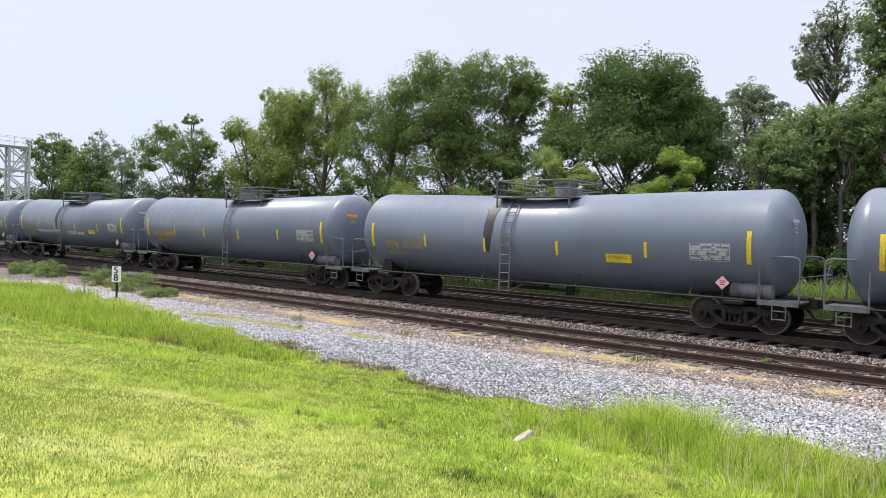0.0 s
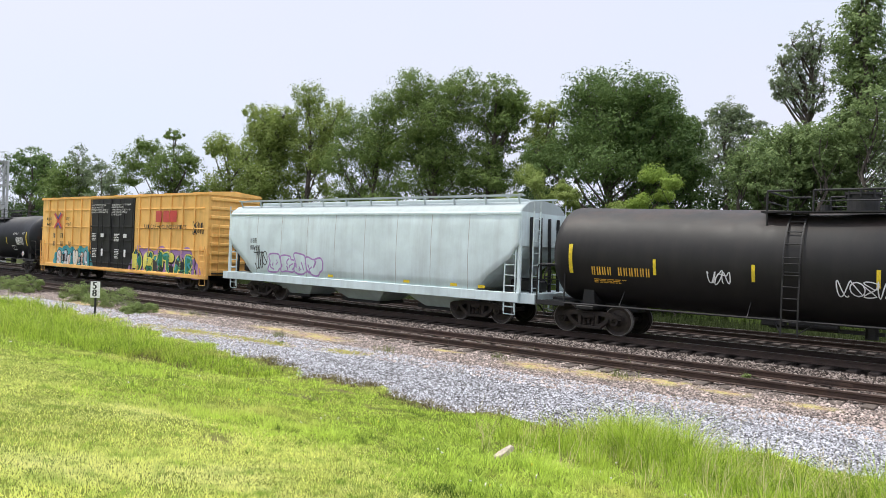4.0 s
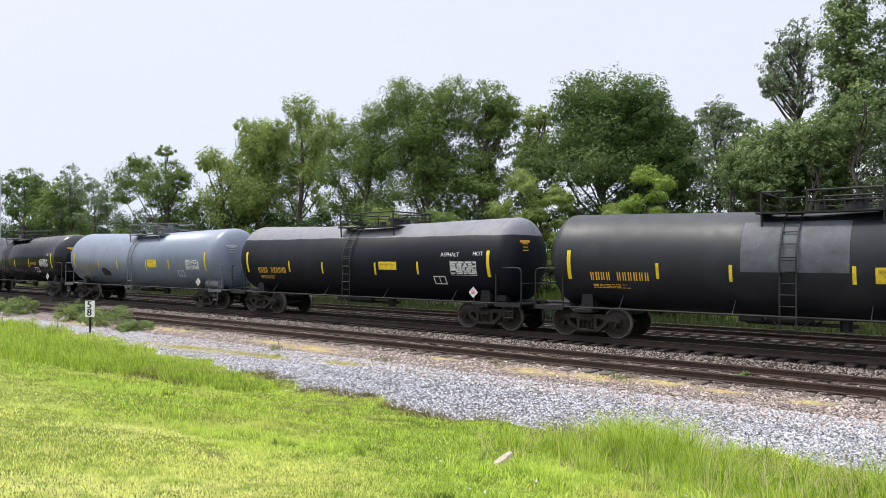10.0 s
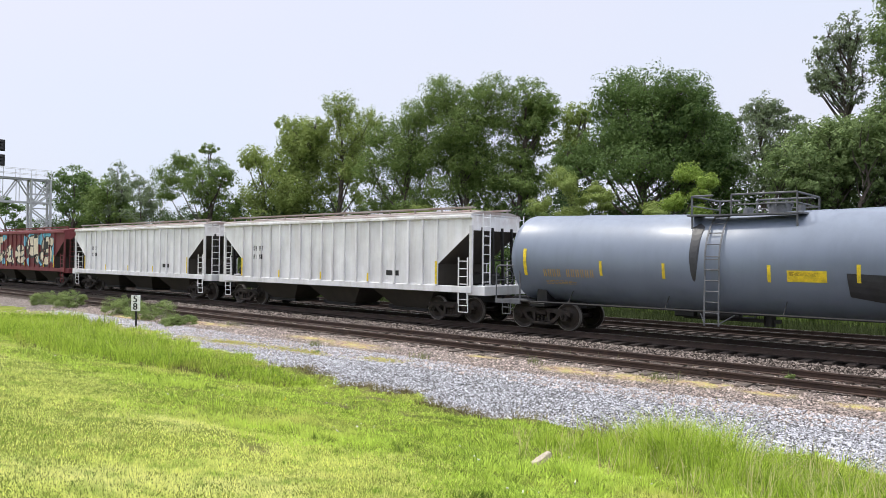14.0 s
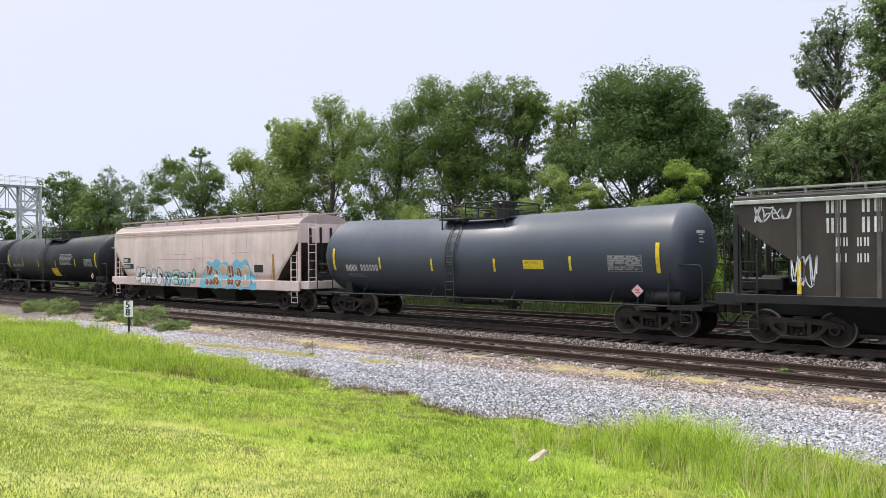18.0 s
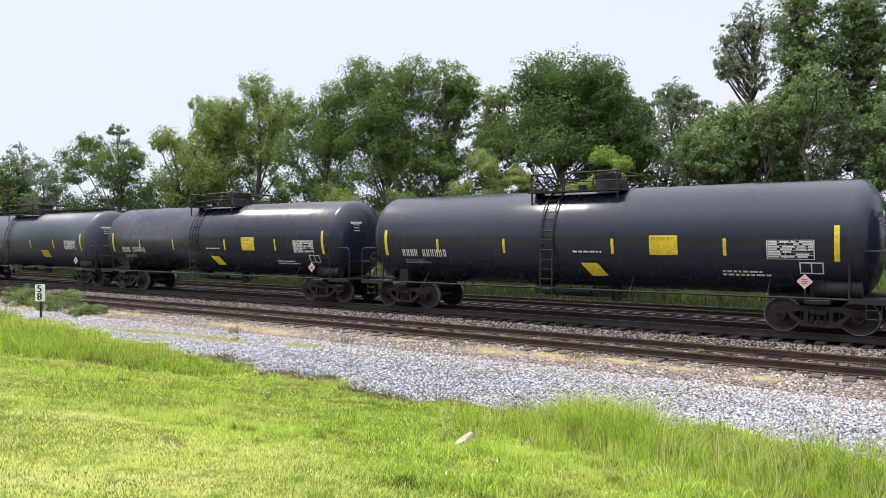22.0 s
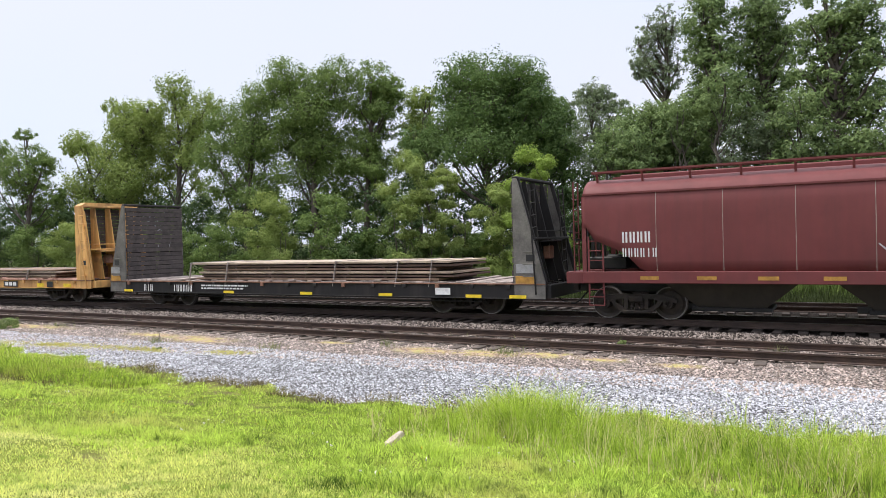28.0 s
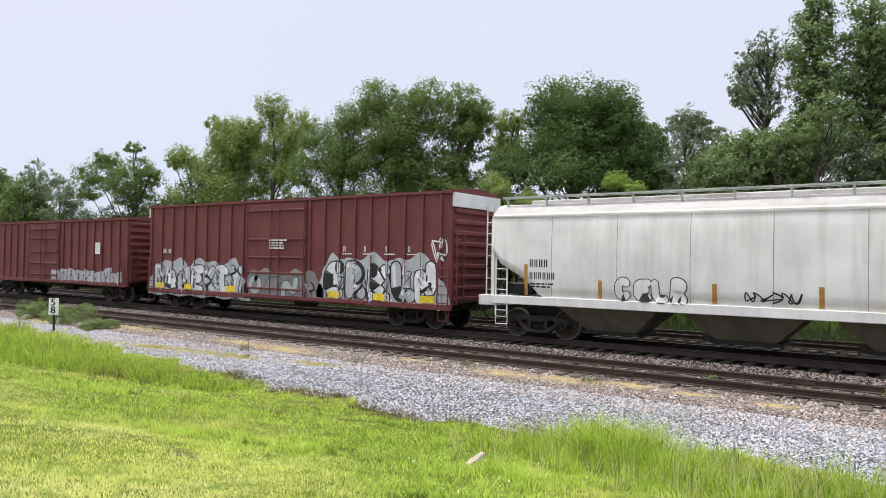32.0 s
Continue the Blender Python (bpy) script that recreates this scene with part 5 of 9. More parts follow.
P_SLATE = paint_mat("slate_black_tank_paint", (0.044, 0.055, 0.080), 0.42, (0.06, 0.062, 0.07), 0.3, gloss=0.5, coat=0.12)
# here and in later hopper paints, `top` darkens roofs to offset overhead light
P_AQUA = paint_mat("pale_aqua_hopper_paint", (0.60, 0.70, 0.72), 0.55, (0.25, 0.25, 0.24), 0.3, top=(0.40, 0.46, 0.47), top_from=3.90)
P_OCHRE = paint_mat("ochre_boxcar_paint", (0.84, 0.49, 0.15), 0.55, (0.20, 0.12, 0.06), 0.35)
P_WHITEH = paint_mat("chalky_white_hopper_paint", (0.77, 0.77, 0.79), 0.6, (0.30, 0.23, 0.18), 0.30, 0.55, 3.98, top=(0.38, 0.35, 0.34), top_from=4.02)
P_OXIDE = paint_mat("oxide_red_hopper_paint", (0.175, 0.040, 0.046), 0.55, (0.05, 0.03, 0.03), 0.35)
P_DARKGN = paint_mat("dark_olive_brown_hopper_paint", (0.052, 0.044, 0.038), 0.55, (0.10, 0.082, 0.072), 0.5)
M_POSTGREY = mat("scuffed_grey_brown_post", (0.115, 0.105, 0.098), 0.7, 0, 0.35, 2.0, 30, 0.2, (0.05, 0.042, 0.036), 0.5)
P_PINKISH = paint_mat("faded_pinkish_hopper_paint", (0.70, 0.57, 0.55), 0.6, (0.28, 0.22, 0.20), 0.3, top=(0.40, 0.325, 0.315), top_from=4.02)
P_MAROON = paint_mat("maroon_boxcar_paint", (0.096, 0.019, 0.034), 0.40, (0.040, 0.018, 0.024), 0.4, gloss=0.45, dent=0.5)
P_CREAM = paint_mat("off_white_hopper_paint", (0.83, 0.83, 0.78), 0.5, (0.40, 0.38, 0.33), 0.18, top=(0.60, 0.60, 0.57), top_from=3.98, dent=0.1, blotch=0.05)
P_NAVY = paint_mat("weathered_navy_boxcar_paint", (0.050, 0.066, 0.085), 0.5, (0.09, 0.085, 0.08), 0.4)
P_BROWNRED = paint_mat("mineral_red_hopper_paint", (0.155, 0.040, 0.042), 0.55, (0.07, 0.04, 0.04), 0.35)
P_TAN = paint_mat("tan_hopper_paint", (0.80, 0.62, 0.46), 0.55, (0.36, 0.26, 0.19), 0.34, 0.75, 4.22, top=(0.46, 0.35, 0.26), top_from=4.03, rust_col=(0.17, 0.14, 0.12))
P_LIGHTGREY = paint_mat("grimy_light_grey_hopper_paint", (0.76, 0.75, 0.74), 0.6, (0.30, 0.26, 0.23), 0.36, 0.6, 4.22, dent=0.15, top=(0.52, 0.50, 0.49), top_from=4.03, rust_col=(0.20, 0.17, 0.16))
P_BOXRED = paint_mat("red_brown_boxcar_paint", (0.165, 0.046, 0.048), 0.6, (0.06, 0.035, 0.03), 0.35)
P_FLATBK = paint_mat("black_flat_car_paint", (0.020, 0.019, 0.020), 0.6, (0.08, 0.065, 0.06), 0.45)
P_FLATYE = paint_mat("ochre_flat_car_paint", (0.74, 0.43, 0.16), 0.65, (0.20, 0.10, 0.05), 0.75, 0.5, 3.9, patch=(0.36, 0.19, 0.09), patch_amount=0.55)
M_FLANGE = mat("rust_worn_steel_edge", (0.23, 0.115, 0.075), 0.85, 0, 0.4, 2.0, 25, 0.4, (0.07, 0.04, 0.03), 0.7)
M_DECKRUST = mat("rusty_pinkish_deck", (0.42, 0.25, 0.20), 0.9, 0, 0.4, 1.2, 30, 0.5, (0.13, 0.075, 0.055), 0.6)
P_DOORBK = paint_mat("black_door_paint", (0.016, 0.016, 0.018), 0.5, (0.05, 0.045, 0.045), 0.3)
# bay grime, with the shade of slope sheets and undersides in the tone
P_BAYDARK = paint_mat("grimy_shaded_bay_paint", (0.055, 0.048, 0.042), 0.75, (0.10, 0.085, 0.07), 0.5)
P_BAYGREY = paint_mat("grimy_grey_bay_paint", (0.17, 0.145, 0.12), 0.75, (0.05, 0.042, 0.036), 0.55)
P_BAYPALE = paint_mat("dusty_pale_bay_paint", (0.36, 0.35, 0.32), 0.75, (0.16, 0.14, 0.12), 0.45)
M_WALKPALE = mat("pale_galvanised_walkway", (0.46, 0.49, 0.46), 0.6, 0.1, 0.25, 1.5, 30, 0.1, (0.16, 0.13, 0.11), 0.5)
M_PLANK = mat("weathered_dark_planks", (0.060, 0.050, 0.050), 0.9, 0, 0.45, 2.5, 30, 0.7, (0.13, 0.11, 0.10), 0.5)
M_DECKGR = mat("grey_deck_boards", (0.30, 0.25, 0.23), 0.9, 0, 0.4, 2.5, 30, 0.7, (0.09, 0.07, 0.06), 0.5)
M_PLATE = mat("rusty_steel_plate", (0.20, 0.13, 0.095), 0.75, 0.1, 0.35, 0.8, 30, 0.2, (0.28, 0.19, 0.14), 0.5)
M_PLATE2 = mat("dark_steel_plate", (0.11, 0.07, 0.055), 0.7, 0.1, 0.35, 0.8, 30, 0.2, (0.15, 0.10, 0.08), 0.5)
M_PLATE3 = mat("pale_steel_plate", (0.40, 0.32, 0.25), 0.7, 0.1, 0.3, 0.8, 30, 0.2, (0.15, 0.10, 0.08), 0.5)
M_STRAP = mat("grey_strap", (0.38, 0.34, 0.32), 0.7)
M_ENDWHITE = mat("white_end_paint", (0.74, 0.75, 0.76), 0.5, 0, 0.1, 1, 30, 0.05, (0.4, 0.38, 0.36), 0.3)


def spray(name, c):
    return mat(name, c, 0.5, 0, 0.14, 3.0, 40, 0.03)


S_WHITE, S_SILVER, S_BLACK = spray("white_spray", (0.74, 0.75, 0.78)), spray("silver_spray", (0.44, 0.46, 0.49)), spray("black_spray", (0.018, 0.018, 0.022))
S_TEAL, S_GREEN, S_YEL = spray("teal_spray", (0.05, 0.33, 0.38)), spray("green_spray", (0.02, 0.19, 0.10)), spray("yellow_spray", (0.75, 0.68, 0.13))
S_PURP, S_TANP, S_CREAM = spray("purple_spray", (0.36, 0.20, 0.46)), spray("flesh_tan_spray", (0.60, 0.44, 0.36)), spray("cream_spray", (0.72, 0.64, 0.50))
S_SKY, S_MINT, S_RUST = spray("sky_blue_spray", (0.16, 0.48, 0.66)), spray("mint_spray", (0.30, 0.58, 0.50)), spray("rust_spray", (0.24, 0.085, 0.05))
S_RED, S_NAVY = spray("signal_red_spray", (0.52, 0.06, 0.05)), spray("deep_blue_spray", (0.05, 0.09, 0.28))
S_CHALK = spray("chalky_white_spray", (0.60, 0.57, 0.53))
S_FOG = spray("grey_spray_haze", (0.26, 0.24, 0.25))
S_ICE = spray("ice_blue_spray", (0.58, 0.70, 0.76))
M_GUSSET = mat("grimy_grey_brown_steel", (0.15, 0.14, 0.13), 0.75, 0, 0.4, 1.2, 20, 0.2, (0.03, 0.028, 0.026), 0.6)
S_BLUE, S_MAG = spray("blue_spray", (0.12, 0.28, 0.50)), spray("magenta_spray", (0.48, 0.08, 0.16))
L5, S5 = (-4.42, -1.69, 1.2, 4.2), (-3.7, -1.65, 1.3, 3.42)
TAG = (2.91, 3.75, 1.76, 2.02)


def spill(car, kind, x, w=0.45):
    """A dark overflow stain down from the walkway."""
    bm = bmesh.new()
    cols = []
    for i in range(9):
        u = i / 8
        cols.append((x + w * (u - 0.5), kind.zc + 0.85 - 1.5 * math.sin(math.pi * u) ** 0.6, kind.zc + 1.05 - 0.25 * abs(u - 0.5)))
    decal_strip(bm, cols, kind.surf, 0.003, 10)
    part("spill_stain", bm, M_STAIN, car, "dark overflow stain")


# grey tank cars at the head
for k, cx in enumerate((4.13, -13.26, -30.65, -48.0, -65.31)):
    lab = ("matt grey steel tank car with a yellow sign and spill stain", "matt grey steel tank car with a stained side", "matt grey steel tank car with clean upper side", "matt grey steel tank car with white scrawl along its side", "matt grey steel tank car with a black spill below the walkway")[k]
    c = tank_car(cx, LONG_TANK_B if k == 2 else LONG_TANK, P_GREY, M_GREYFIT, lab, "NONN NNNNNN", M_ORANGE if k == 2 else M_WORNOR, L5, TAG if k in (1, 3) else None, True, M_FADED, M_PINK, True, k)
    if k != 2:
        spill(c, LONG_TANK, -1.55, 0.5 if k != 4 else 0.6)
    if k == 3:
        scribble(c, LONG_TANK.surf, -4.6, -0.9, 1.75, 1.95, 17, 31, S_WHITE, 0.022)
        scribble(c, LONG_TANK.surf, 0.2, 2.4, 1.68, 1.9, 9, 32, S_WHITE, 0.022)
c = tank_car(-82.5, LONG_TANK, P_WORN, M_BLACK, "black tank car with worn rusty upper side and white tag", "NONN NNNNNN", None, L5, None, True, M_GREYTXT, M_PINK, True, 5)
scribble(c, LONG_TANK.surf, 0.3, 2.4, 1.65, 2.05, 7, 41, S_WHITE, 0.03)
scribble(c, LONG_TANK.surf, -2.9, -2.3, 1.75, 2.2, 3, 42, S_WHITE, 0.03)

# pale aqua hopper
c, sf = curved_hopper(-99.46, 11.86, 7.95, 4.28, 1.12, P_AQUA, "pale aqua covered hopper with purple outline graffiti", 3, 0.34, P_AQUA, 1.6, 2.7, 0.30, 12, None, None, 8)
graffiti(c, sf, -5.0, -1.6, 1.25, 2.05, 4, 61, [P_AQUA], S_PURP, 0.2, 0.07)
scribble(c, sf, -6.0, -5.1, 1.4, 2.3, 3, 62, S_BLACK, 0.04)
bars(c, -6.3, 2.5, 0.22, "NON", sf, M_BLKTXT)
bars(c, -6.3, 2.2, 0.2, "NNINN", sf, M_BLKTXT)
for x in (5.1, 6.3, 2.9, -1.2):
    part("reflective_stripe", rect(bmesh.new(), x, x + 0.3, 1.22, 1.32, sf, 0.01), M_YELLOW, c)

# ochre boxcar with black doors
c, sf, rf = box_car(-118.18, 13.52, 8.98, 4.86, 0.66, P_OCHRE, "ochre yellow boxcar with black double doors and bright graffiti", [-8.0, -6.95, -5.9, -4.85, -3.8, -2.75, 2.75, 3.75, 4.75, 5.8, 6.85, 7.9], (-2.47, 2.26), P_DOORBK, 2)
for z in (2.05, 3.1, 4.1):
    for x0, x1 in ((-8.7, -2.6), (2.4, 8.7)):
        part("side_rail", box(bmesh.new(), x0, x1, -1.545, -1.50, z - 0.03, z + 0.03, 0.01), P_OCHRE, c)
words("slogan", "next\nload", 0.34, -8.2, 3.50, M_BLKTXT, c, sf, 0.07, "black italic slogan", 0.2)
words("slogan", "any\nroad", 0.34, -5.68, 3.52, M_BLKTXT, c, sf, 0.07, "black italic slogan", 0.2)
em = bmesh.new()
for s in (-1, 1):
    ribbon(em, [(-7.15, 3.46 + s * 0.44), (-6.65, 3.46), (-6.15, 3.46 - s * 0.44)], 0.17, sf, 0.075 + 0.002 * s)
logo = part("emblem", em, S_RED, c, "red and blue crossed emblem")
em = bmesh.new()
for s in (-1, 1):
    ribbon(em, [(-6.98, 3.46 + s * 0.48), (-6.65, 3.60 if s > 0 else 3.32), (-6.32, 3.46 + s * 0.48)], 0.13, sf, 0.081 + 0.002 * s)
part("emblem_band", em, S_NAVY, logo)
bars(c, -7.3, 2.42, 0.29, "NO   NO", sf, M_BLKTXT, 0.07)
bars(c, -7.3, 1.93, 0.29, "NN   NN   IN", sf, M_BLKTXT, 0.07)
bm = bmesh.new()
for x in (4.35, 5.05, 5.75):
    rect(bm, x + 0.08, x + 0.62, 3.42, 4.0, sf, 0.07, 2)
part("emblem", bm, S_RED, c, "dark red block emblem")
words("slogan", "RAILCAR POOLING EXPERTS", 0.31, 3.3, 3.07, M_BLKTXT, c, sf, 0.07, "black capital slogan")
brush_letters(c, sf, -6.85, -2.6, 0.70, 1.74, 6, 71, [S_TANP, S_SILVER, S_TANP, S_CREAM], S_BLACK, None, 0.42, "SENUEL", "flesh and silver graffiti letters on a teal ground", S_TEAL, S_WHITE, 1.38)
brush_letters(c, sf, 2.25, 8.1, 0.68, 1.92, 6, 72, [S_GREEN], S_YEL, S_BLACK, 0.42, "DENTAR", "green and yellow graffiti letters on a purple ground", S_PURP, S_TEAL, 1.40, (0.05, -0.04))
scribble(c, sf, 7.75, 8.65, 2.75, 3.5, 4, 73, S_BLACK, 0.03)
rng = random.Random(7)
bm = bmesh.new()
for x in (-2.2, 0.3):
    lines(bm, x + 0.1, 2.75, 0.6, 0.05, 5, sf, rng, 0.12)
    lines(bm, x + 0.2, 1.9, 0.5, 0.05, 6, sf, rng, 0.12)
    rect(bm, x + 1.1, x + 1.45, 2.55, 2.75, sf, 0.12); rect(bm, x + 1.2, x + 1.4, 1.5, 1.9, sf, 0.12)
words("door_notice", "CLOSE THIS DOOR BEFORE\nCLOSING MAIN DOOR\nCIERRE ESTA PUERTA ANTES DE\nCERRAR LA PUERTA PRINCIPAL", 0.135, -2.2, 4.30, M_WHITE, c, sf, 0.16, "white stencilled door notice", 0.15)
words("door_notice", "CLOSE AND LOCK BOTH DOORS\nBEFORE MOVING CAR\nCIERRE Y PONGA EL SEGURO EN\nAMBAS PUERTAS ANTES DE\nMOVER EL CARRO", 0.135, 0.12, 4.30, M_WHITE, c, sf, 0.16, "white stencilled door notice", 0.15)
part("door_stencils", bm, M_WHITE, c, "white door instructions as bars")["kind"] = "stuff"

# dark tank cars, shorter kind
B = [
    (-136.11, P_BLACK, M_BLACK, "black tank car with orange marks and white bubble graffiti", M_ORANGE, (1.15, 1.95, 1.66, 1.92)),
    (-152.35, P_BROWN, M_BLACK, "brownish black tank car with orange marks", M_ORANGE, (1.4, 2.2, 1.78, 2.0)),
    (-168.49, P_SILVER, M_GREYFIT, "silver tank car with rust blotches and white block graffiti", M_ORANGE, (2.7, 3.6, 1.72, 2.0)),
    (-184.54, P_RUSTTOP, M_BLACK, "black tank car with rust-stripped top", M_WHITE, (2.3, 3.3, 1.9, 2.3)),
    (-200.35, P_PATCHED, M_BLACK, "black tank car with grey primer patches", M_ORANGE, (1.75, 2.5, 1.85, 2.25)),
    (-216.49, P_TWOTONE, M_BLACK, "black tank car with silver upper half", M_ORANGE, (1.5, 2.4, 2.02, 2.32)),
    (-232.86, P_GREYB, M_GREYFIT, "pale grey tank car with a black blotch", M_WORNOR, (1.45, 2.3, 1.95, 2.35)),
    (-248.98, P_INK, M_BLACK, "black tank car with many orange stencils", M_ORANGE, (-2.5, -1.7, 1.6, 1.9)),
    (-265.2, P_GREYB, M_GREYFIT, "pale grey tank car with painted-out graffiti", M_WORNOR, (1.9, 2.8, 1.35, 1.7)),
    (-281.42, P_GREYB, M_GREYFIT, "pale grey tank car with dripping stain under the walkway", M_WORNOR, (1.75, 2.7, 1.85, 2.15)),
]
for i, (cx, pm, fm, lab, mm, tag) in enumerate(B):
    c = tank_car(cx, SHORT_TANK_B if i == 8 else SHORT_TANK, pm, fm, lab, "NONN NNNNNN", mm, S5, tag, True, M_WHITE, M_WHITE, True, 20 + i)
    s = SHORT_TANK.surf
    if i == 0:
        graffiti(c, s, -4.2, -2.3, 1.35, 2.1, 5, 81, [P_BLACK], S_WHITE, 0.22, 0.035)
        graffiti(c, s, -1.9, -1.2, 1.35, 2.0, 2, 82, [P_BLACK], S_WHITE, 0.22, 0.035)
    if i == 2:
        brush_letters(c, s, 0.6, 1.9, 2.32, 3.0, 2, 83, [S_WHITE], S_BLACK, None, 0.36, "TC")
        brush_letters(c, s, 0.62, 2.0, 1.58, 2.25, 2, 84, [S_WHITE], S_BLACK, None, 0.36, "DE")
        graffiti(c, s, -3.9, -1.4, 1.12, 1.95, 5, 85, [P_SILVER], S_WHITE, 0.24, 0.045, strokes=2)
        scribble(c, s, -3.9, -0.7, 1.2, 1.85, 8, 87, S_BLACK, 0.03)
        graffiti(c, s, -1.3, -0.6, 1.15, 1.9, 2, 86, [P_SILVER], S_WHITE, 0.22, 0.045, strokes=2)
        part("stencil_ground", rect(bmesh.new(), 4.98, 5.95, 2.43, 2.64, s, 0.005, 2), M_BLKTXT, c, "black painted stencil ground")
        words("stencil", "ASPHALT", 0.2, 5.02, 2.47, M_WHITE, c, s, 0.009)
        words("stencil", "HOT", 0.17, 5.95, 1.60, M_WHITE, c, s)
    if i == 3:
        words("stencil", "HOT\nASPHALT", 0.17, 3.85, 2.25, M_WHITE, c, s)
    if i in (0, 1, 5, 7):
        words("stencil", "ASPHALT", 0.2, 4.5 if i != 7 else 3.6, 2.52 if i != 7 else 2.0, M_ORANGE if i in (1, 7) else M_WHITE, c, s)
        words("stencil", "HOT", 0.2, 5.9, 2.55, M_WHITE, c, s)
    if i in (0, 2, 5, 6, 7, 1, 3):
        bm = bmesh.new()
        for a, b, d, e in ((3.6, 4.15, 1.72, 1.76), (3.6, 4.15, 1.98, 2.02), (3.6, 3.64, 1.72, 2.02), (4.11, 4.15, 1.72, 2.02), (3.86, 3.89, 1.74, 2.0)):
            rect(bm, a + 0.5, b + 0.5, d - 0.2, e - 0.2, s, 0.005)
        part("stencil_box", bm, M_WHITE, c)
    if i == 6:
        bm = bmesh.new()
        rod(bm, (SHORT_TANK.tc / 2 + 0.15, -1.08, 1.18), (SHORT_TANK.tc / 2 + 1.15, -1.08, 1.18), 0.19, 16)
        for x in (0.32, 0.92):
            rod(bm, (SHORT_TANK.tc / 2 + x, -1.08, 1.18), (SHORT_TANK.tc / 2 + x + 0.05, -1.08, 1.18), 0.205, 16)
        part("air_reservoir", bm, M_GREYFIT, c)
        part("paint_out", fill(bmesh.new(), blob(-3.1, 1.65, 0.42, 0.22, random.Random(9)), s, 0.004), S_BLACK, c, "black painted-out blotch")
    if i == 8:
        part("paint_out", fill(bmesh.new(), dense([(0.92, 1.72), (0.9, 2.02), (1.0, 2.14), (1.9, 2.11), (2.85, 2.10), (2.98, 1.80), (2.9, 1.74), (2.5, 1.76), (1.6, 1.82), (1.2, 1.72)]), s, 0.004), M_STAIN, c, "dark painted-out patch")
        part("paint_out", fill(bmesh.new(), dense([(-3.9, 1.66), (-3.92, 1.9), (-3.3, 1.88), (-3.12, 1.84), (-3.15, 1.68)]), s, 0.004), M_STAIN, c)
    if i == 9:
        part("paint_out", fill(bmesh.new(), dense([(3.2, 1.5), (3.15, 2.1), (4.4, 2.05), (4.75, 1.7), (4.8, 1.35), (3.9, 1.38)]), s, 0.004), M_STAIN, c, "dark painted-out patch")
        spill(c, SHORT_TANK, -0.75, 0.35)
    if i == 4:
        part("patch_panel", rect(bmesh.new(), -1.4, 1.2, 2.1, 3.45, s, 0.004, 10), M_PRIMER, c, "grey repainted band round the middle")

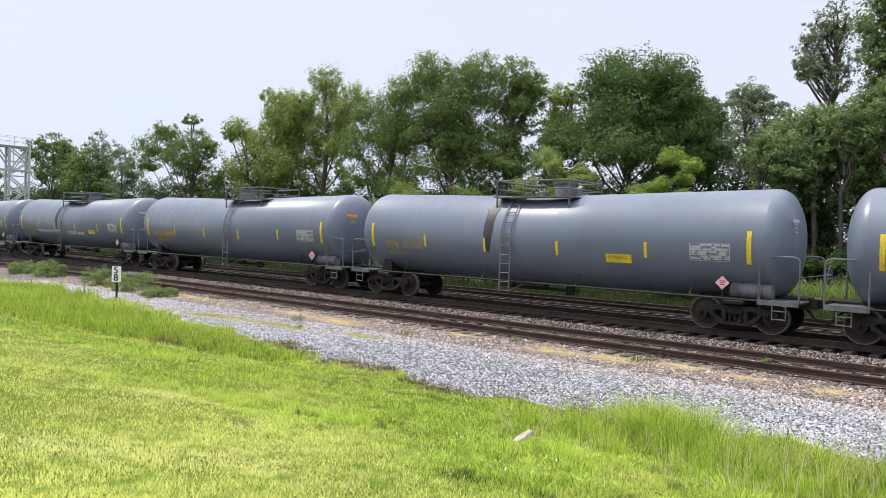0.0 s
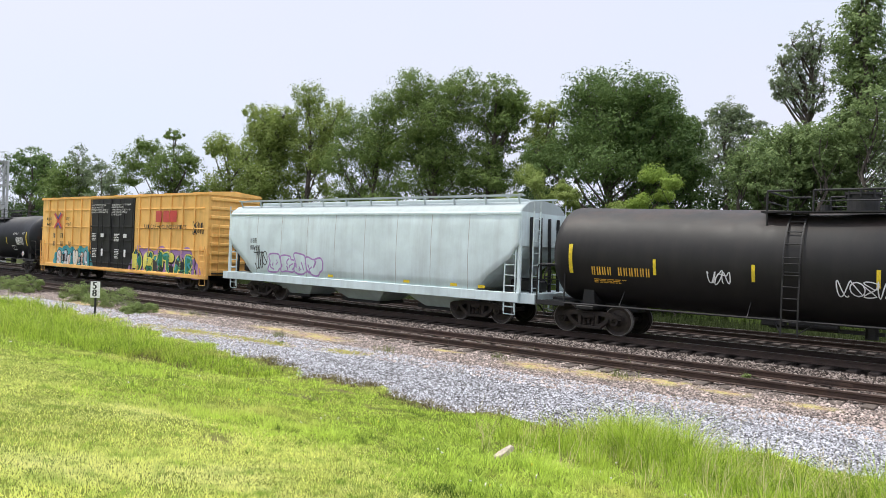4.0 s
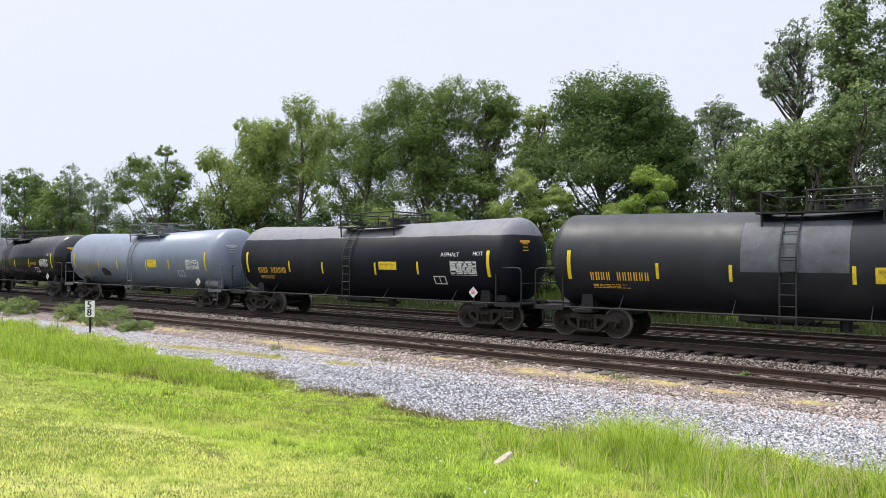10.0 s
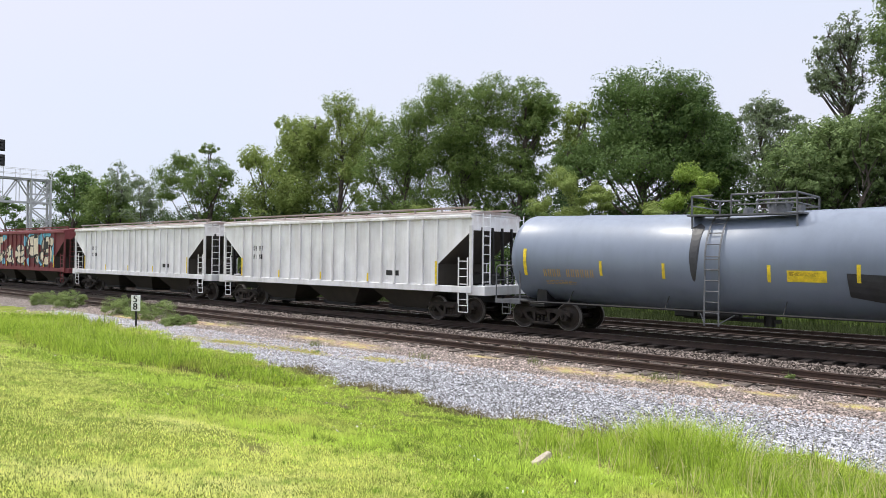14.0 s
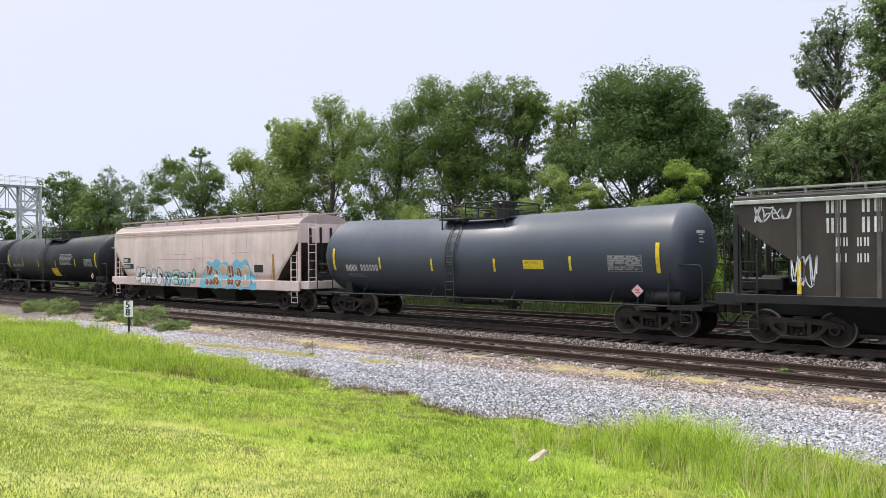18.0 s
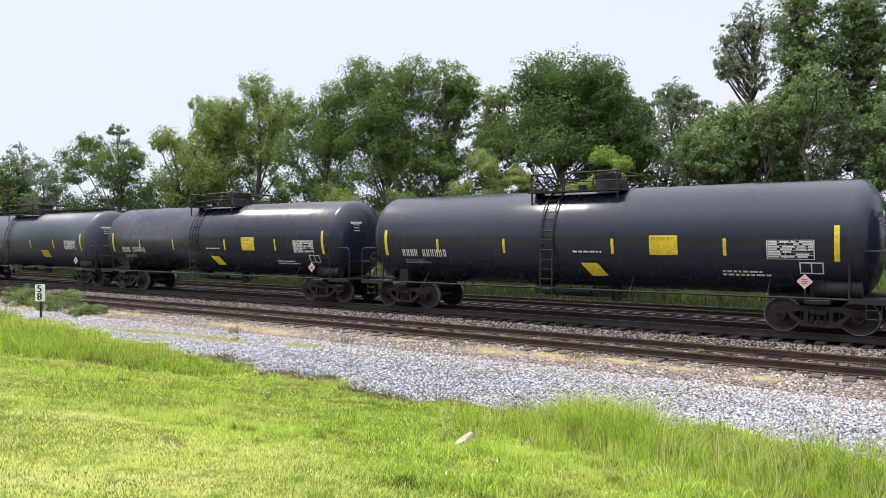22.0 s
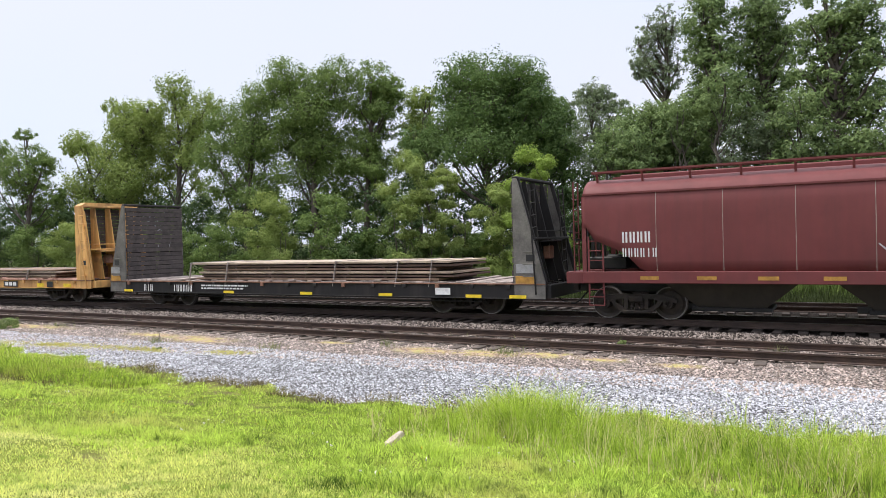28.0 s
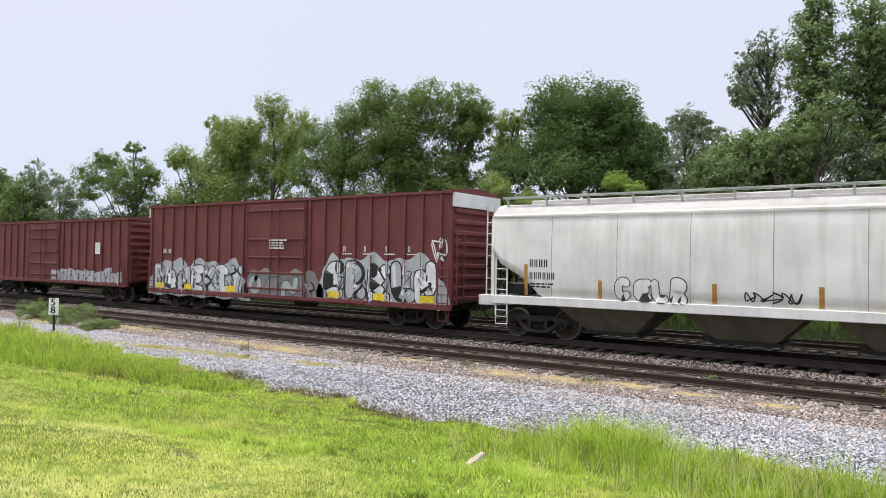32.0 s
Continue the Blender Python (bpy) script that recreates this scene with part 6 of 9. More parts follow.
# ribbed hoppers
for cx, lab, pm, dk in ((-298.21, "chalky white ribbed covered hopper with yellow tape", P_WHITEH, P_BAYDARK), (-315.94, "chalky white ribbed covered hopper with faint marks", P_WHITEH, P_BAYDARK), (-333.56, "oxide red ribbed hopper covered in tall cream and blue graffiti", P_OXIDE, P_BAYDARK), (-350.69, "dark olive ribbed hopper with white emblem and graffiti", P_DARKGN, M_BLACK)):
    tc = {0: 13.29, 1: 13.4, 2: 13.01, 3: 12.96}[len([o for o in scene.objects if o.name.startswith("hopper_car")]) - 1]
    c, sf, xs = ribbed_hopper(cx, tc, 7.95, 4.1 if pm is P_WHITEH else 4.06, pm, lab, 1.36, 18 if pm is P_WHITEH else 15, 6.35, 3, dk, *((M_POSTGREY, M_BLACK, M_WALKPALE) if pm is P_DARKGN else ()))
    for x in (xs[0], xs[4], xs[8], xs[12], xs[-1]):
        top = 2.25 if x in (xs[0], xs[-1]) else 1.72
        part("reflective_stripe", rect(bmesh.new(), x - 0.05, x + 0.05, 1.40, top, sf, 0.006), M_YELLOW, c)
    bm = bmesh.new()
    mm = M_BLKTXT if pm is P_WHITEH else M_WHITE
    bars(c, -5.45, 2.62, 0.22, "NN NO", sf, mm)
    bars(c, -5.45, 2.22, 0.22, "NI NN", sf, mm)
    rest("reporting_mark", bm, mm, c)
    if pm is P_WHITEH:
        bm = bmesh.new()
        rect(bm, 3.6, 3.95, 1.66, 1.86, sf, 0.005); rect(bm, 4.0, 4.3, 1.66, 1.86, sf, 0.005)
        part("stencil_box", bm, M_BLKTXT, c)
    if pm is P_OXIDE:
        for j, (px, pz, pw, ph) in enumerate(((-3.35, 3.55, 0.35, 0.20), (0.95, 3.25, 0.45, 0.38), (2.0, 3.66, 0.60, 0.18), (3.75, 3.35, 0.36, 0.42), (4.9, 3.62, 0.75, 0.17), (6.0, 2.6, 0.25, 0.75), (3.9, 1.9, 0.32, 0.40), (0.55, 2.0, 0.30, 0.42), (1.5, 1.75, 0.32, 0.28), (-1.95, 2.3, 0.28, 0.4), (-3.6, 1.75, 0.35, 0.25))):
            part("graffiti", fill(bmesh.new(), blob(px, pz, pw, ph, random.Random(900 + j), 24, 0.18, 0.8), sf, 0.0035 + 0.0003 * (j % 3)), S_SKY, c, "sky blue sprayed ground")
        for x0, x1, z0, z1, ch, wt, sd in ((-6.05, -3.1, 1.46, 3.74, "t", 0.155, 98), (-2.95, -1.25, 1.46, 3.12, "a", 0.20, 92), (-1.15, 0.85, 1.46, 3.16, "e", 0.18, 93), (0.95, 3.85, 1.44, 3.80, "q", 0.20, 95), (3.85, 6.15, 1.44, 3.80, "5", 0.22, 99)):
            brush_letters(c, sf, x0, x1, z0, z1, 1, sd, [S_CREAM], S_BLACK, S_BLACK, wt, ch, "tall cream graffiti letter with a black shadow", None, None, 1.12, (-0.13, -0.05))
        scribble(c, sf, 5.5, 6.2, 1.6, 2.7, 3, 94, S_SKY, 0.05)
    if pm is P_DARKGN:
        bars(c, -5.68, 3.46, 0.38, "NO NLI NO NO N", sf, M_WHITE)
        bars(c, -5.68, 2.96, 0.38, "NO NN NO NN", sf, M_WHITE)
        bm = bmesh.new()
        fill(bm, [(2.5, 3.2), (2.83, 3.82), (4.55, 3.82), (4.56, 3.2)], sf, 0.005)
        fill(bm, [(4.55, 2.86), (4.56, 3.82), (4.9, 3.78), (5.2, 3.56), (5.31, 3.3), (5.2, 3.02), (4.95, 2.86)], sf, 0.005)
        fill(bm, [(2.7, 1.62), (2.71, 2.9), (3.45, 2.3), (4.5, 2.3), (4.51, 1.62)], sf, 0.005)
        fill(bm, [(4.5, 1.62), (4.51, 2.62), (4.85, 2.5), (5.0, 2.2), (4.96, 1.85), (4.8, 1.62)], sf, 0.005)
        part("emblem", bm, S_CHALK, c, "large faded white rounded emblem")
        brush_letters(c, sf, -2.1, 2.7, 1.42, 2.35, 6, 95, [S_WHITE], S_FOG, None, 0.34, "SHLERA", "white graffiti letters in a grey haze", S_FOG, None, 1.25)
        scribble(c, sf, -2.1, 2.6, 1.45, 2.2, 11, 98, S_WHITE, 0.03)
        scribble(c, sf, -6.5, -5.9, 1.6, 2.4, 4, 99, S_WHITE, 0.03)
        scribble(c, sf, -7.4, -6.5, 3.3, 3.7, 4, 96, S_WHITE, 0.035)
        scribble(c, sf, 4.6, 5.6, 1.5, 2.0, 4, 97, S_WHITE, 0.05)

c = tank_car(-367.97, LONG_TANK, P_SLATE, M_BLACK, "slate black tank car with white marks", "OOON NNNNNN", M_WHITE, (-4.42, -1.69, 1.2, 4.2), (2.4, 3.2, 2.0, 2.3), True, M_GREYTXT, M_PINK, True, 40)

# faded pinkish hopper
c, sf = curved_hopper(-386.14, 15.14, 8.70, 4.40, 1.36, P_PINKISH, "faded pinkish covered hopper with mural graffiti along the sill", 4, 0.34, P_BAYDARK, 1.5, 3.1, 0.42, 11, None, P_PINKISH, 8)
for x0, x1, z0 in ((-3.6, 0.0, 2.36), (0.4, 2.0, 2.42), (3.6, 5.0, 2.66), (-2.0, -0.6, 2.62)):
    part("scratch", ribbon(bmesh.new(), dense([(x0, z0), ((x0 + x1) / 2, z0 + 0.03), (x1, z0 + 0.02)], 0.2), 0.018, sf, 0.004), M_SEAM, c)
for z in (3.72, 3.82):
    part("side_bead", box(bmesh.new(), -8.6, 8.6, -1.545, -1.50, z - 0.02, z + 0.02), P_PINKISH, c)
bm = bmesh.new()
part("mark_panel", rect(bmesh.new(), -7.5, -6.65, 2.2, 2.48, sf), M_BLKTXT, c, "black panel with plain bars")
part("patch_panel", rect(bmesh.new(), 5.4, 6.1, 1.75, 2.1, sf), M_BLKTXT, c, "small black painted patch")
pl = part("mark_panel", rect(bm, -7.5, -6.3, 1.85, 2.13, sf), M_BLKTXT, c, "black panel with plain bars")
bars(pl, -7.42, 2.25, 0.18, "OOOO", sf, M_WHITE, 0.007)
bars(pl, -7.42, 1.9, 0.18, "NNNNNN", sf, M_WHITE, 0.007)
brush_letters(c, sf, -6.05, -3.05, 0.98, 2.0, 5, 101, [S_WHITE], S_BLACK, None, 0.42, "CHAOS", "white rounded graffiti letters edged in black", None, None, 1.32)
brush_letters(c, sf, -2.9, 0.25, 0.98, 1.88, 4, 102, [S_SKY, S_MINT], S_BLACK, None, 0.46, "MEAN", "blue and mint graffiti letters", None, S_ICE, 1.3)
brush_letters(c, sf, 1.2, 5.1, 0.98, 2.12, 6, 103, [S_RUST, S_RUST, S_TANP], S_CREAM, None, 0.44, "KATHOR", "rust red graffiti letters edged in cream on sky blue", S_SKY, S_TANP, 1.3)
scribble(c, sf, 4.4, 5.2, 1.2, 1.9, 4, 104, S_BLUE, 0.05)
for x, z1 in ((-7.9, 2.2), (6.8, 2.6)):
    part("reflective_stripe", rect(bmesh.new(), x, x + 0.16, 1.4, z1, sf, 0.006, 3), M_AMBER, c)

# black tank cars, long kind
c = tank_car(-404.58, LONG_TANK, P_BLACK, M_BLACK, "matt black tank car with paragraphs of white stencil", "NOON NNNNN", M_GREYTXT, (-4.42, -1.69, 1.2, 4.2), (0.4, 1.35, 1.3, 1.85), True, M_GREYTXT, M_PINK, True, 41)
bm = bmesh.new()
lines(bm, 1.9, 2.75, 2.2, 0.045, 9, LONG_TANK.surf, random.Random(3))
part("small_print", bm, M_GREYTXT, c)["kind"] = "stuff"
c = tank_car(-421.7, LONG_TANK, P_BLACK, M_BLACK, "matt black tank car with orange marks", "NONN NNNNNN", None, L5, None, True, M_WHITE, M_PINK, True, 42)
for k, (cx, tag) in enumerate(((-439.09, (2.45, 3.25, 2.0, 2.55)), (-456.57, (2.45, 3.25, 2.0, 2.55)))):
    c = tank_car(cx, LEVEL_TANK, P_GLOSS, M_BLACK, "glossy black tank car with white marks and yellow signs", "NNON NNNNNN", M_WHITE, (-4.9, -2.3, 1.35, 4.5), tag, True, M_WHITE, M_PINK, True, 43 + k)
    part("warning_sign", fill(bmesh.new(), [(0.32, 1.74), (0.86, 1.74), (1.12, 1.36), (0.60, 1.34)], LONG_TANK.surf, 0.006), M_YELLOW, c, "tilted yellow sign")
    bm = bmesh.new()
    for a, b, d, e in ((0, 0.55, 0, 0.03), (0, 0.55, 0.27, 0.3), (0, 0.03, 0, 0.3), (0.52, 0.55, 0, 0.3), (0.26, 0.29, 0, 0.3)):
        rect(bm, 6.3 + a, 6.3 + b, 1.55 + d, 1.55 + e, LONG_TANK.surf, 0.005)
    lines(bm, 0.1, 2.1, 1.2, 0.05, 1, LONG_TANK.surf, random.Random(3))
    lines(bm, 4.4, 1.6, 1.3, 0.05, 2, LONG_TANK.surf, random.Random(4))
    part("small_print", bm, M_WHITE, c)["kind"] = "stuff"
c = tank_car(-473.98, LEVEL_TANK, P_SLATE, M_BLACK, "slate black tank car with a roof walkway and white tags", "OONN NNNN", M_WHITE, (-4.42, -1.69, 1.9, 4.4), (2.9, 3.7, 1.5, 1.9), True, M_WHITE, M_WHITE, True, 46)
bm = bmesh.new()
for x0, x1 in ((-7.4, -1.6), (1.4, 7.4)):
    box(bm, x0, x1, -0.45, 0.45, 4.10, 4.15)
    for i in range(6):
        x = x0 + 0.2 + (x1 - x0 - 0.4) * i / 5
        beam(bm, (x, 0, 3.98), (x, 0, 4.12), 0.06)
part("roof_walkway", bm, M_BLACK, c)
scribble(c, LONG_TANK.surf, -7.1, -5.4, 1.65, 2.05, 6, 111, S_WHITE, 0.035)
graffiti(c, LONG_TANK.surf, -3.6, -2.8, 1.6, 2.7, 1, 112, [P_SLATE], S_WHITE, 0.2, 0.05)
scribble(c, LONG_TANK.surf, -3.8, -2.6, 1.2, 1.9, 3, 113, S_WHITE, 0.05)

# maroon boxcar
ribs = [-6.7, -5.3, -3.9, -2.55, 2.1, 2.9, 4.3, 5.2, 6.5]
c, sf, rf = box_car(-491.26, 11.92, 7.40, 4.80, 0.70, P_MAROON, "glossy maroon boxcar with white block graffiti", ribs, (-1.72, 1.87), P_MAROON, 1, None, M_ENDWHITE)
graffiti(c, sf, 1.7, 6.5, 0.72, 1.5, 5, 120, [S_MAG], S_MAG, 0.2, 0.05, strokes=0)
brush_letters(c, sf, 1.5, 6.7, 0.74, 1.95, 5, 121, [S_WHITE], S_BLACK, S_WHITE, 0.40, "WEASY")
brush_letters(c, sf, -5.25, -3.0, 1.0, 1.85, 5, 122, [P_MAROON], S_SKY, None, 0.44, "ESROL", "pale blue outline graffiti letters", None, None, 1.24)
scribble(c, sf, -5.1, -3.1, 1.2, 1.7, 4, 123, S_TEAL, 0.018)
scribble(c, sf, -7.0, -6.7, 1.2, 1.7, 4, 124, S_BLACK, 0.03)
bm = bmesh.new()
for x0, x1, z0, z1 in ((-3.9, -3.64, 2.03, 2.045), (-3.9, -3.64, 2.26, 2.275), (-3.9, -3.885, 2.03, 2.275), (-3.655, -3.64, 2.03, 2.275), (-3.84, -3.70, 2.17, 2.20), (-3.80, -3.74, 2.09, 2.12), (-2.2, -1.8, 0.78, 0.83), (-2.38, -2.25, 1.13, 1.17)):
    rect(bm, x0, x1, z0, z1, sf, 0.008)
lines(bm, -6.4, 1.62, 0.5, 0.04, 2, sf, random.Random(15), 0.008)
lines(bm, -1.35, 2.42, 0.42, 0.05, 2, sf, random.Random(16), 0.012)
lines(bm, 0.75, 2.47, 0.6, 0.03, 1, sf, random.Random(17), 0.012)
for x0, x1, z0, z1 in ((-1.55, -1.22, 2.12, 2.18), (0.26, 0.42, 1.98, 2.05), (0.5, 0.66, 1.98, 2.05), (0.24, 0.44, 1.74, 1.90), (0.98, 1.12, 1.92, 2.06), (-0.6, -0.35, 1.42, 1.47), (0.8, 1.1, 1.42, 1.46)):
    rect(bm, x0, x1, z0, z1, sf, 0.012)
rest("stencil", bm, M_FADED, c, "small white stencils")
part("load_stripe", rect(bmesh.new(), -6.5, -5.7, 1.10, 1.20, sf, 0.008), M_WORNOR, c)
bm = bmesh.new()
bars(c, -6.45, 2.3, 0.2, "NIN", sf, M_WHITE, 0.006)
bars(c, -6.45, 1.9, 0.2, "NNN  NIN", sf, M_WHITE, 0.006)
lines(bm, -0.7, 4.1, 0.9, 0.06, 4, sf, random.Random(5), 0.07)
rest("reporting_mark", bm, M_WHITE, c)
for x in (-7.2, -4.1, -2.4, -0.3, 6.95):
    part("reflective_stripe", rect(bmesh.new(), x, x + 0.1, 1.1, 1.75, sf, 0.075), M_YELLOW, c)

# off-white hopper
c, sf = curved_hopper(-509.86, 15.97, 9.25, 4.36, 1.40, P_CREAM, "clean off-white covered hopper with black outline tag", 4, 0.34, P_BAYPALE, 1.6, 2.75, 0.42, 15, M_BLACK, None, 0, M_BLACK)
brush_letters(c, sf, -2.1, 3.5, 1.05, 2.12, 6, 131, [P_CREAM], S_BLACK, None, 0.46, "CAREST", "black outline graffiti letters", None, None, 1.22)
bm = bmesh.new()
bars(c, -7.55, 2.55, 0.25, "NNIO", sf, M_BLKTXT)
bars(c, -7.55, 2.2, 0.2, "INNNNN", sf, M_BLKTXT)
lines(bm, -7.5, 2.05, 1.1, 0.05, 3, sf, random.Random(6))
rest("reporting_mark", bm, M_BLKTXT, c)
for x, z1 in ((-8.0, 2.36), (-5.5, 1.88), (-2.8, 1.87), (-0.05, 1.85), (2.7, 1.85), (5.4, 1.85), (7.35, 2.5)):
    part("reflective_stripe", rect(bmesh.new(), x, x + 0.13, 1.45, z1, sf, 0.006, 3), M_AMBER, c)

# navy boxcar
ribs = [-7.3 + 0.78 * i for i in range(8)] + [1.4 + 0.86 * i for i in range(7)]
c, sf, rf = box_car(-527.91, 12.0, 7.5, 4.22, 1.02, P_NAVY, "weathered navy boxcar with yellow block letters and white graffiti", ribs, (-1.71, 1.22), mat("faded_steel_blue_door", (0.10, 0.125, 0.145), 0.6, 0, 0.25, 2, 30, 0.1, (0.06, 0.06, 0.06), 0.4), 1, None, None, None, 16)
brush_letters(c, sf, -1.35, 6.35, 0.90, 2.10, 7, 141, [S_ICE, S_WHITE], S_BLACK, S_WHITE, 0.44, "SEACAVE", "white and ice blue graffiti letters edged in black", None, None, 1.32)
brush_letters(c, sf, -6.2, -1.55, 0.90, 1.75, 6, 142, [S_SILVER, S_WHITE], S_BLACK, None, 0.38, "HNTAML", "silver graffiti letters in a pale haze", S_SILVER, None, 1.3)
scribble(c, sf, 6.2, 7.1, 2.2, 3.4, 4, 143, S_SILVER, 0.035)
bm = bmesh.new()
for x in (4.34, 5.18, 5.98):
    rect(bm, x, x + 0.60, 2.80, 2.89, sf, 0.07)
    rect(bm, x, x + 0.24, 2.98, 3.60, sf, 0.07, 3)
    rect(bm, x + 0.36, x + 0.60, 2.98, 3.60, sf, 0.07, 3)
bars(c, -6.42, 2.18, 0.26, "NN ON", sf, M_YELLOW, 0.07)
bars(c, -6.42, 1.74, 0.26, "INN NNI", sf, M_YELLOW, 0.07)
rest("company_lettering", bm, M_YELLOW, c, "yellow block letters as plain shapes")
for x in (-7.3, -3.9, -1.2, 1.2, 3.4, 6.6):
    part("reflective_stripe", rect(bmesh.new(), x, x + 0.45, 1.1, 1.28, sf, 0.075), M_YELLOW, c)

# mineral red hopper
c, sf = curved_hopper(-544.98, 13.52, 8.15, 4.10, 1.36, P_BROWNRED, "mineral red covered hopper with a white disc", 3, 0.34, P_BAYDARK, 1.6, 2.7, 0.30, 13, None, None, 8)
part("disc_emblem", fill(bmesh.new(), [(5.85 + 0.72 * math.cos(k * 0.2618), 2.62 + 0.72 * math.sin(k * 0.2618)) for k in range(24)], sf, 0.005), M_WHITE, c, "round white disc")
bars(c, -7.0, 2.2, 0.3, "OOOO", sf, M_WHITE)
bars(c, -7.0, 1.8, 0.24, "NNNNIN", sf, M_WHITE)
scribble(c, sf, -0.8, 0.7, 1.75, 2.1, 6, 151, S_WHITE, 0.03)
scribble(c, sf, 1.5, 3.4, 1.65, 1.95, 6, 152, S_WHITE, 0.03)
for k in range(10):
    x = -6.5 + 1.5 * k
    part("reflective_stripe", rect(bmesh.new(), x, x + 0.5, 1.16, 1.26, sf, 0.006), M_AMBER, c)

# bulkhead flats and their loads
c, sf = bulkhead_flat(-564.25, 13.83, 9.95, P_FLATBK, M_PLANK, "black bulkhead flat car with weathered plank bulkheads", 1.03, 4.22, M_GUSSET, 0.14, None, 0.47, 0.0, 0.0, 3)
bm = bmesh.new()
bars(c, -7.75, 0.62, 0.27, "NIO", sf, M_WHITE, 0.075)
bars(c, -6.0, 0.62, 0.27, "INNNNN", sf, M_WHITE, 0.075)
rect(bm, 6.2, 6.75, 0.66, 0.88, sf, 0.075)
lines(bm, -4.4, 0.9, 3.2, 0.06, 2, sf, random.Random(8), 0.075)
rest("reporting_mark", bm, M_WHITE, c)
for x in (-9.0, -3.2, 0.6, 4.0, 7.3, 8.8):
    part("reflective_stripe", rect(bmesh.new(), x, x + 0.55, 0.58, 0.68, sf, 0.078), M_YELLOW, c)
for x in (-9.9, 9.0):
    part("reflector", box(bmesh.new(), x, x + 0.62, -1.545, -1.532, 1.02, 1.26, 0.004), M_AMBER, c, "faded amber reflector on the gusset")
    part("notice_patch", box(bmesh.new(), x + 0.02, x + 0.58, -1.540, -1.532, 1.34, 1.62, 0.004), M_GREYTXT, c, "worn pale notice patch")
LOADS = [plate_stack(-564.25, -5.4, 6.9, 1.05, 1.74, 6, [M_PLATE, M_PLATE2, M_PLATE3], M_STRAP, "rusty steel plates strapped on the black flat car", 5, (-5.2, -3.2, 2.0, 4.6, 5.9))]
c, sf = bulkhead_flat(-585.63, 14.44, 10.1, P_FLATYE, M_PLANK, "ochre bulkhead flat car with rust-streaked bulkheads", 1.05, 4.30, None, 0.40, M_DECKRUST, 0.38, 0.55, 0.14, 4)
bm = bmesh.new()
rect(bm, -6.2, -4.1, 0.70, 0.98, sf, 0.072)
pl = part("mark_panel", bm, M_BLKTXT, c, "black panel with plain bars")
bars(pl, -6.1, 0.75, 0.19, "IINN NNNNNN", sf, M_WHITE, 0.076)
bm = bmesh.new()
for x in (3.62, 3.95, 4.28):
    rect(bm, x, x + 0.26, 0.76, 0.92, sf, 0.076)
part("emblem", bm, M_WHITE, c, "white block emblem")
part("emblem_panel", rect(bmesh.new(), 3.5, 4.66, 0.71, 0.97, sf, 0.072), M_BLKTXT, c, "black panel behind the emblem")
part("data_plate", rect(bmesh.new(), 6.95, 7.4, 0.70, 0.97, sf, 0.072), M_BLKTXT, c, "black data plate")
bm = bmesh.new()
lines(bm, -3.6, 0.93, 2.2, 0.035, 3, sf, random.Random(9), 0.074)
rest("small_print", bm, M_BLKTXT, c)
for x in (-8.0, -3.2, 0.8, 6.2, 8.2):
    part("reflective_stripe", rect(bmesh.new(), x, x + 0.55, 0.72, 0.88, sf, 0.078), M_YELLOW, c)
LOADS.append(plate_stack(-585.63, -5.0, 8.0, 1.07, 1.50, 5, [M_PLATE, M_PLATE3, M_PLATE2, M_PLATE3], M_STRAP, "rusty steel plates on the ochre flat car", 6, (-4.0, 1.4, 5.2)))

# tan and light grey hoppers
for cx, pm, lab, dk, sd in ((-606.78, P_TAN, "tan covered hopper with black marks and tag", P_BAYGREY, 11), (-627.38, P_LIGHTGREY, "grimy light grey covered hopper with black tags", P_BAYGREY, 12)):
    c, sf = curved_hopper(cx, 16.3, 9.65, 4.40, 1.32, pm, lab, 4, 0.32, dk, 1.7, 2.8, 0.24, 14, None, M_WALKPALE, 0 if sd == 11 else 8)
    bm = bmesh.new()
    bars(c, -8.22, 2.28, 0.24, "IINO" if sd == 11 else "NNOO", sf, M_BLKTXT)
    bars(c, -8.22, 1.90, 0.22, "NNNNNN", sf, M_BLKTXT)
    lines(bm, -8.2, 1.78, 0.9, 0.05, 2, sf, random.Random(6))
    rect(bm, 0.3, 0.75, 2.2, 2.5, sf) if sd == 11 else None
    rect(bm, 6.1, 6.55, 1.62, 1.92, sf)
    rest("reporting_mark", bm, M_BLKTXT, c)
    for x, z1 in ((-8.4, 2.36), (-5.9, 1.92), (-2.6, 1.92), (0.0, 1.92), (2.7, 1.92), (5.3, 1.92), (7.7, 2.45)):
        part("reflective_stripe", rect(bmesh.new(), x, x + 0.12, 1.38, z1, sf, 0.006, 3), M_AMBER, c)
    if sd == 11:
        scribble(c, sf, 2.6, 4.4, 1.65, 2.15, 7, 161, S_BLACK, 0.05)
        scribble(c, sf, 1.9, 2.5, 2.25, 2.6, 2, 162, S_BLACK, 0.07)
    else:
        brush_letters(c, sf, -5.4, -3.2, 1.30, 2.08, 4, 163, [pm], S_BLACK, None, 0.46, "CELR", "black outline graffiti letters", None, None, 1.25)
        scribble(c, sf, -1.75, -0.4, 1.46, 1.74, 6, 164, S_BLACK, 0.035)
        scribble(c, sf, 3.2, 4.6, 1.5, 1.75, 6, 165, S_BLACK, 0.035)
        scribble(c, sf, 2.2, 4.6, 2.3, 2.45, 6, 166, S_BLACK, 0.045)

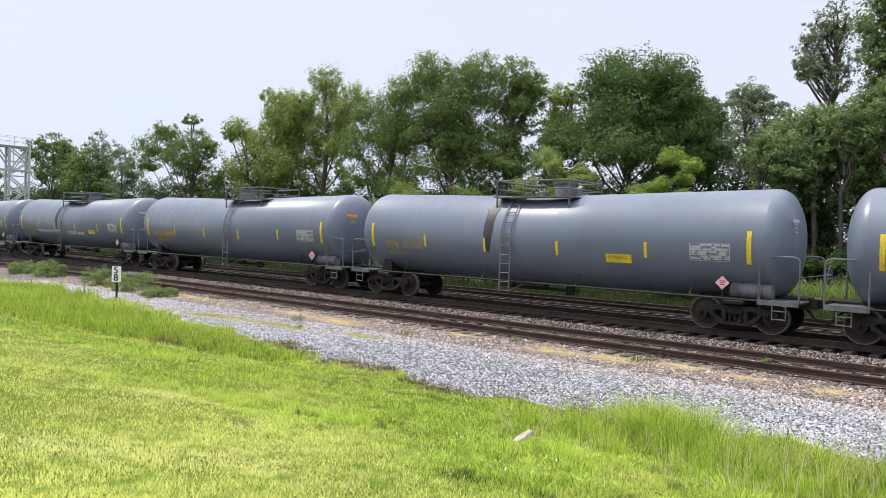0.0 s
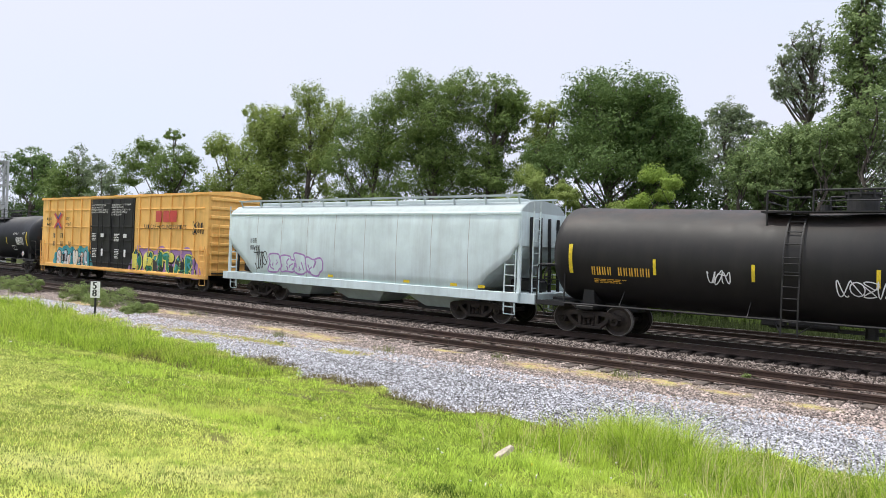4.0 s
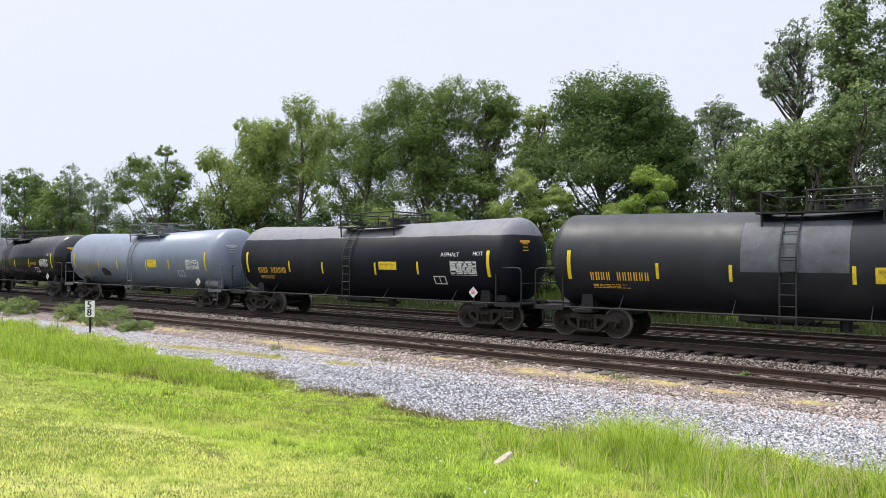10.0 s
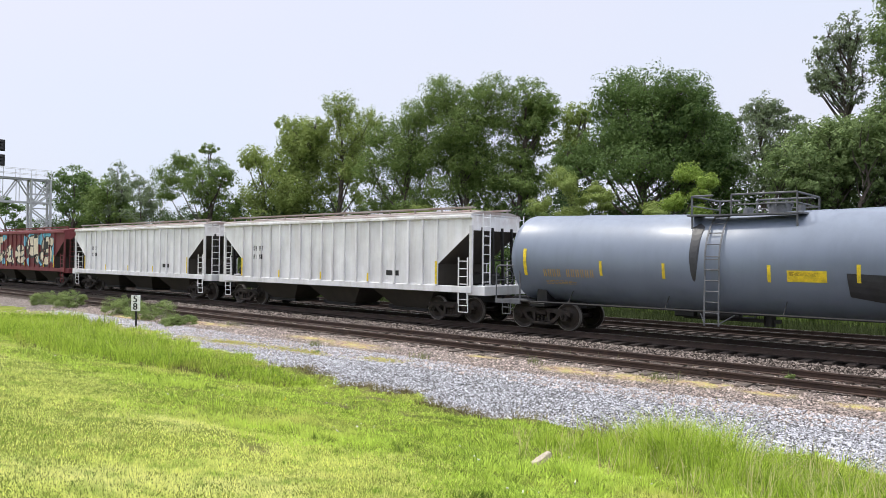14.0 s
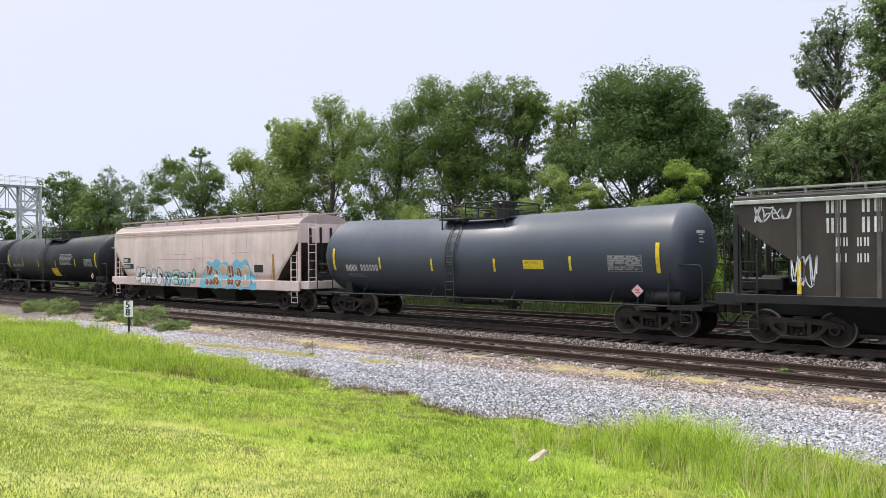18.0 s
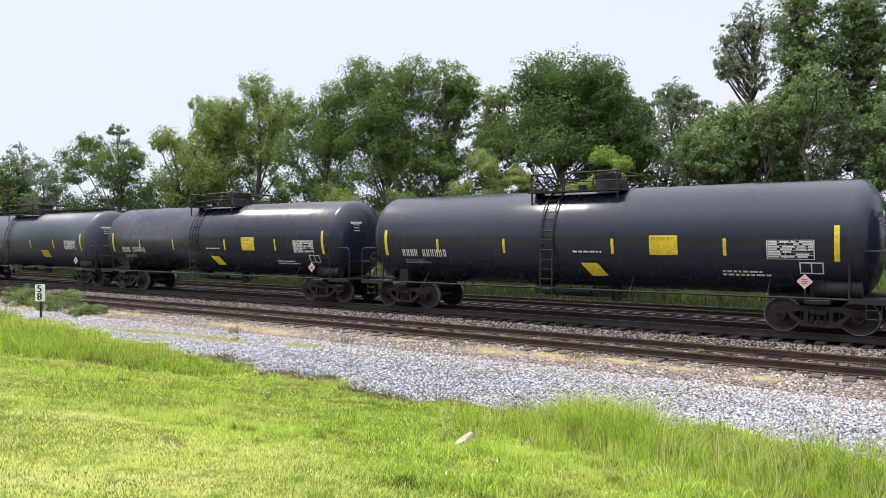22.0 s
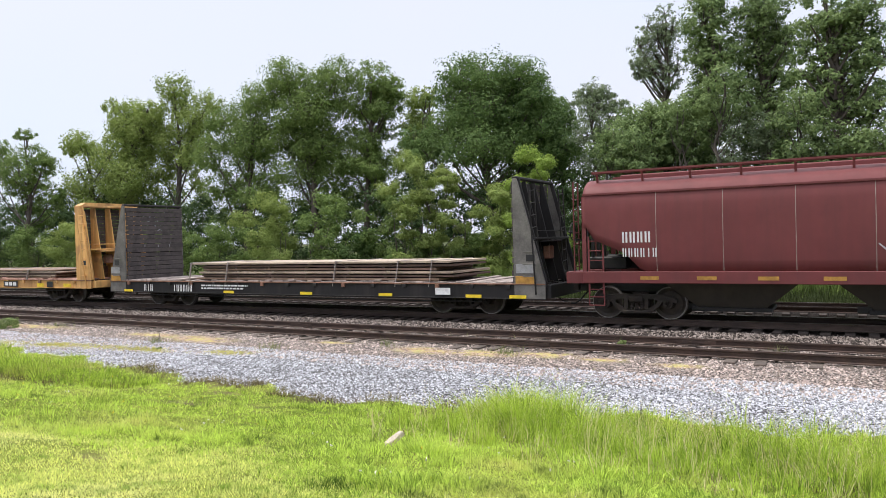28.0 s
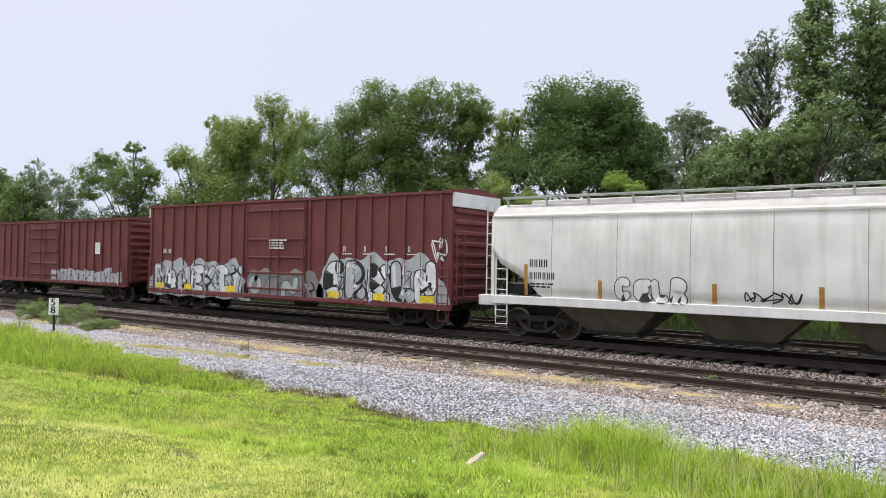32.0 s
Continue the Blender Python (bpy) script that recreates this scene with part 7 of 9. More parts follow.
# red-brown boxcars at the tail
ribs = [-8.75 + 0.85 * i for i in range(9)] + [2.1 + 0.8 * i for i in range(9)]
c, sf, rf = box_car(-647.6, 13.82, 8.95, 4.86, 0.72, P_BOXRED, "red-brown boxcar with a band of silver graffiti", ribs, (-1.64, 1.9), P_BOXRED, 1, None, M_ENDWHITE)
brush_letters(c, sf, -8.5, -1.9, 0.66, 2.15, 7, 171, [S_SILVER, S_WHITE], S_BLACK, None, 0.36, "RANEKTY", "silver graffiti letters edged in black", S_SILVER, S_WHITE, 1.25)
brush_letters(c, sf, -1.6, 2.6, 0.80, 1.75, 4, 172, [S_SILVER, S_FOG], S_BLACK, None, 0.34, "OENA", "faint silver graffiti letters over the door", S_FOG, None, 1.2)
brush_letters(c, sf, 2.9, 8.45, 0.78, 2.45, 5, 173, [S_WHITE, S_SILVER], S_BLACK, None, 0.38, "ERKIN".replace("I", "L"), "white and silver graffiti letters edged in black", S_SILVER, S_WHITE, 1.25)
scribble(c, sf, 8.1, 8.75, 2.4, 3.2, 3, 174, S_WHITE, 0.05)
scribble(c, sf, -8.4, -2.0, 0.85, 2.0, 13, 175, S_WHITE, 0.045)
scribble(c, sf, -8.2, -2.2, 0.85, 1.7, 12, 176, S_BLACK, 0.035)
scribble(c, sf, -1.5, 2.5, 0.9, 1.6, 9, 177, S_FOG, 0.04)
scribble(c, sf, 3.0, 8.4, 0.95, 2.3, 11, 178, S_WHITE, 0.05)
scribble(c, sf, 3.2, 8.2, 0.95, 2.0, 10, 179, S_BLACK, 0.035)
bm = bmesh.new()
for k in range(4):
    x = 3.9 + 1.05 * k
    bars(c, x, 2.72, 0.22, "N" if k % 2 else "O", sf, M_WHITE, 0.01)
    rect(bm, x, x + 0.5, 2.62, 2.66, sf, 0.07)
lines(bm, -0.2, 3.2, 1.2, 0.06, 4, sf, random.Random(5), 0.07)
bars(c, -7.8, 2.6, 0.2, "NN NO", sf, M_WHITE, 0.01)
rest("company_lettering", bm, M_WHITE, c, "white block letters as plain shapes")
for x in (-8.2, -6.0, -3.0, 3.2, 5.5, 7.7):
    part("reflective_stripe", rect(bmesh.new(), x, x + 0.6, 0.95, 1.2, sf, 0.075), M_YELLOW, c)
ribs = [-7.2 + 0.85 * i for i in range(8)] + [1.6 + 0.8 * i for i in range(8)]
c, sf, rf = box_car(-666.4, 12.0, 7.9, 4.34, 0.86, P_BOXRED, "faded red-brown boxcar with a small white shield", ribs, (-2.2, 1.2), P_BOXRED, 1)
bm = rect(bmesh.new(), 5.0, 5.6, 2.5, 3.1, sf, 0.07)
part("shield_emblem", bm, M_WHITE, c, "small white shield")
graffiti(c, sf, 0.5, 7.4, 0.95, 1.7, 8, 181, [S_SILVER], P_BOXRED, 0.3, 0.05, jag=True)


# ---- the ground ----
G_Y = [-3000, -40, -5, 0, 2, 4, 6, 7.5, 9, 10.2, 11.5, 13, 15.3, 18.4, 19.35, 20.2, 23.3, 24.1, 24.9, 28.0, 29.5, 32, 60, 3000]
G_Z = [1.0, 1.0, 0.90, 0.84, 0.76, 0.56, 0.22, -0.08, -0.32, -0.42, -0.40, -0.36, -0.262, -0.262, -0.34, -0.265, -0.265, -0.33, -0.265, -0.265, -0.37, -0.75, -0.75, -0.75]
E_X = [-400, -60, -28.5, -23.5, -20.5, -18, -15.5, -12.5, -9, -6.2, -5.4, -3.5, -2.1, 200]
E_Y = [14.0, 14.0, 13.1, 12.8, 12.0, 11.8, 11.35, 11.0, 10.5, 10.45, 10.45, 10.9, 11.2, 11.5]


def wob(x, y, f):
    return np.sin(x * f + 1.3 * np.sin(y * f * 0.7)) * np.cos(y * f * 1.1 + 0.9 * np.sin(x * f * 0.6))


def land(x, y):
    x, y = np.asarray(x, float), np.asarray(y, float)
    z = np.interp(y, G_Y, G_Z)
    soft = np.clip((14.5 - y) / 4, 0, 1) * np.clip((y + 30) / 20, 0, 1)
    z = z + soft * (0.035 * wob(x, y, 0.9) + 0.018 * wob(x + 7, y, 2.7)) + 0.008 * wob(x, y + 3, 5.1)
    z = z + np.exp(-((y - 8.6) / 1.5) ** 2) * (0.040 * wob(x + 2, y, 3.1) + 0.022 * wob(x, y + 5, 6.3))
    far = np.clip((y - 30) / 4, 0, 1)
    return z + far * 0.10 * wob(x, y, 0.4)


def grass_edge(x):
    return np.interp(x, E_X, E_Y) + 0.22 * np.sin(x * 1.7) + 0.12 * np.sin(x * 4.3 + 1)


def ground_material():
    m, n, l, b = nodes_of("ground_surface")
    tc = n.new("ShaderNodeTexCoord")
    v = tc.outputs["Object"]

    def attr(name):
        a = n.new("ShaderNodeAttribute")
        a.attribute_name = name
        return a.outputs["Fac"]
    n1, n2, n3 = noise_node(n, l, v, 0.45, 5.0), noise_node(n, l, v, 3.0, 6.0, 0.7), noise_node(n, l, v, 14.0, 5.0, 0.75)
    grass = mixc(n, l, ramp(n, l, n1, 0.35, 0.65), (0.13, 0.17, 0.025), (0.27, 0.29, 0.06))
    grass = mixc(n, l, math_node(n, l, "MULTIPLY", ramp(n, l, n2, 0.55, 0.75), 0.5), grass, (0.30, 0.27, 0.10))
    grass = mixc(n, l, math_node(n, l, "MULTIPLY", ramp(n, l, n3, 0.42, 0.60), 0.7), grass, (0.06, 0.09, 0.014))
    grass = mixc(n, l, attr("beyond"), grass, mixc(n, l, n2, (0.035, 0.050, 0.018), (0.085, 0.095, 0.04)))
    vor = n.new("ShaderNodeTexVoronoi")
    vor.inputs["Scale"].default_value = 26.0
    l.new(v, vor.inputs["Vector"])
    bw = n.new("ShaderNodeRGBToBW")
    l.new(vor.outputs["Color"], bw.inputs[0])
    stone = mixc(n, l, bw.outputs[0], (0.045, 0.045, 0.05), (0.40, 0.40, 0.42))
    warm = mixc(n, l, bw.outputs[0], (0.11, 0.088, 0.078), (0.56, 0.48, 0.44))
    gravel = mixc(n, l, attr("warm"), stone, warm)
    # oily ballast tone, made blacker to carry the shade under the train
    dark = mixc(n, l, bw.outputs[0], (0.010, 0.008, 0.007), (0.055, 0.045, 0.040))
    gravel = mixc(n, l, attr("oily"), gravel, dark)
    moss = mixc(n, l, ramp(n, l, n2, 0.42, 0.58), (0.64, 0.40, 0.23), (0.50, 0.45, 0.15))
    mo = math_node(n, l, "MULTIPLY", math_node(n, l, "MULTIPLY", ramp(n, l, attr("moss"), 0.1, 0.8), ramp(n, l, n2, 0.34, 0.54)), ramp(n, l, n3, 0.30, 0.60))
    gap = math_node(n, l, "MULTIPLY", ramp(n, l, vor.outputs["Distance"], 0.40, 0.62), 0.88)
    gravel = mixc(n, l, gap, gravel, (0.022, 0.02, 0.019))
    gravel = mixc(n, l, mo, gravel, moss)
    edge = math_node(n, l, "ADD", attr("stony"), math_node(n, l, "MULTIPLY", math_node(n, l, "SUBTRACT", n2, 0.5), 0.45))
    c = mixc(n, l, ramp(n, l, edge, 0.42, 0.58), grass, gravel)
    so = math_node(n, l, "MULTIPLY", attr("soil"), ramp(n, l, n2, 0.36, 0.52))
    c = mixc(n, l, math_node(n, l, "MULTIPLY", attr("olive"), ramp(n, l, n2, 0.30, 0.48)), c, mixc(n, l, n3, (0.24, 0.22, 0.10), (0.50, 0.44, 0.26)))
    c = mixc(n, l, so, c, mixc(n, l, n3, (0.045, 0.032, 0.022), (0.17, 0.12, 0.085)))
    l.new(c, b.inputs["Base Color"])
    b.inputs["Roughness"].default_value = 0.95
    b.inputs["Specular IOR Level"].default_value = 0.08
    h = mixc(n, l, attr("stony"), n3, math_node(n, l, "SUBTRACT", 1.0, vor.outputs["Distance"]))
    bump(n, l, b, h, 0.8, 0.05)
    return m


MOSS = [(-16.5, 14.85, 1.3, 0.40), (-7.4, 15.2, 0.85, 0.36), (-8.8, 15.05, 0.8, 0.26), (-6.0, 15.45, 0.7, 0.35), (-9.2, 15.15, 0.7, 0.36), (-18.6, 15.0, 1.2, 0.3), (-16.0, 14.6, 0.8, 0.2), (-4.6, 15.3, 0.5, 0.25), (-25.5, 15.2, 2.4, 0.35), (-12.0, 15.4, 0.6, 0.2), (-3.0, 15.1, 0.5, 0.2), (-30.5, 14.6, 2.0, 0.5)]


def olive_at(x, y):
    """A low strip of olive moss and grass in the stones."""
    return np.clip(0.50 + 0.7 * wob(x, y, 1.9), 0, 0.85) * np.exp(-((y - (12.97 + 0.085 * (x + 19) + 0.14 * np.sin(x * 1.3) + 0.07 * np.sin(x * 3.7))) / (0.26 + 0.10 * np.sin(x * 0.9))) ** 2) * np.clip((-12.6 - x) / 1.5, 0, 1) * np.clip((x + 27) / 4, 0, 1)


def soil_at(x, y):
    """Bare brown soil: a broken strip where the grass meets the stones, and a few worn patches."""
    ed = grass_edge(x)
    soil = np.exp(-((y - ed + 0.02) / 0.38) ** 2) * np.clip((-3.6 - x) / 1.2, 0, 1) * np.clip((x + 17) / 4, 0, 1) * np.clip(0.75 + 0.6 * np.sin(x * 2.1) + 0.4 * np.sin(x * 5.3 + 1), 0, 1)
    for sx, sy, sr in ((-13.4, 9.1, 0.6), (-12.6, 9.4, 0.5), (-6.1, 4.2, 0.25), (-15.0, 10.0, 0.7), (-10.2, 9.9, 0.5), (-15.5, 4.9, 0.3), (-8.8, 8.9, 0.6), (-9.9, 8.6, 0.5)):
        soil = np.maximum(soil, np.exp(-((x - sx) / sr) ** 2 - ((y - sy) / (sr * 0.45)) ** 2))
    return soil


def make_ground():
    gx = np.concatenate([[-3000, -1200, -500, -250, -150, -110], np.arange(-90, 8.01, 0.28), [12, 20, 40, 100, 300, 800, 3000]])
    gy = np.concatenate([[-3000, -800, -200, -60, -20, -8], np.arange(-4, 30.5, 0.2), np.arange(32, 70, 2.5), [90, 150, 300, 800, 3000]])
    X, Y = np.meshgrid(gx, gy, indexing="ij")
    Z = land(X, Y)
    nx, ny = X.shape
    idx = np.arange(nx * ny).reshape(nx, ny)
    faces = np.stack([idx[:-1, :-1], idx[1:, :-1], idx[1:, 1:], idx[:-1, 1:]], -1).reshape(-1, 4)
    me = raw_mesh("ground", np.stack([X, Y, Z], -1).reshape(-1, 3), faces, ground_material())
    x, y = X.ravel(), Y.ravel()
    ed = grass_edge(x)
    stony = np.clip((y - ed) / 0.5 + 0.5, 0, 1) * np.clip((30.2 - y) / 0.9 + 0.5, 0, 1)
    strip = olive_at(x, y)
    olive = strip
    warm = np.maximum(np.clip((y - 13.1) / 1.2, 0, 1), 0.75 * np.clip((-13 - x) / 8, 0, 1)) * np.clip((19.5 - y), 0, 1)
    # oil from the main line outwards; its tone also holds the train's shade
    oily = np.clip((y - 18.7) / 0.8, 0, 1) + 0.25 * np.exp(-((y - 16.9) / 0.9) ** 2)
    moss = np.zeros_like(x)
    for mx, my, sx, sy in MOSS:
        moss = np.maximum(moss, np.exp(-((x - mx) / sx) ** 2 - ((y - my) / sy) ** 2))
    soil = soil_at(x, y)
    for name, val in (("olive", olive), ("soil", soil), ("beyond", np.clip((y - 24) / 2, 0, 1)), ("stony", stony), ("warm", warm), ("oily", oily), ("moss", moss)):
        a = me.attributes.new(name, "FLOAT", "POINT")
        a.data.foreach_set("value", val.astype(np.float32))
    me.polygons.foreach_set("use_smooth", np.ones(len(me.polygons), dtype=bool))
    return tagged(new("ground", me), "mown lawn falling to a grey gravel verge and railway ballast", "ground", "", "structure")


make_ground()


# ---- tracks ----
def rail_profile(bm, y, z_top, h, x0, x1, head_m=1):
    prof = [(-0.07, z_top - h), (-0.07, z_top - h + 0.018), (-0.012, z_top - h + 0.035), (-0.012, z_top - 0.045), (-0.036, z_top - 0.035), (-0.034, z_top), (0.034, z_top), (0.036, z_top - 0.035), (0.012, z_top - 0.045), (0.012, z_top - h + 0.035), (0.07, z_top - h + 0.018), (0.07, z_top - h)]
    a = [bm.verts.new((x0, y + u, w)) for u, w in prof]
    b = [bm.verts.new((x1, y + u, w)) for u, w in prof]
    for i in range(len(prof)):
        j = (i + 1) % len(prof)
        f = bm.faces.new((a[i], a[j], b[j], b[i]))
        if i == 5:
            f.material_index = head_m
    bm.faces.new(a[::-1])
    bm.faces.new(b)
    bmesh.ops.recalc_face_normals(bm, faces=bm.faces[:])
    return bm


def tie_mesh(name, material):
    bm = box(bmesh.new(), -0.115, 0.115, -1.3, 1.3, -0.16, 0.0, 0.012)
    return mesh_of(name, bm, material)


def track(name, label, yc, z_top, h, tie_m, mats, x0, x1, seed, buried=0.0):
    tr = thing(name, label, "railway track")
    tr["kind"] = "structure"
    for s in (-1, 1):
        put("rail", mesh_of("rail", rail_profile(bmesh.new(), yc + s * 0.7525, z_top, h, -790, 780), mats), tr)
    me, rng = tie_mesh("tie", tie_m), random.Random(seed)
    pl = mesh_of("tie_plate", box(bmesh.new(), -0.09, 0.09, -0.17, 0.17, 0.0, 0.012), mats[0])
    x = x0
    while x < x1:
        tie = put("tie", me, tr, pose(x + rng.uniform(-0.03, 0.03), yc + rng.uniform(-0.05, 0.05), z_top - h - 0.008 - rng.uniform(0, buried), 0, rng.uniform(-0.6, 0.6), rng.uniform(-1.5, 1.5)))
        x += 0.53
    # joint bars
    for s in (-1, 1):
        x = x0 + (2.0 if s < 0 else 5.5)
        while x < x1:
            bm = bmesh.new()
            for t in (-1, 1):
                box(bm, x - 0.45, x + 0.45, yc + s * 0.7525 + t * 0.014, yc + s * 0.7525 + t * 0.045, z_top - h + 0.04, z_top - 0.05)
                for k in (-0.3, -0.1, 0.1, 0.3):
                    rod(bm, (x + k, yc + s * 0.7525 + t * 0.045, z_top - h * 0.5), (x + k, yc + s * 0.7525 + t * 0.07, z_top - h * 0.5), 0.016, 6)
            if name == "siding_track":
                part("joint_bar", bm, mats[0], tr)
            else:
                bm.free()
            x += 11.9
    return tr


track("siding_track", "rusty disused siding with half-buried ties", 16.9, -0.05, 0.165, M_TIE, [M_RAILRUST, M_RAILRUST], -80, 5.5, 1, 0.032)
track("main_track", "busy main line with dark ties under the train", TRACK_Y, 0.0, 0.18, M_TIEDARK, [M_RAILDARK, M_RAILTOP], -80, 5.5, 2, 0.01)
track("far_track", "second main line beyond the train", 26.4, 0.0, 0.18, M_TIEDARK, [M_RAILDARK, M_RAILTOP], -95, 6, 3, 0.01)


# ---- loose stone ----
def stone_mat(name, a, b2, lo=0.0, hi=1.0):
    m, n, l, b = nodes_of(name)
    g = n.new("ShaderNodeNewGeometry")
    tc = n.new("ShaderNodeTexCoord")
    c = mixc(n, l, ramp(n, l, g.outputs["Random Per Island"], lo, hi), a, b2)
    c = mixc(n, l, math_node(n, l, "MULTIPLY", noise_node(n, l, tc.outputs["Object"], 30.0, 3.0), 0.35), c, a)
    l.new(c, b.inputs["Base Color"])
    b.inputs["Roughness"].default_value = 0.9
    b.inputs["Specular IOR Level"].default_value = 0.2
    return m


def stones(name, label, n, xr, yf, size, material, seed, keep=None, power=1.0):
    """Angular stones strewn over a stretch; joined, since nobody could count them."""
    r = np.random.RandomState(seed)
    x = xr[1] - (xr[1] - xr[0]) * r.rand(n) ** power
    u = r.rand(n)
    lo, hi = yf(x)
    y = lo + (hi - lo) * u
    if keep is not None:
        k = keep(x, y, r)
        x, y = x[k], y[k]
    n = len(x)
    s = size[0] + (size[1] - size[0]) * r.rand(n) ** 2
    base = np.array([[1, 0, -0.3], [-1, 0, -0.3], [0, 1, -0.3], [0, -1, -0.3], [0, 0, 1]], float)
    v = base[None] * (s[:, None, None] * (0.5 + 0.95 * r.rand(n, 5, 1))) + 0.30 * s[:, None, None] * r.randn(n, 5, 3)
    a = r.rand(n) * 6.283
    c, sn = np.cos(a), np.sin(a)
    vx, vy = v[..., 0] * c[:, None] - v[..., 1] * sn[:, None], v[..., 0] * sn[:, None] + v[..., 1] * c[:, None]
    v = np.stack([vx, vy, v[..., 2] * 0.75], -1)
    v += np.stack([x, y, land(x, y) + s * 0.22], -1)[:, None, :]
    f = np.array([[0, 2, 4], [2, 1, 4], [1, 3, 4], [3, 0, 4]])
    faces = (f[None] + (np.arange(n) * 5)[:, None, None]).reshape(-1, 3)
    return tagged(new(name, raw_mesh(name, v.reshape(-1, 3), faces, material)), label, "gravel", "", "stuff")


M_GRAVEL = stone_mat("grey_crushed_stone", (0.19, 0.195, 0.21), (0.66, 0.67, 0.73), 0.05, 1.0)
M_GRAVELW = stone_mat("rusty_brown_stone", (0.15, 0.115, 0.10), (0.68, 0.56, 0.51), 0.1, 1.1)
M_GRAVELD = stone_mat("dark_oily_ballast", (0.050, 0.040, 0.036), (0.44, 0.375, 0.345), 0.15, 1.1)


def strip_keep(x, y, r):
    ruts = 0.55 * np.exp(-((y - 12.35 - 0.12 * np.sin(x * 0.7)) / 0.16) ** 2) + 0.6 * np.exp(-((y - 11.35 - 0.1 * np.sin(x * 0.9)) / 0.14) ** 2) + 0.3 * np.exp(-((y - 13.1) / 0.2) ** 2)
    return r.rand(len(x)) > np.maximum(np.maximum(1.2 * olive_at(x, y), 0.55 * np.clip((-13 - x) / 8, 0, 1)), ruts * np.clip(0.6 + 0.6 * wob(x, y, 1.3), 0, 1))


def moss_keep(x, y, r):
    m = np.zeros_like(x)
    for mx, my, sx, sy in MOSS:
        m = np.maximum(m, np.exp(-((x - mx) / sx) ** 2 - ((y - my) / sy) ** 2))
    return r.rand(len(x)) > 1.5 * m


stones("gravel", "pale grey crushed stone verge", 80000, (-36, 3), lambda x: (grass_edge(x) - 0.1, 14.2 + 0 * x), (0.011, 0.027), M_GRAVEL, 11, strip_keep, 1.5)
stones("gravel", "rust-stained stone beside the siding", 26000, (-38, 4), lambda x: (13.2 - 1.1 * np.clip((-13 - x) / 8, 0, 1), 18.7 + 0 * x), (0.016, 0.040), M_GRAVELW, 12, moss_keep, 1.4)
stones("ballast", "dark oily ballast of the main line", 24000, (-40, 4), lambda x: (18.6 + 0 * x, 20.6 + 0 * x), (0.02, 0.045), M_GRAVELD, 13, None, 1.3)
# oily stones, coloured near black for the shade under the train
M_GRAVELU = stone_mat("shade_black_oily_ballast", (0.010, 0.008, 0.007), (0.06, 0.05, 0.045), 0.3, 1.3)
stones("ballast", "oily ballast under the train, blackened for its shade", 6500, (-40, 4), lambda x: (20.6 + 0 * x, 29.3 + 0 * x), (0.02, 0.045), M_GRAVELU, 14, None, 1.0)


# ---- grass ----
def blades(name, label, xy, height, width, lean, material, seed, bend=False):
    """Grass blades rooted at the given places; joined, since nobody could count them."""
    r = np.random.RandomState(seed)
    x, y = xy
    n = len(x)
    z = land(x, y) - 0.01
    h = height * (0.55 + 0.75 * r.rand(n))
    a, d = r.rand(n) * 6.283, r.rand(n) * 6.283
    wx, wy = np.cos(a) * width / 2, np.sin(a) * width / 2
    lx, ly = np.cos(d) * lean * h * r.rand(n), np.sin(d) * lean * h * r.rand(n)
    root = np.stack([x, y, z], -1)
    off = np.stack([wx, wy, 0 * wx], -1)
    if not bend:
        tip = root + np.stack([lx, ly, h], -1)
        v = np.stack([root - off, root + off, tip], 1)
        faces = np.arange(n * 3).reshape(n, 3)
        me = raw_mesh(name, v.reshape(-1, 3), faces, material)
    else:
        mid = root + np.stack([lx * 0.3, ly * 0.3, h * 0.6], -1)
        tip = root + np.stack([lx * 1.1, ly * 1.1, h * (1 - 0.2 * r.rand(n))], -1)
        v = np.stack([root - off, root + off, mid + off * 0.7, mid - off * 0.7, tip], 1)
        f = np.array([[0, 1, 2], [0, 2, 3], [3, 2, 4]])
        faces = (f[None] + (np.arange(n) * 5)[:, None, None]).reshape(-1, 3)
        me = raw_mesh(name, v.reshape(-1, 3), faces, material)
    return tagged(new(name, me), label, "grass", "", "stuff")


M_LAWN = leaf_mat("lawn_grass", (0.11, 0.19, 0.016), (0.98, 1.0, 0.33), (0.97, 0.92, 0.44), 0.35, (0.16, 0.30, 0.025), 4.2)
M_ROUGH = leaf_mat("rough_green_grass", (0.06, 0.15, 0.012), (0.70, 0.86, 0.16), (0.68, 0.64, 0.22), 0.38, (0.026, 0.062, 0.008), 2.6)
M_TALL = leaf_mat("tall_seeding_grass", (0.06, 0.15, 0.010), (0.58, 0.73, 0.11), (0.50, 0.46, 0.14), 0.36, (0.045, 0.10, 0.010), 4.0)
M_STRIP = leaf_mat("yellowish_verge_grass", (0.26, 0.28, 0.06), (0.62, 0.58, 0.18), None, 0.3)
M_STRAW = leaf_mat("dry_grass_stalk", (0.46, 0.38, 0.18), (0.78, 0.70, 0.40), None, 0.35)
M_THATCH = leaf_mat("dead_brown_thatch", (0.045, 0.042, 0.020), (0.25, 0.21, 0.10), None, 0.15)
M_FOOT = leaf_mat("light_green_tall_weed", (0.12, 0.19, 0.04), (0.36, 0.46, 0.15), None, 0.3)
# meadow leaves darkened in colour for the shaded strip past the tracks
M_MEADOW = leaf_mat("shade_dark_meadow_weed", (0.022, 0.032, 0.011), (0.070, 0.092, 0.032), None, 0.15)
M_WEED = leaf_mat("grey_green_weed", (0.10, 0.14, 0.05), (0.26, 0.27, 0.12))


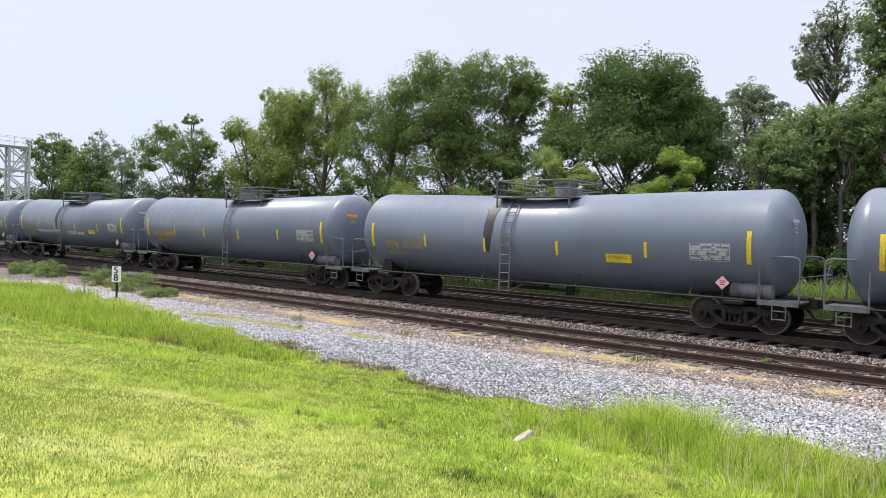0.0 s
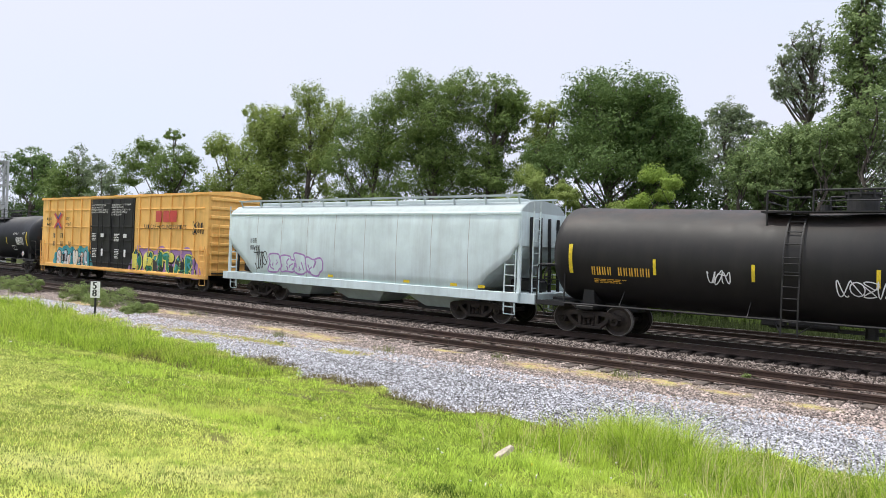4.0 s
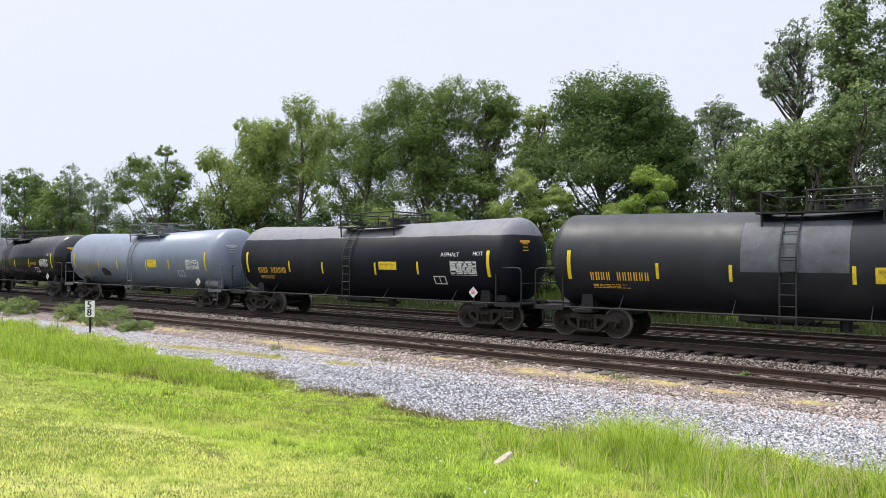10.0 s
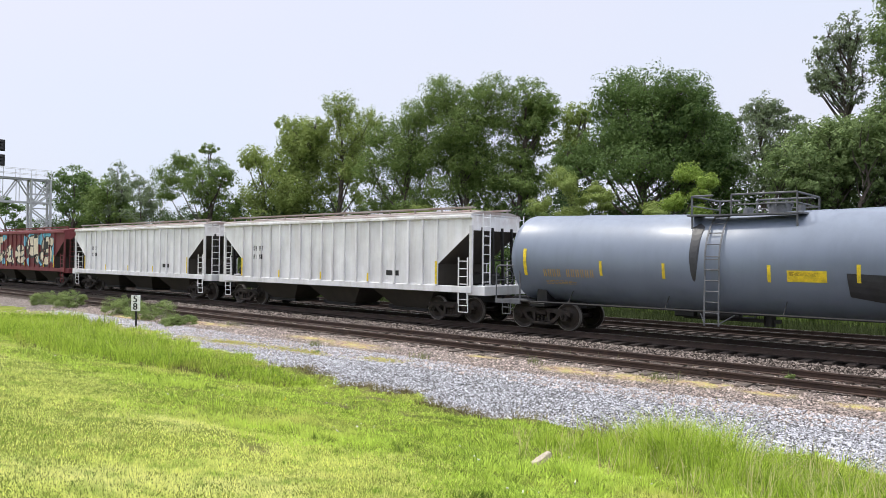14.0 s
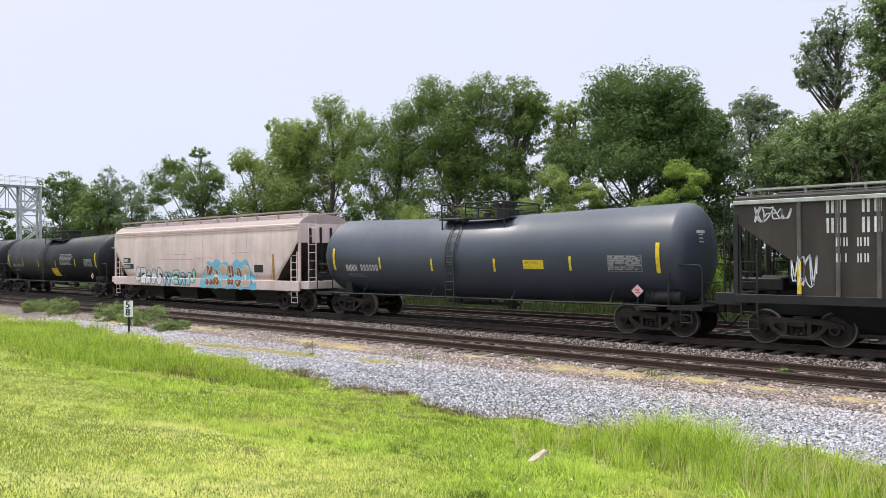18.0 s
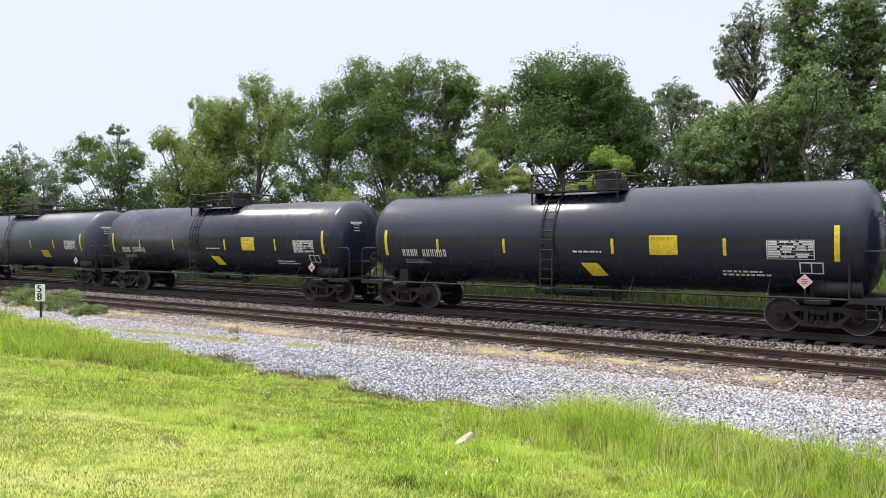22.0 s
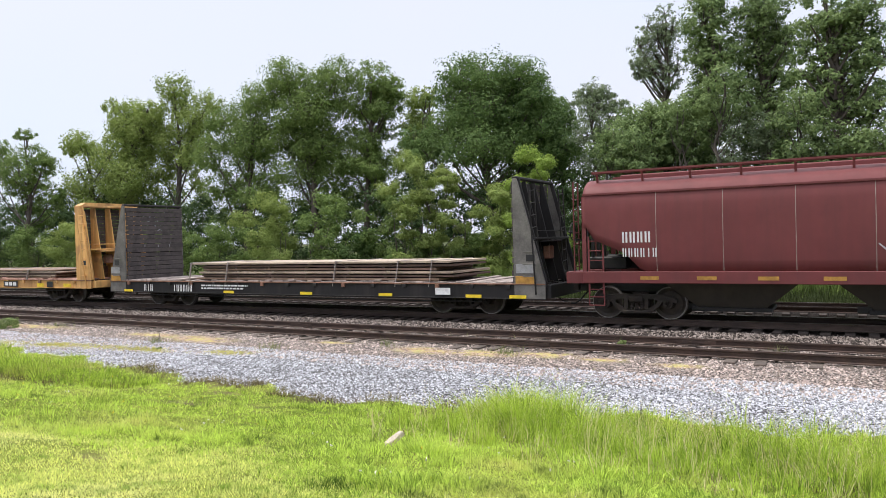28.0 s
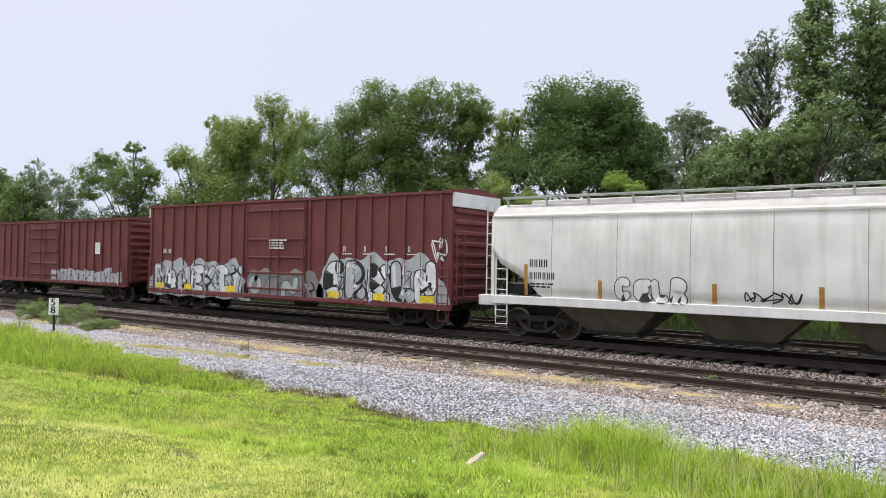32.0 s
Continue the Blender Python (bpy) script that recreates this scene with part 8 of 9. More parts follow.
def seen_xy(n, r, near, far, lo, hi, y_lim):
    """Places thrown evenly over the wedge that the walk looks into: distance near..far, bearings lo..hi degrees left of straight across."""
    d = near + (far - near) * r.rand(n) ** 1.35
    a = np.radians(lo + (hi - lo) * r.rand(n))
    x, y = -d * np.sin(a), d * np.cos(a)
    k = (y < y_lim(x)) & (y > 0.3)
    return x[k], y[k]


R1 = np.random.RandomState(5)


def patchy(x, y):
    return 0.5 + 0.5 * wob(x * 1.0, y * 1.3, 1.1) * 0.6 + 0.5 * wob(x + 3, y, 3.3) * 0.4


def tufts(name, label, x, y, n, height, radius, width, material, seed, lean=0.6):
    """Grass in tufts: blades spring from a root and lean outwards. height: for each tuft."""
    r = np.random.RandomState(seed)
    k = len(x)
    X, Y, H = np.repeat(x, n), np.repeat(y, n), np.repeat(height, n)
    m = k * n
    a, d = r.rand(m) * 6.283, np.sqrt(r.rand(m))
    bx, by = X + np.cos(a) * d * radius, Y + np.sin(a) * d * radius
    h = H * (0.45 + 0.65 * r.rand(m))
    ln = lean * h * (0.25 + 0.75 * d) * (0.5 + 0.7 * r.rand(m))
    wind = np.repeat(0.25 * r.randn(k), n) * h
    dx, dy = np.cos(a) * ln + wind, np.sin(a) * ln
    root = np.stack([bx, by, land(bx, by) - 0.01], -1)
    t = r.rand(m) * 6.283
    off = np.stack([np.cos(t), np.sin(t), 0 * t], -1) * (width * (0.6 + 0.8 * r.rand(m)))[:, None] / 2
    mid = root + np.stack([dx * 0.35, dy * 0.35, h * 0.62], -1)
    tip = root + np.stack([dx, dy, h * (1 - 0.22 * r.rand(m))], -1)
    v = np.stack([root - off, root + off, mid + off * 0.75, mid - off * 0.75, tip], 1)
    f = np.array([[0, 1, 2], [0, 2, 3], [3, 2, 4]])
    faces = (f[None] + (np.arange(m) * 5)[:, None, None]).reshape(-1, 3)
    return tagged(new(name, raw_mesh(name, v.reshape(-1, 3), faces, material)), label, "grass", "", "stuff")


def mow_line(x):
    return np.interp(-x, [-5, 0, 3, 8, 11, 15, 20, 30, 60], [5.3, 5.1, 4.9, 4.7, 5.5, 5.4, 6.2, 7.2, 9.0]) + 0.30 * np.sin(x * 0.9) + 0.2 * np.sin(x * 2.3)


lx, ly = seen_xy(900000, R1, 3.6, 30.0, -8, 82, lambda x: np.minimum(grass_edge(x) - 0.2, mow_line(x) + 0.5))
k = R1.rand(len(lx)) < np.clip((mow_line(lx) + 0.5 - ly) / 0.9, 0, 1) * np.clip(1.15 - 1.2 * soil_at(lx, ly), 0, 1) * np.clip(0.15 + 1.5 * patchy(lx * 2.3, ly * 2.3), 0.25, 1)
lx, ly = lx[k], ly[k]
blades("lawn", "short mown yellow-green lawn with dry patches", (lx, ly), 0.028 + 0.038 * patchy(lx * 1.7 + 4, ly * 1.7) * R1.rand(len(lx)) ** 0.7, 0.0125, 1.0, M_LAWN, 21)
lx, ly = seen_xy(34000, R1, 5.0, 40.0, -8, 76, lambda x: grass_edge(x) + 0.15 * np.sin(x * 9))
k = R1.rand(len(lx)) < np.clip((ly - mow_line(lx) + 0.9) / 1.2, 0.03, 1) * (0.35 + 0.65 * patchy(lx, ly)) * np.clip(1.1 - 1.4 * soil_at(lx, ly), 0, 1)
lx, ly = lx[k], ly[k]
hh = 0.045 + 0.22 * patchy(lx * 1.4 + 5, ly * 1.6) ** 1.6 * R1.rand(len(lx)) * np.clip((ly - mow_line(lx) + 1.0) / 1.4, 0.25, 1.2)
hh = hh * (1 - 0.8 * np.clip(soil_at(lx, ly), 0, 1))
bx, by = seen_xy(330000, R1, 4.5, 34.0, -8, 78, lambda x: grass_edge(x))
k = R1.rand(len(bx)) < np.clip((by - mow_line(bx) + 0.6) / 0.9, 0, 1) * np.clip(1.1 - 1.4 * soil_at(bx, by), 0, 1) * np.clip(0.2 + 1.3 * patchy(bx * 2.1, by * 2.4), 0.2, 1)
bx, by = bx[k], by[k]
blades("rough_grass", "low clover and grass leaves of the bank", (bx, by), 0.025 + 0.07 * patchy(bx * 1.9, by * 1.9) * R1.rand(len(bx)), 0.019, 1.5, M_ROUGH, 33)
tufts("rough_grass", "lush uneven rough grass on the bank", lx, ly, 13, hh, 0.09, 0.010, M_ROUGH, 22, 0.8)


def clump_xy(n, r, spots):
    xs, ys = [], []
    for cx, cy, sx, sy, w in spots:
        k = int(n * w)
        xs.append(cx + sx * r.randn(k))
        ys.append(cy + sy * r.randn(k))
    return np.concatenate(xs), np.concatenate(ys)


# the tall stand at the edge of the gravel: blades, dry stalks and seed heads
SPOTS = [(-4.30, 9.75, 0.45, 0.30, 0.30), (-3.6, 9.3, 0.55, 0.5, 0.24), (-1.9, 9.0, 0.8, 0.7, 0.22), (-0.3, 8.9, 0.9, 0.7, 0.20), (1.3, 9.0, 0.9, 0.7, 0.12), (-5.4, 9.0, 0.6, 0.5, 0.04), (-2.4, 7.8, 1.2, 0.5, 0.10), (0.2, 7.6, 1.0, 0.5, 0.08)]
tx, ty = clump_xy(760, R1, SPOTS)
th = (0.17 + 0.58 * R1.rand(len(tx)) ** 1.5 * (0.3 + 0.9 * patchy(tx * 1.6, ty * 2))) * np.clip(0.35 + (ty - 7.4) / 2.2, 0.35, 1) + 0.34 * np.exp(-((tx + 4.1) / 0.75) ** 2) * R1.rand(len(tx))
tufts("tall_grass", "tall seeding grass at the edge of the gravel", tx, ty, 34, th, 0.11, 0.008, M_TALL, 23, 0.62)
tx, ty = clump_xy(260, R1, SPOTS)
tufts("dry_stalk", "dry straw stalks among the tall grass", tx, ty, 6, 0.30 + 0.36 * R1.rand(len(tx)) ** 1.5, 0.10, 0.006, M_STRAW, 27, 0.45)
tx, ty = clump_xy(260, R1, SPOTS)
tufts("grass_thatch", "dead brown thatch under the tall grass", tx, ty - 0.1, 20, 0.06 + 0.12 * R1.rand(len(tx)), 0.16, 0.008, M_THATCH, 28, 1.1)


def seed_heads(label, xy, zr, material, seed):
    """Loose panicles: small grains along the last hand's width of bent stalks."""
    r = np.random.RandomState(seed)
    vs = []
    for x, y in zip(*xy):
        h, a, ln = zr[0] + (zr[1] - zr[0]) * r.rand(), r.rand() * 6.283, 0.05 + 0.12 * r.rand()
        z0 = float(land(x, y))
        dx, dy = math.cos(a) * ln, math.sin(a) * ln
        vs += [(x - 0.002, y, z0), (x + 0.002, y, z0), (x + dx, y + dy, z0 + h)]
        for k in range(12):
            u = 1.0 - 0.028 * k
            px, py, pz = x + dx * u, y + dy * u, z0 + h * u
            ox, oy = 0.014 * r.randn(), 0.014 * r.randn()
            vs += [(px, py, pz), (px + ox, py + oy, pz + 0.012 + 0.01 * r.rand()), (px + ox * 1.3 + 0.004, py + oy * 1.3, pz + 0.022)]
    v = np.array(vs)
    return tagged(new("seed_head", raw_mesh("seed_head", v, np.arange(len(v)).reshape(-1, 3), material)), label, "grass", "", "stuff")


seed_heads("pale seed heads over the tall grass", clump_xy(300, R1, SPOTS), (0.35, 0.72), M_STRAW, 29)
# the waving stand on the bank by the sign
tx = -12.6 - 21 * R1.rand(1900) ** 0.95
ty = np.interp(-tx, [12, 16, 18, 25, 33], [9.8, 9.6, 9.2, 9.7, 10.9]) + R1.randn(1900) * np.interp(-tx, [12, 16, 20, 33], [0.25, 0.55, 0.95, 1.25])
k = (ty < grass_edge(tx) - 0.1) & (ty > 6.8)
tx, ty = tx[k], ty[k]
th = (0.16 + 0.50 * R1.rand(len(tx)) ** 1.2 * (0.3 + 0.8 * patchy(tx * 0.8, ty * 1.5))) * np.interp(-tx, [12.5, 16, 19], [0.45, 0.8, 1.05])
tufts("tall_grass", "tall waving grass on the bank by the sign", tx, ty, 30, th, 0.17, 0.012, M_TALL, 24, 0.55)
k = R1.rand(len(tx)) < 0.30
tufts("grass_thatch", "dead brown thatch at the foot of the tall grass", tx[k] - 0.1, ty[k] - 0.45, 16, 0.07 + 0.14 * R1.rand(k.sum()), 0.2, 0.011, M_THATCH, 30, 1.0)
k = R1.rand(len(tx)) < 0.16
seed_heads("pale seed heads over the tall grass", (tx[k], ty[k]), (0.40, 0.75), M_STRAW, 31)
# clover heads and small yellow flowers in the rough grass
fx, fy = seen_xy(2600, R1, 5.0, 26.0, -5, 70, lambda x: grass_edge(x) - 0.4)
k = (fy > mow_line(fx) + 0.2) & (R1.rand(len(fx)) < 0.35 * patchy(fx, fy * 1.4) ** 2 + 0.02)
fx, fy = fx[k], fy[k]
for nm, lab, ma, part_k in (("clover_flower", "white clover heads in the rough grass", mat("clover_white", (0.72, 0.72, 0.62), 0.9), 0), ("yellow_flower", "small yellow flowers in the rough grass", mat("flower_yellow", (0.75, 0.60, 0.04), 0.9), 1)):
    sel = np.arange(len(fx)) % 3 == 0 if part_k else np.arange(len(fx)) % 3 != 0
    px, py = fx[sel], fy[sel]
    pz = land(px, py) + 0.07 + 0.05 * R1.rand(len(px))
    ce = np.stack([px, py, pz], -1)
    off = 0.011 * R1.randn(len(px), 4, 3)
    vv = (ce[:, None, :] + off).reshape(-1, 3)
    ff = (np.array([[0, 1, 2], [0, 2, 3], [0, 3, 1], [1, 3, 2]])[None] + (np.arange(len(px)) * 4)[:, None, None]).reshape(-1, 3)
    tagged(new(nm, raw_mesh(nm, vv, ff, ma)), lab, "flower", "", "stuff")
# brown weeds on the bare soil strip
sx = -16 + 12.5 * R1.rand(900)
sy = grass_edge(sx) - 0.15 + 0.22 * R1.randn(900)
k = R1.rand(900) < soil_at(sx, sy)
tufts("dead_weed", "low dead brown weeds along the bare soil", sx[k], sy[k], 14, 0.05 + 0.13 * R1.rand(k.sum()) ** 2, 0.10, 0.008, M_THATCH, 32, 1.0)
ox = -26 + 13 * R1.rand(2600)
oy = 12.97 + 0.085 * (ox + 19) + 0.2 * R1.randn(2600)
k = R1.rand(2600) < olive_at(ox, oy) + 0.05
tufts("verge_grass", "short yellowish grass in a strip of the stones", ox[k], oy[k], 9, 0.03 + 0.05 * R1.rand(k.sum()), 0.10, 0.010, M_STRIP, 34, 1.1)
# low weeds in the stones and between the rails
wx, wy = clump_xy(900, R1, [(-4.8, 17.75, 0.10, 0.08, 0.07), (-17.3, 14.0, 0.15, 0.12, 0.09), (-6.95, 15.3, 0.2, 0.12, 0.10), (-1.3, 17.6, 0.12, 0.1, 0.03), (-13.1, 14.2, 0.2, 0.12, 0.08), (-24, 15.4, 0.3, 0.2, 0.06), (-9.5, 17.2, 3.0, 0.3, 0.04), (-20, 17.0, 4, 0.35, 0.05), (-30, 13.4, 3, 0.4, 0.10), (-10.2, 15.4, 0.15, 0.1, 0.05)])
blades("trackside_weed", "wiry weeds between rails and stones", (wx, wy), 0.20, 0.011, 1.0, M_WEED, 25, True)
wx, wy = -75 + 82 * R1.rand(36000), 30.2 + 7.5 * R1.rand(36000)
blades("meadow_weed", "low weeds before the trees, shade in their colour", (wx, wy), 0.55, 0.05, 0.6, M_MEADOW, 26)
# tall weeds at the foot of the wood
gx, gy = -22 + 30 * R1.rand(1500), 36.6 + 2.2 * R1.rand(1500)
gh = 1.3 + 1.1 * R1.rand(1500) * (0.3 + 0.7 * patchy(gx * 0.5, gy))
tufts("tall_weed", "tall light green weeds at the foot of the wood", gx, gy, 26, gh, 0.30, 0.045, M_FOOT, 41, 0.45)


# ---- trees and shrubs ----
M_BARK = mat("grey_brown_bark", (0.085, 0.070, 0.058), 0.95, 0, 0.35, 2, 14, 0.9, None, 0, False)
M_LEAF = {
    "mid": leaf_mat("mid_green_foliage", (0.060, 0.112, 0.030), (0.225, 0.305, 0.092), None, 0.34),
    "light": leaf_mat("light_green_foliage", (0.115, 0.178, 0.042), (0.330, 0.400, 0.120), None, 0.36),
    "dark": leaf_mat("dark_green_foliage", (0.046, 0.094, 0.030), (0.165, 0.245, 0.078), None, 0.34),
    "bright": leaf_mat("bright_green_foliage", (0.16, 0.26, 0.040), (0.31, 0.41, 0.090)),
    "weed": leaf_mat("dusty_weed_foliage", (0.10, 0.155, 0.05), (0.30, 0.375, 0.14)),
    "fresh": leaf_mat("fresh_weed_foliage", (0.22, 0.38, 0.08), (0.42, 0.58, 0.18)),
    "wood": leaf_mat("dull_woodland_foliage", (0.058, 0.104, 0.038), (0.265, 0.350, 0.142), None, 0.36),
    # understorey leaves: the shade below the crowns is put into the green
    "under": leaf_mat("painted_shade_foliage", (0.022, 0.046, 0.018), (0.085, 0.135, 0.048), None, 0.22),
    "grey": leaf_mat("grey_green_foliage", (0.105, 0.150, 0.078), (0.250, 0.305, 0.180), None, 0.34),
}


def tube(vs, fs, pts, radii, seg=6):
    base = len(vs)
    for (p, r) in zip(pts, radii):
        for k in range(seg):
            a = 6.28319 * k / seg
            vs.append((p[0] + r * math.cos(a), p[1] + r * math.sin(a), p[2]))
    for i in range(len(pts) - 1):
        for k in range(seg):
            j = (k + 1) % seg
            fs.append((base + i * seg + k, base + i * seg + j, base + (i + 1) * seg + j, base + (i + 1) * seg + k))


def leaves_mesh(name, centres, spread, out, per, size, material, r, flat=0.75):
    """Single leaves round the clump centres, turned mostly out of their lobe and up."""
    n = len(centres) * per
    c, sp, o = np.repeat(centres, per, axis=0), np.repeat(spread, per), np.repeat(out, per, axis=0)
    dd = r.randn(n, 3)
    dd /= np.linalg.norm(dd, axis=1)[:, None]
    p = c + dd * (sp * 1.6 * r.rand(n) ** 0.5)[:, None] * np.array([1, 1, flat])
    nrm = dd * 0.75 + o * 0.55 + r.randn(n, 3) * 0.42 + np.array([0, 0, 0.35])
    nrm /= np.linalg.norm(nrm, axis=1)[:, None]
    t = np.cross(nrm, r.randn(n, 3))
    t /= np.linalg.norm(t, axis=1)[:, None] + 1e-9
    b = np.cross(nrm, t)
    s = (size * (0.6 + 0.8 * r.rand(n)))[:, None]
    v = np.stack([p - t * s, p + b * s * 0.8, p + t * s * 0.9 - b * s * 0.35], 1)
    return raw_mesh(name, v.reshape(-1, 3), np.arange(n * 3).reshape(n, 3), material)


def plant(name, label, category, x, y, height, width, low, tone, seed, lobes=14, clumps=12, per=46, leaf=0.15, thin=1.0, trunk=0.22, lean=0.0, group="trees along the line", stems=1, lobe_r=None):
    """A tapered trunk with limbs, and a crown of leaf clumps gathered into uneven lobes."""
    r = np.random.RandomState(seed)
    z0 = float(land(x, y)) - 0.05
    ob = thing(name, label, category, group, pose(x, y, z0))
    vs, fs = [], []
    cz, hz = (low + height) / 2, (height - low) / 2
    cents, spreads, outs = [], [], []
    top = np.array([lean * height, 0, low + (height - low) * 0.55])
    for q in range(stems):
        o = np.array([(q - (stems - 1) / 2) * 0.7, 0.4 * (q % 2), 0])
        end = top * (1 if stems == 1 else 0.9) + o * 2.2
        pts = [o + (end - o) * u + np.array([0.25 * math.sin(3 * u + seed + q), 0.2 * math.sin(2.3 * u + q), 0]) * u for u in (0, 0.15, 0.35, 0.6, 0.8, 1.0)]
        tube(vs, fs, pts, [trunk * 1.35, trunk, trunk * 0.85, trunk * 0.65, trunk * 0.45, trunk * 0.2], 8)
    for i in range(lobes):
        a = 6.283 * (i * 0.618 + 0.15 * r.rand())
        u = (i + 0.5) / lobes
        zz = -0.95 + 1.9 * u
        rad = math.sqrt(max(0.05, 1 - zz * zz * 0.92)) * ((0.62 + 0.24 * r.rand()) if i % 4 else 0.25)
        if zz < -0.4:
            rad *= 0.95
        c = np.array([top[0] * (0.6 + 0.4 * u) + width / 2 * rad * math.cos(a), width / 2 * rad * math.sin(a), cz + hz * zz * 0.80 - 0.2])
        lr = (lobe_r or width * 0.19) * (0.75 + 0.5 * r.rand())
        s0 = np.array([top[0] * 0.7, 0, max(0.5, min(c[2] - 0.25 * abs(c[0]) - 0.8, low + (height - low) * 0.5))])
        if stems > 1:
            s0[0] += (r.randint(stems) - (stems - 1) / 2) * 1.2
        mid = (s0 + c) / 2 + np.array([0, 0, 0.25 * lr])
        tube(vs, fs, [s0, mid, c], [trunk * 0.38, trunk * 0.24, trunk * 0.08], 5)
        for k in range(clumps):
            d = r.randn(3)
            d /= np.linalg.norm(d)
            if d[2] < -0.2:
                d[2] *= 0.3
            cc = c + d * lr * np.array([1.0, 1.0, 0.85]) * (0.62 + 0.42 * r.rand())
            cents.append(cc)
            outs.append(d)
            spreads.append(lr * (0.24 + 0.16 * r.rand()))
            if k % 3 == 0:
                tube(vs, fs, [c, (c + cc) / 2 + 0.05, cc], [trunk * 0.09, trunk * 0.06, trunk * 0.03], 4)
    me = raw_mesh("trunk", np.array(vs), np.array(fs), M_BARK)
    put("trunk", me, ob)
    keep = r.rand(len(cents)) < thin
    put("crown", leaves_mesh("crown", np.array(cents)[keep], np.array(spreads)[keep], np.array(outs)[keep], per, leaf, M_LEAF[tone], r), ob)
    return ob


def tree(label, tone, x, y, thin, leaf, droop, masses):
    """A tree whose crown is gathered into leaf masses, each (across, height, half width, half height) from the foot; limbs reach into every mass."""
    seed = int(abs(x) * 10 + y * 7 + len(masses))
    r = np.random.RandomState(seed)
    z0 = float(land(x, y)) - 0.05
    ob = thing("tree", label, "tree", "trees along the line", pose(x, y, z0))
    far = max(1.0, math.hypot(x, y) / 60)
    leaf = leaf * far
    ms = np.array(masses)
    low, high = (ms[:, 1] - ms[:, 3]).min(), (ms[:, 1] + ms[:, 3]).max()
    vs, fs = [], []
    tr = max(0.10, min(0.30, 0.017 * high)) * (0.6 if tone == "grey" or thin < 0.8 else 1.0)
    fork = np.array([float(np.mean(ms[:, 0])) * 0.35, 0.0, max(1.6, low * 0.75)])
    crest = np.array([float(ms[ms[:, 1].argmax(), 0]) * 0.8, 0.0, high - ms[ms[:, 1].argmax(), 3] * 1.2])
    spine = [fork * u + np.array([0.12 * math.sin(4 * u + seed), 0.1 * math.sin(3 * u), 0]) * (1 if u else 0) for u in (0, 0.3, 0.65, 1.0)]
    spine += [fork + (crest - fork) * u + np.array([0.25 * math.sin(5 * u + seed), 0.2 * math.sin(4 * u), 0]) for u in (0.25, 0.5, 0.75, 1.0)]
    tube(vs, fs, spine, [tr * k for k in (1.5, 1.1, 0.95, 0.85, 0.65, 0.48, 0.32, 0.12)], 8)
    cents, spreads, outs, counts = [], [], [], []
    # the masses that show, and fuller ones behind and between them
    full = [(mx, r.uniform(-0.5, 0.3) * ra, mz, ra * 1.08, rb * 1.12, 1.0) for mx, mz, ra, rb in masses]
    for i, p in enumerate(masses):
        for q in masses[i + 1:]:
            gap = math.hypot(p[0] - q[0], p[1] - q[1])
            if gap < 1.25 * (max(p[2], p[3]) + max(q[2], q[3])):
                full.append(((p[0] + q[0]) / 2, r.uniform(0.2, 1.1) * (p[2] + q[2]) / 2, (p[1] + q[1]) / 2 - 0.15, (p[2] + q[2]) / 2, (p[3] + q[3]) / 2, 0.32))
    # foliage round the stem below the crown
    if tone != "grey":
        for mx, mz, ra, rb in masses:
            if mz < low + 0.35 * (high - low):
                full.append((mx * 0.85, 0.6 * ra, mz - rb * 1.35, ra * 0.95, rb * 1.1, 0.55))
                full.append((mx * 0.75, 0.9 * ra, mz - rb * 2.6, ra * 0.9, rb * 1.1, 0.45))
    for mx, my, mz, ra, rb, share in full:
        ry = ra * 0.9
        c = np.array([mx, my, mz])
        zj = max(fork[2], mz - 1.1 * abs(mx - fork[0]) - 0.9)
        u = min(1.0, max(0.0, (zj - fork[2]) / max(0.1, crest[2] - fork[2])))
        j = fork + (crest - fork) * u
        mid = (j + c) / 2 + np.array([r.uniform(-0.15, 0.15), r.uniform(-0.3, 0.3), -0.12 * abs(mx)])
        tube(vs, fs, [j, mid, c, c + np.array([0.2 * r.randn(), 0.2 * r.randn(), rb * 0.6])], [tr * 0.42, tr * 0.28, tr * 0.15, tr * 0.05], 5)
        total = 3.6 / (0.9 * leaf * leaf) * math.pi * ra * rb * thin * share
        k = max(9, int((26 * ra * rb / (far * far) + 10) * (0.7 if share < 1 else 1)))
        for q in range(k):
            d = r.randn(3)
            d /= np.linalg.norm(d)
            if d[2] < -0.3:
                d[2] *= 0.6
            reach = 0.40 + 0.58 * r.rand() ** 0.6 + (0.20 * r.rand() if q % 4 == 0 else 0)
            cc = c + d * reach * np.array([ra, ry, rb])
            cents.append(cc)
            outs.append(d)
            spreads.append((ra * rb) ** 0.5 * r.uniform(0.13, 0.27))
            counts.append(total / k)
            if q % 3 == 0 or tone == "grey":
                tube(vs, fs, [c, (c + cc) / 2 - np.array([0, 0, 0.06]), cc], [tr * 0.11, tr * 0.07, tr * 0.025], 4)
    put("trunk", raw_mesh("trunk", np.array(vs), np.array(fs), M_BARK), ob)
    put("crown", leaves_mesh("crown", np.array(cents), np.array(spreads), np.array(outs), int(np.mean(counts)), leaf, M_LEAF[tone], r, 1.15 if droop else 0.85), ob)
    return ob


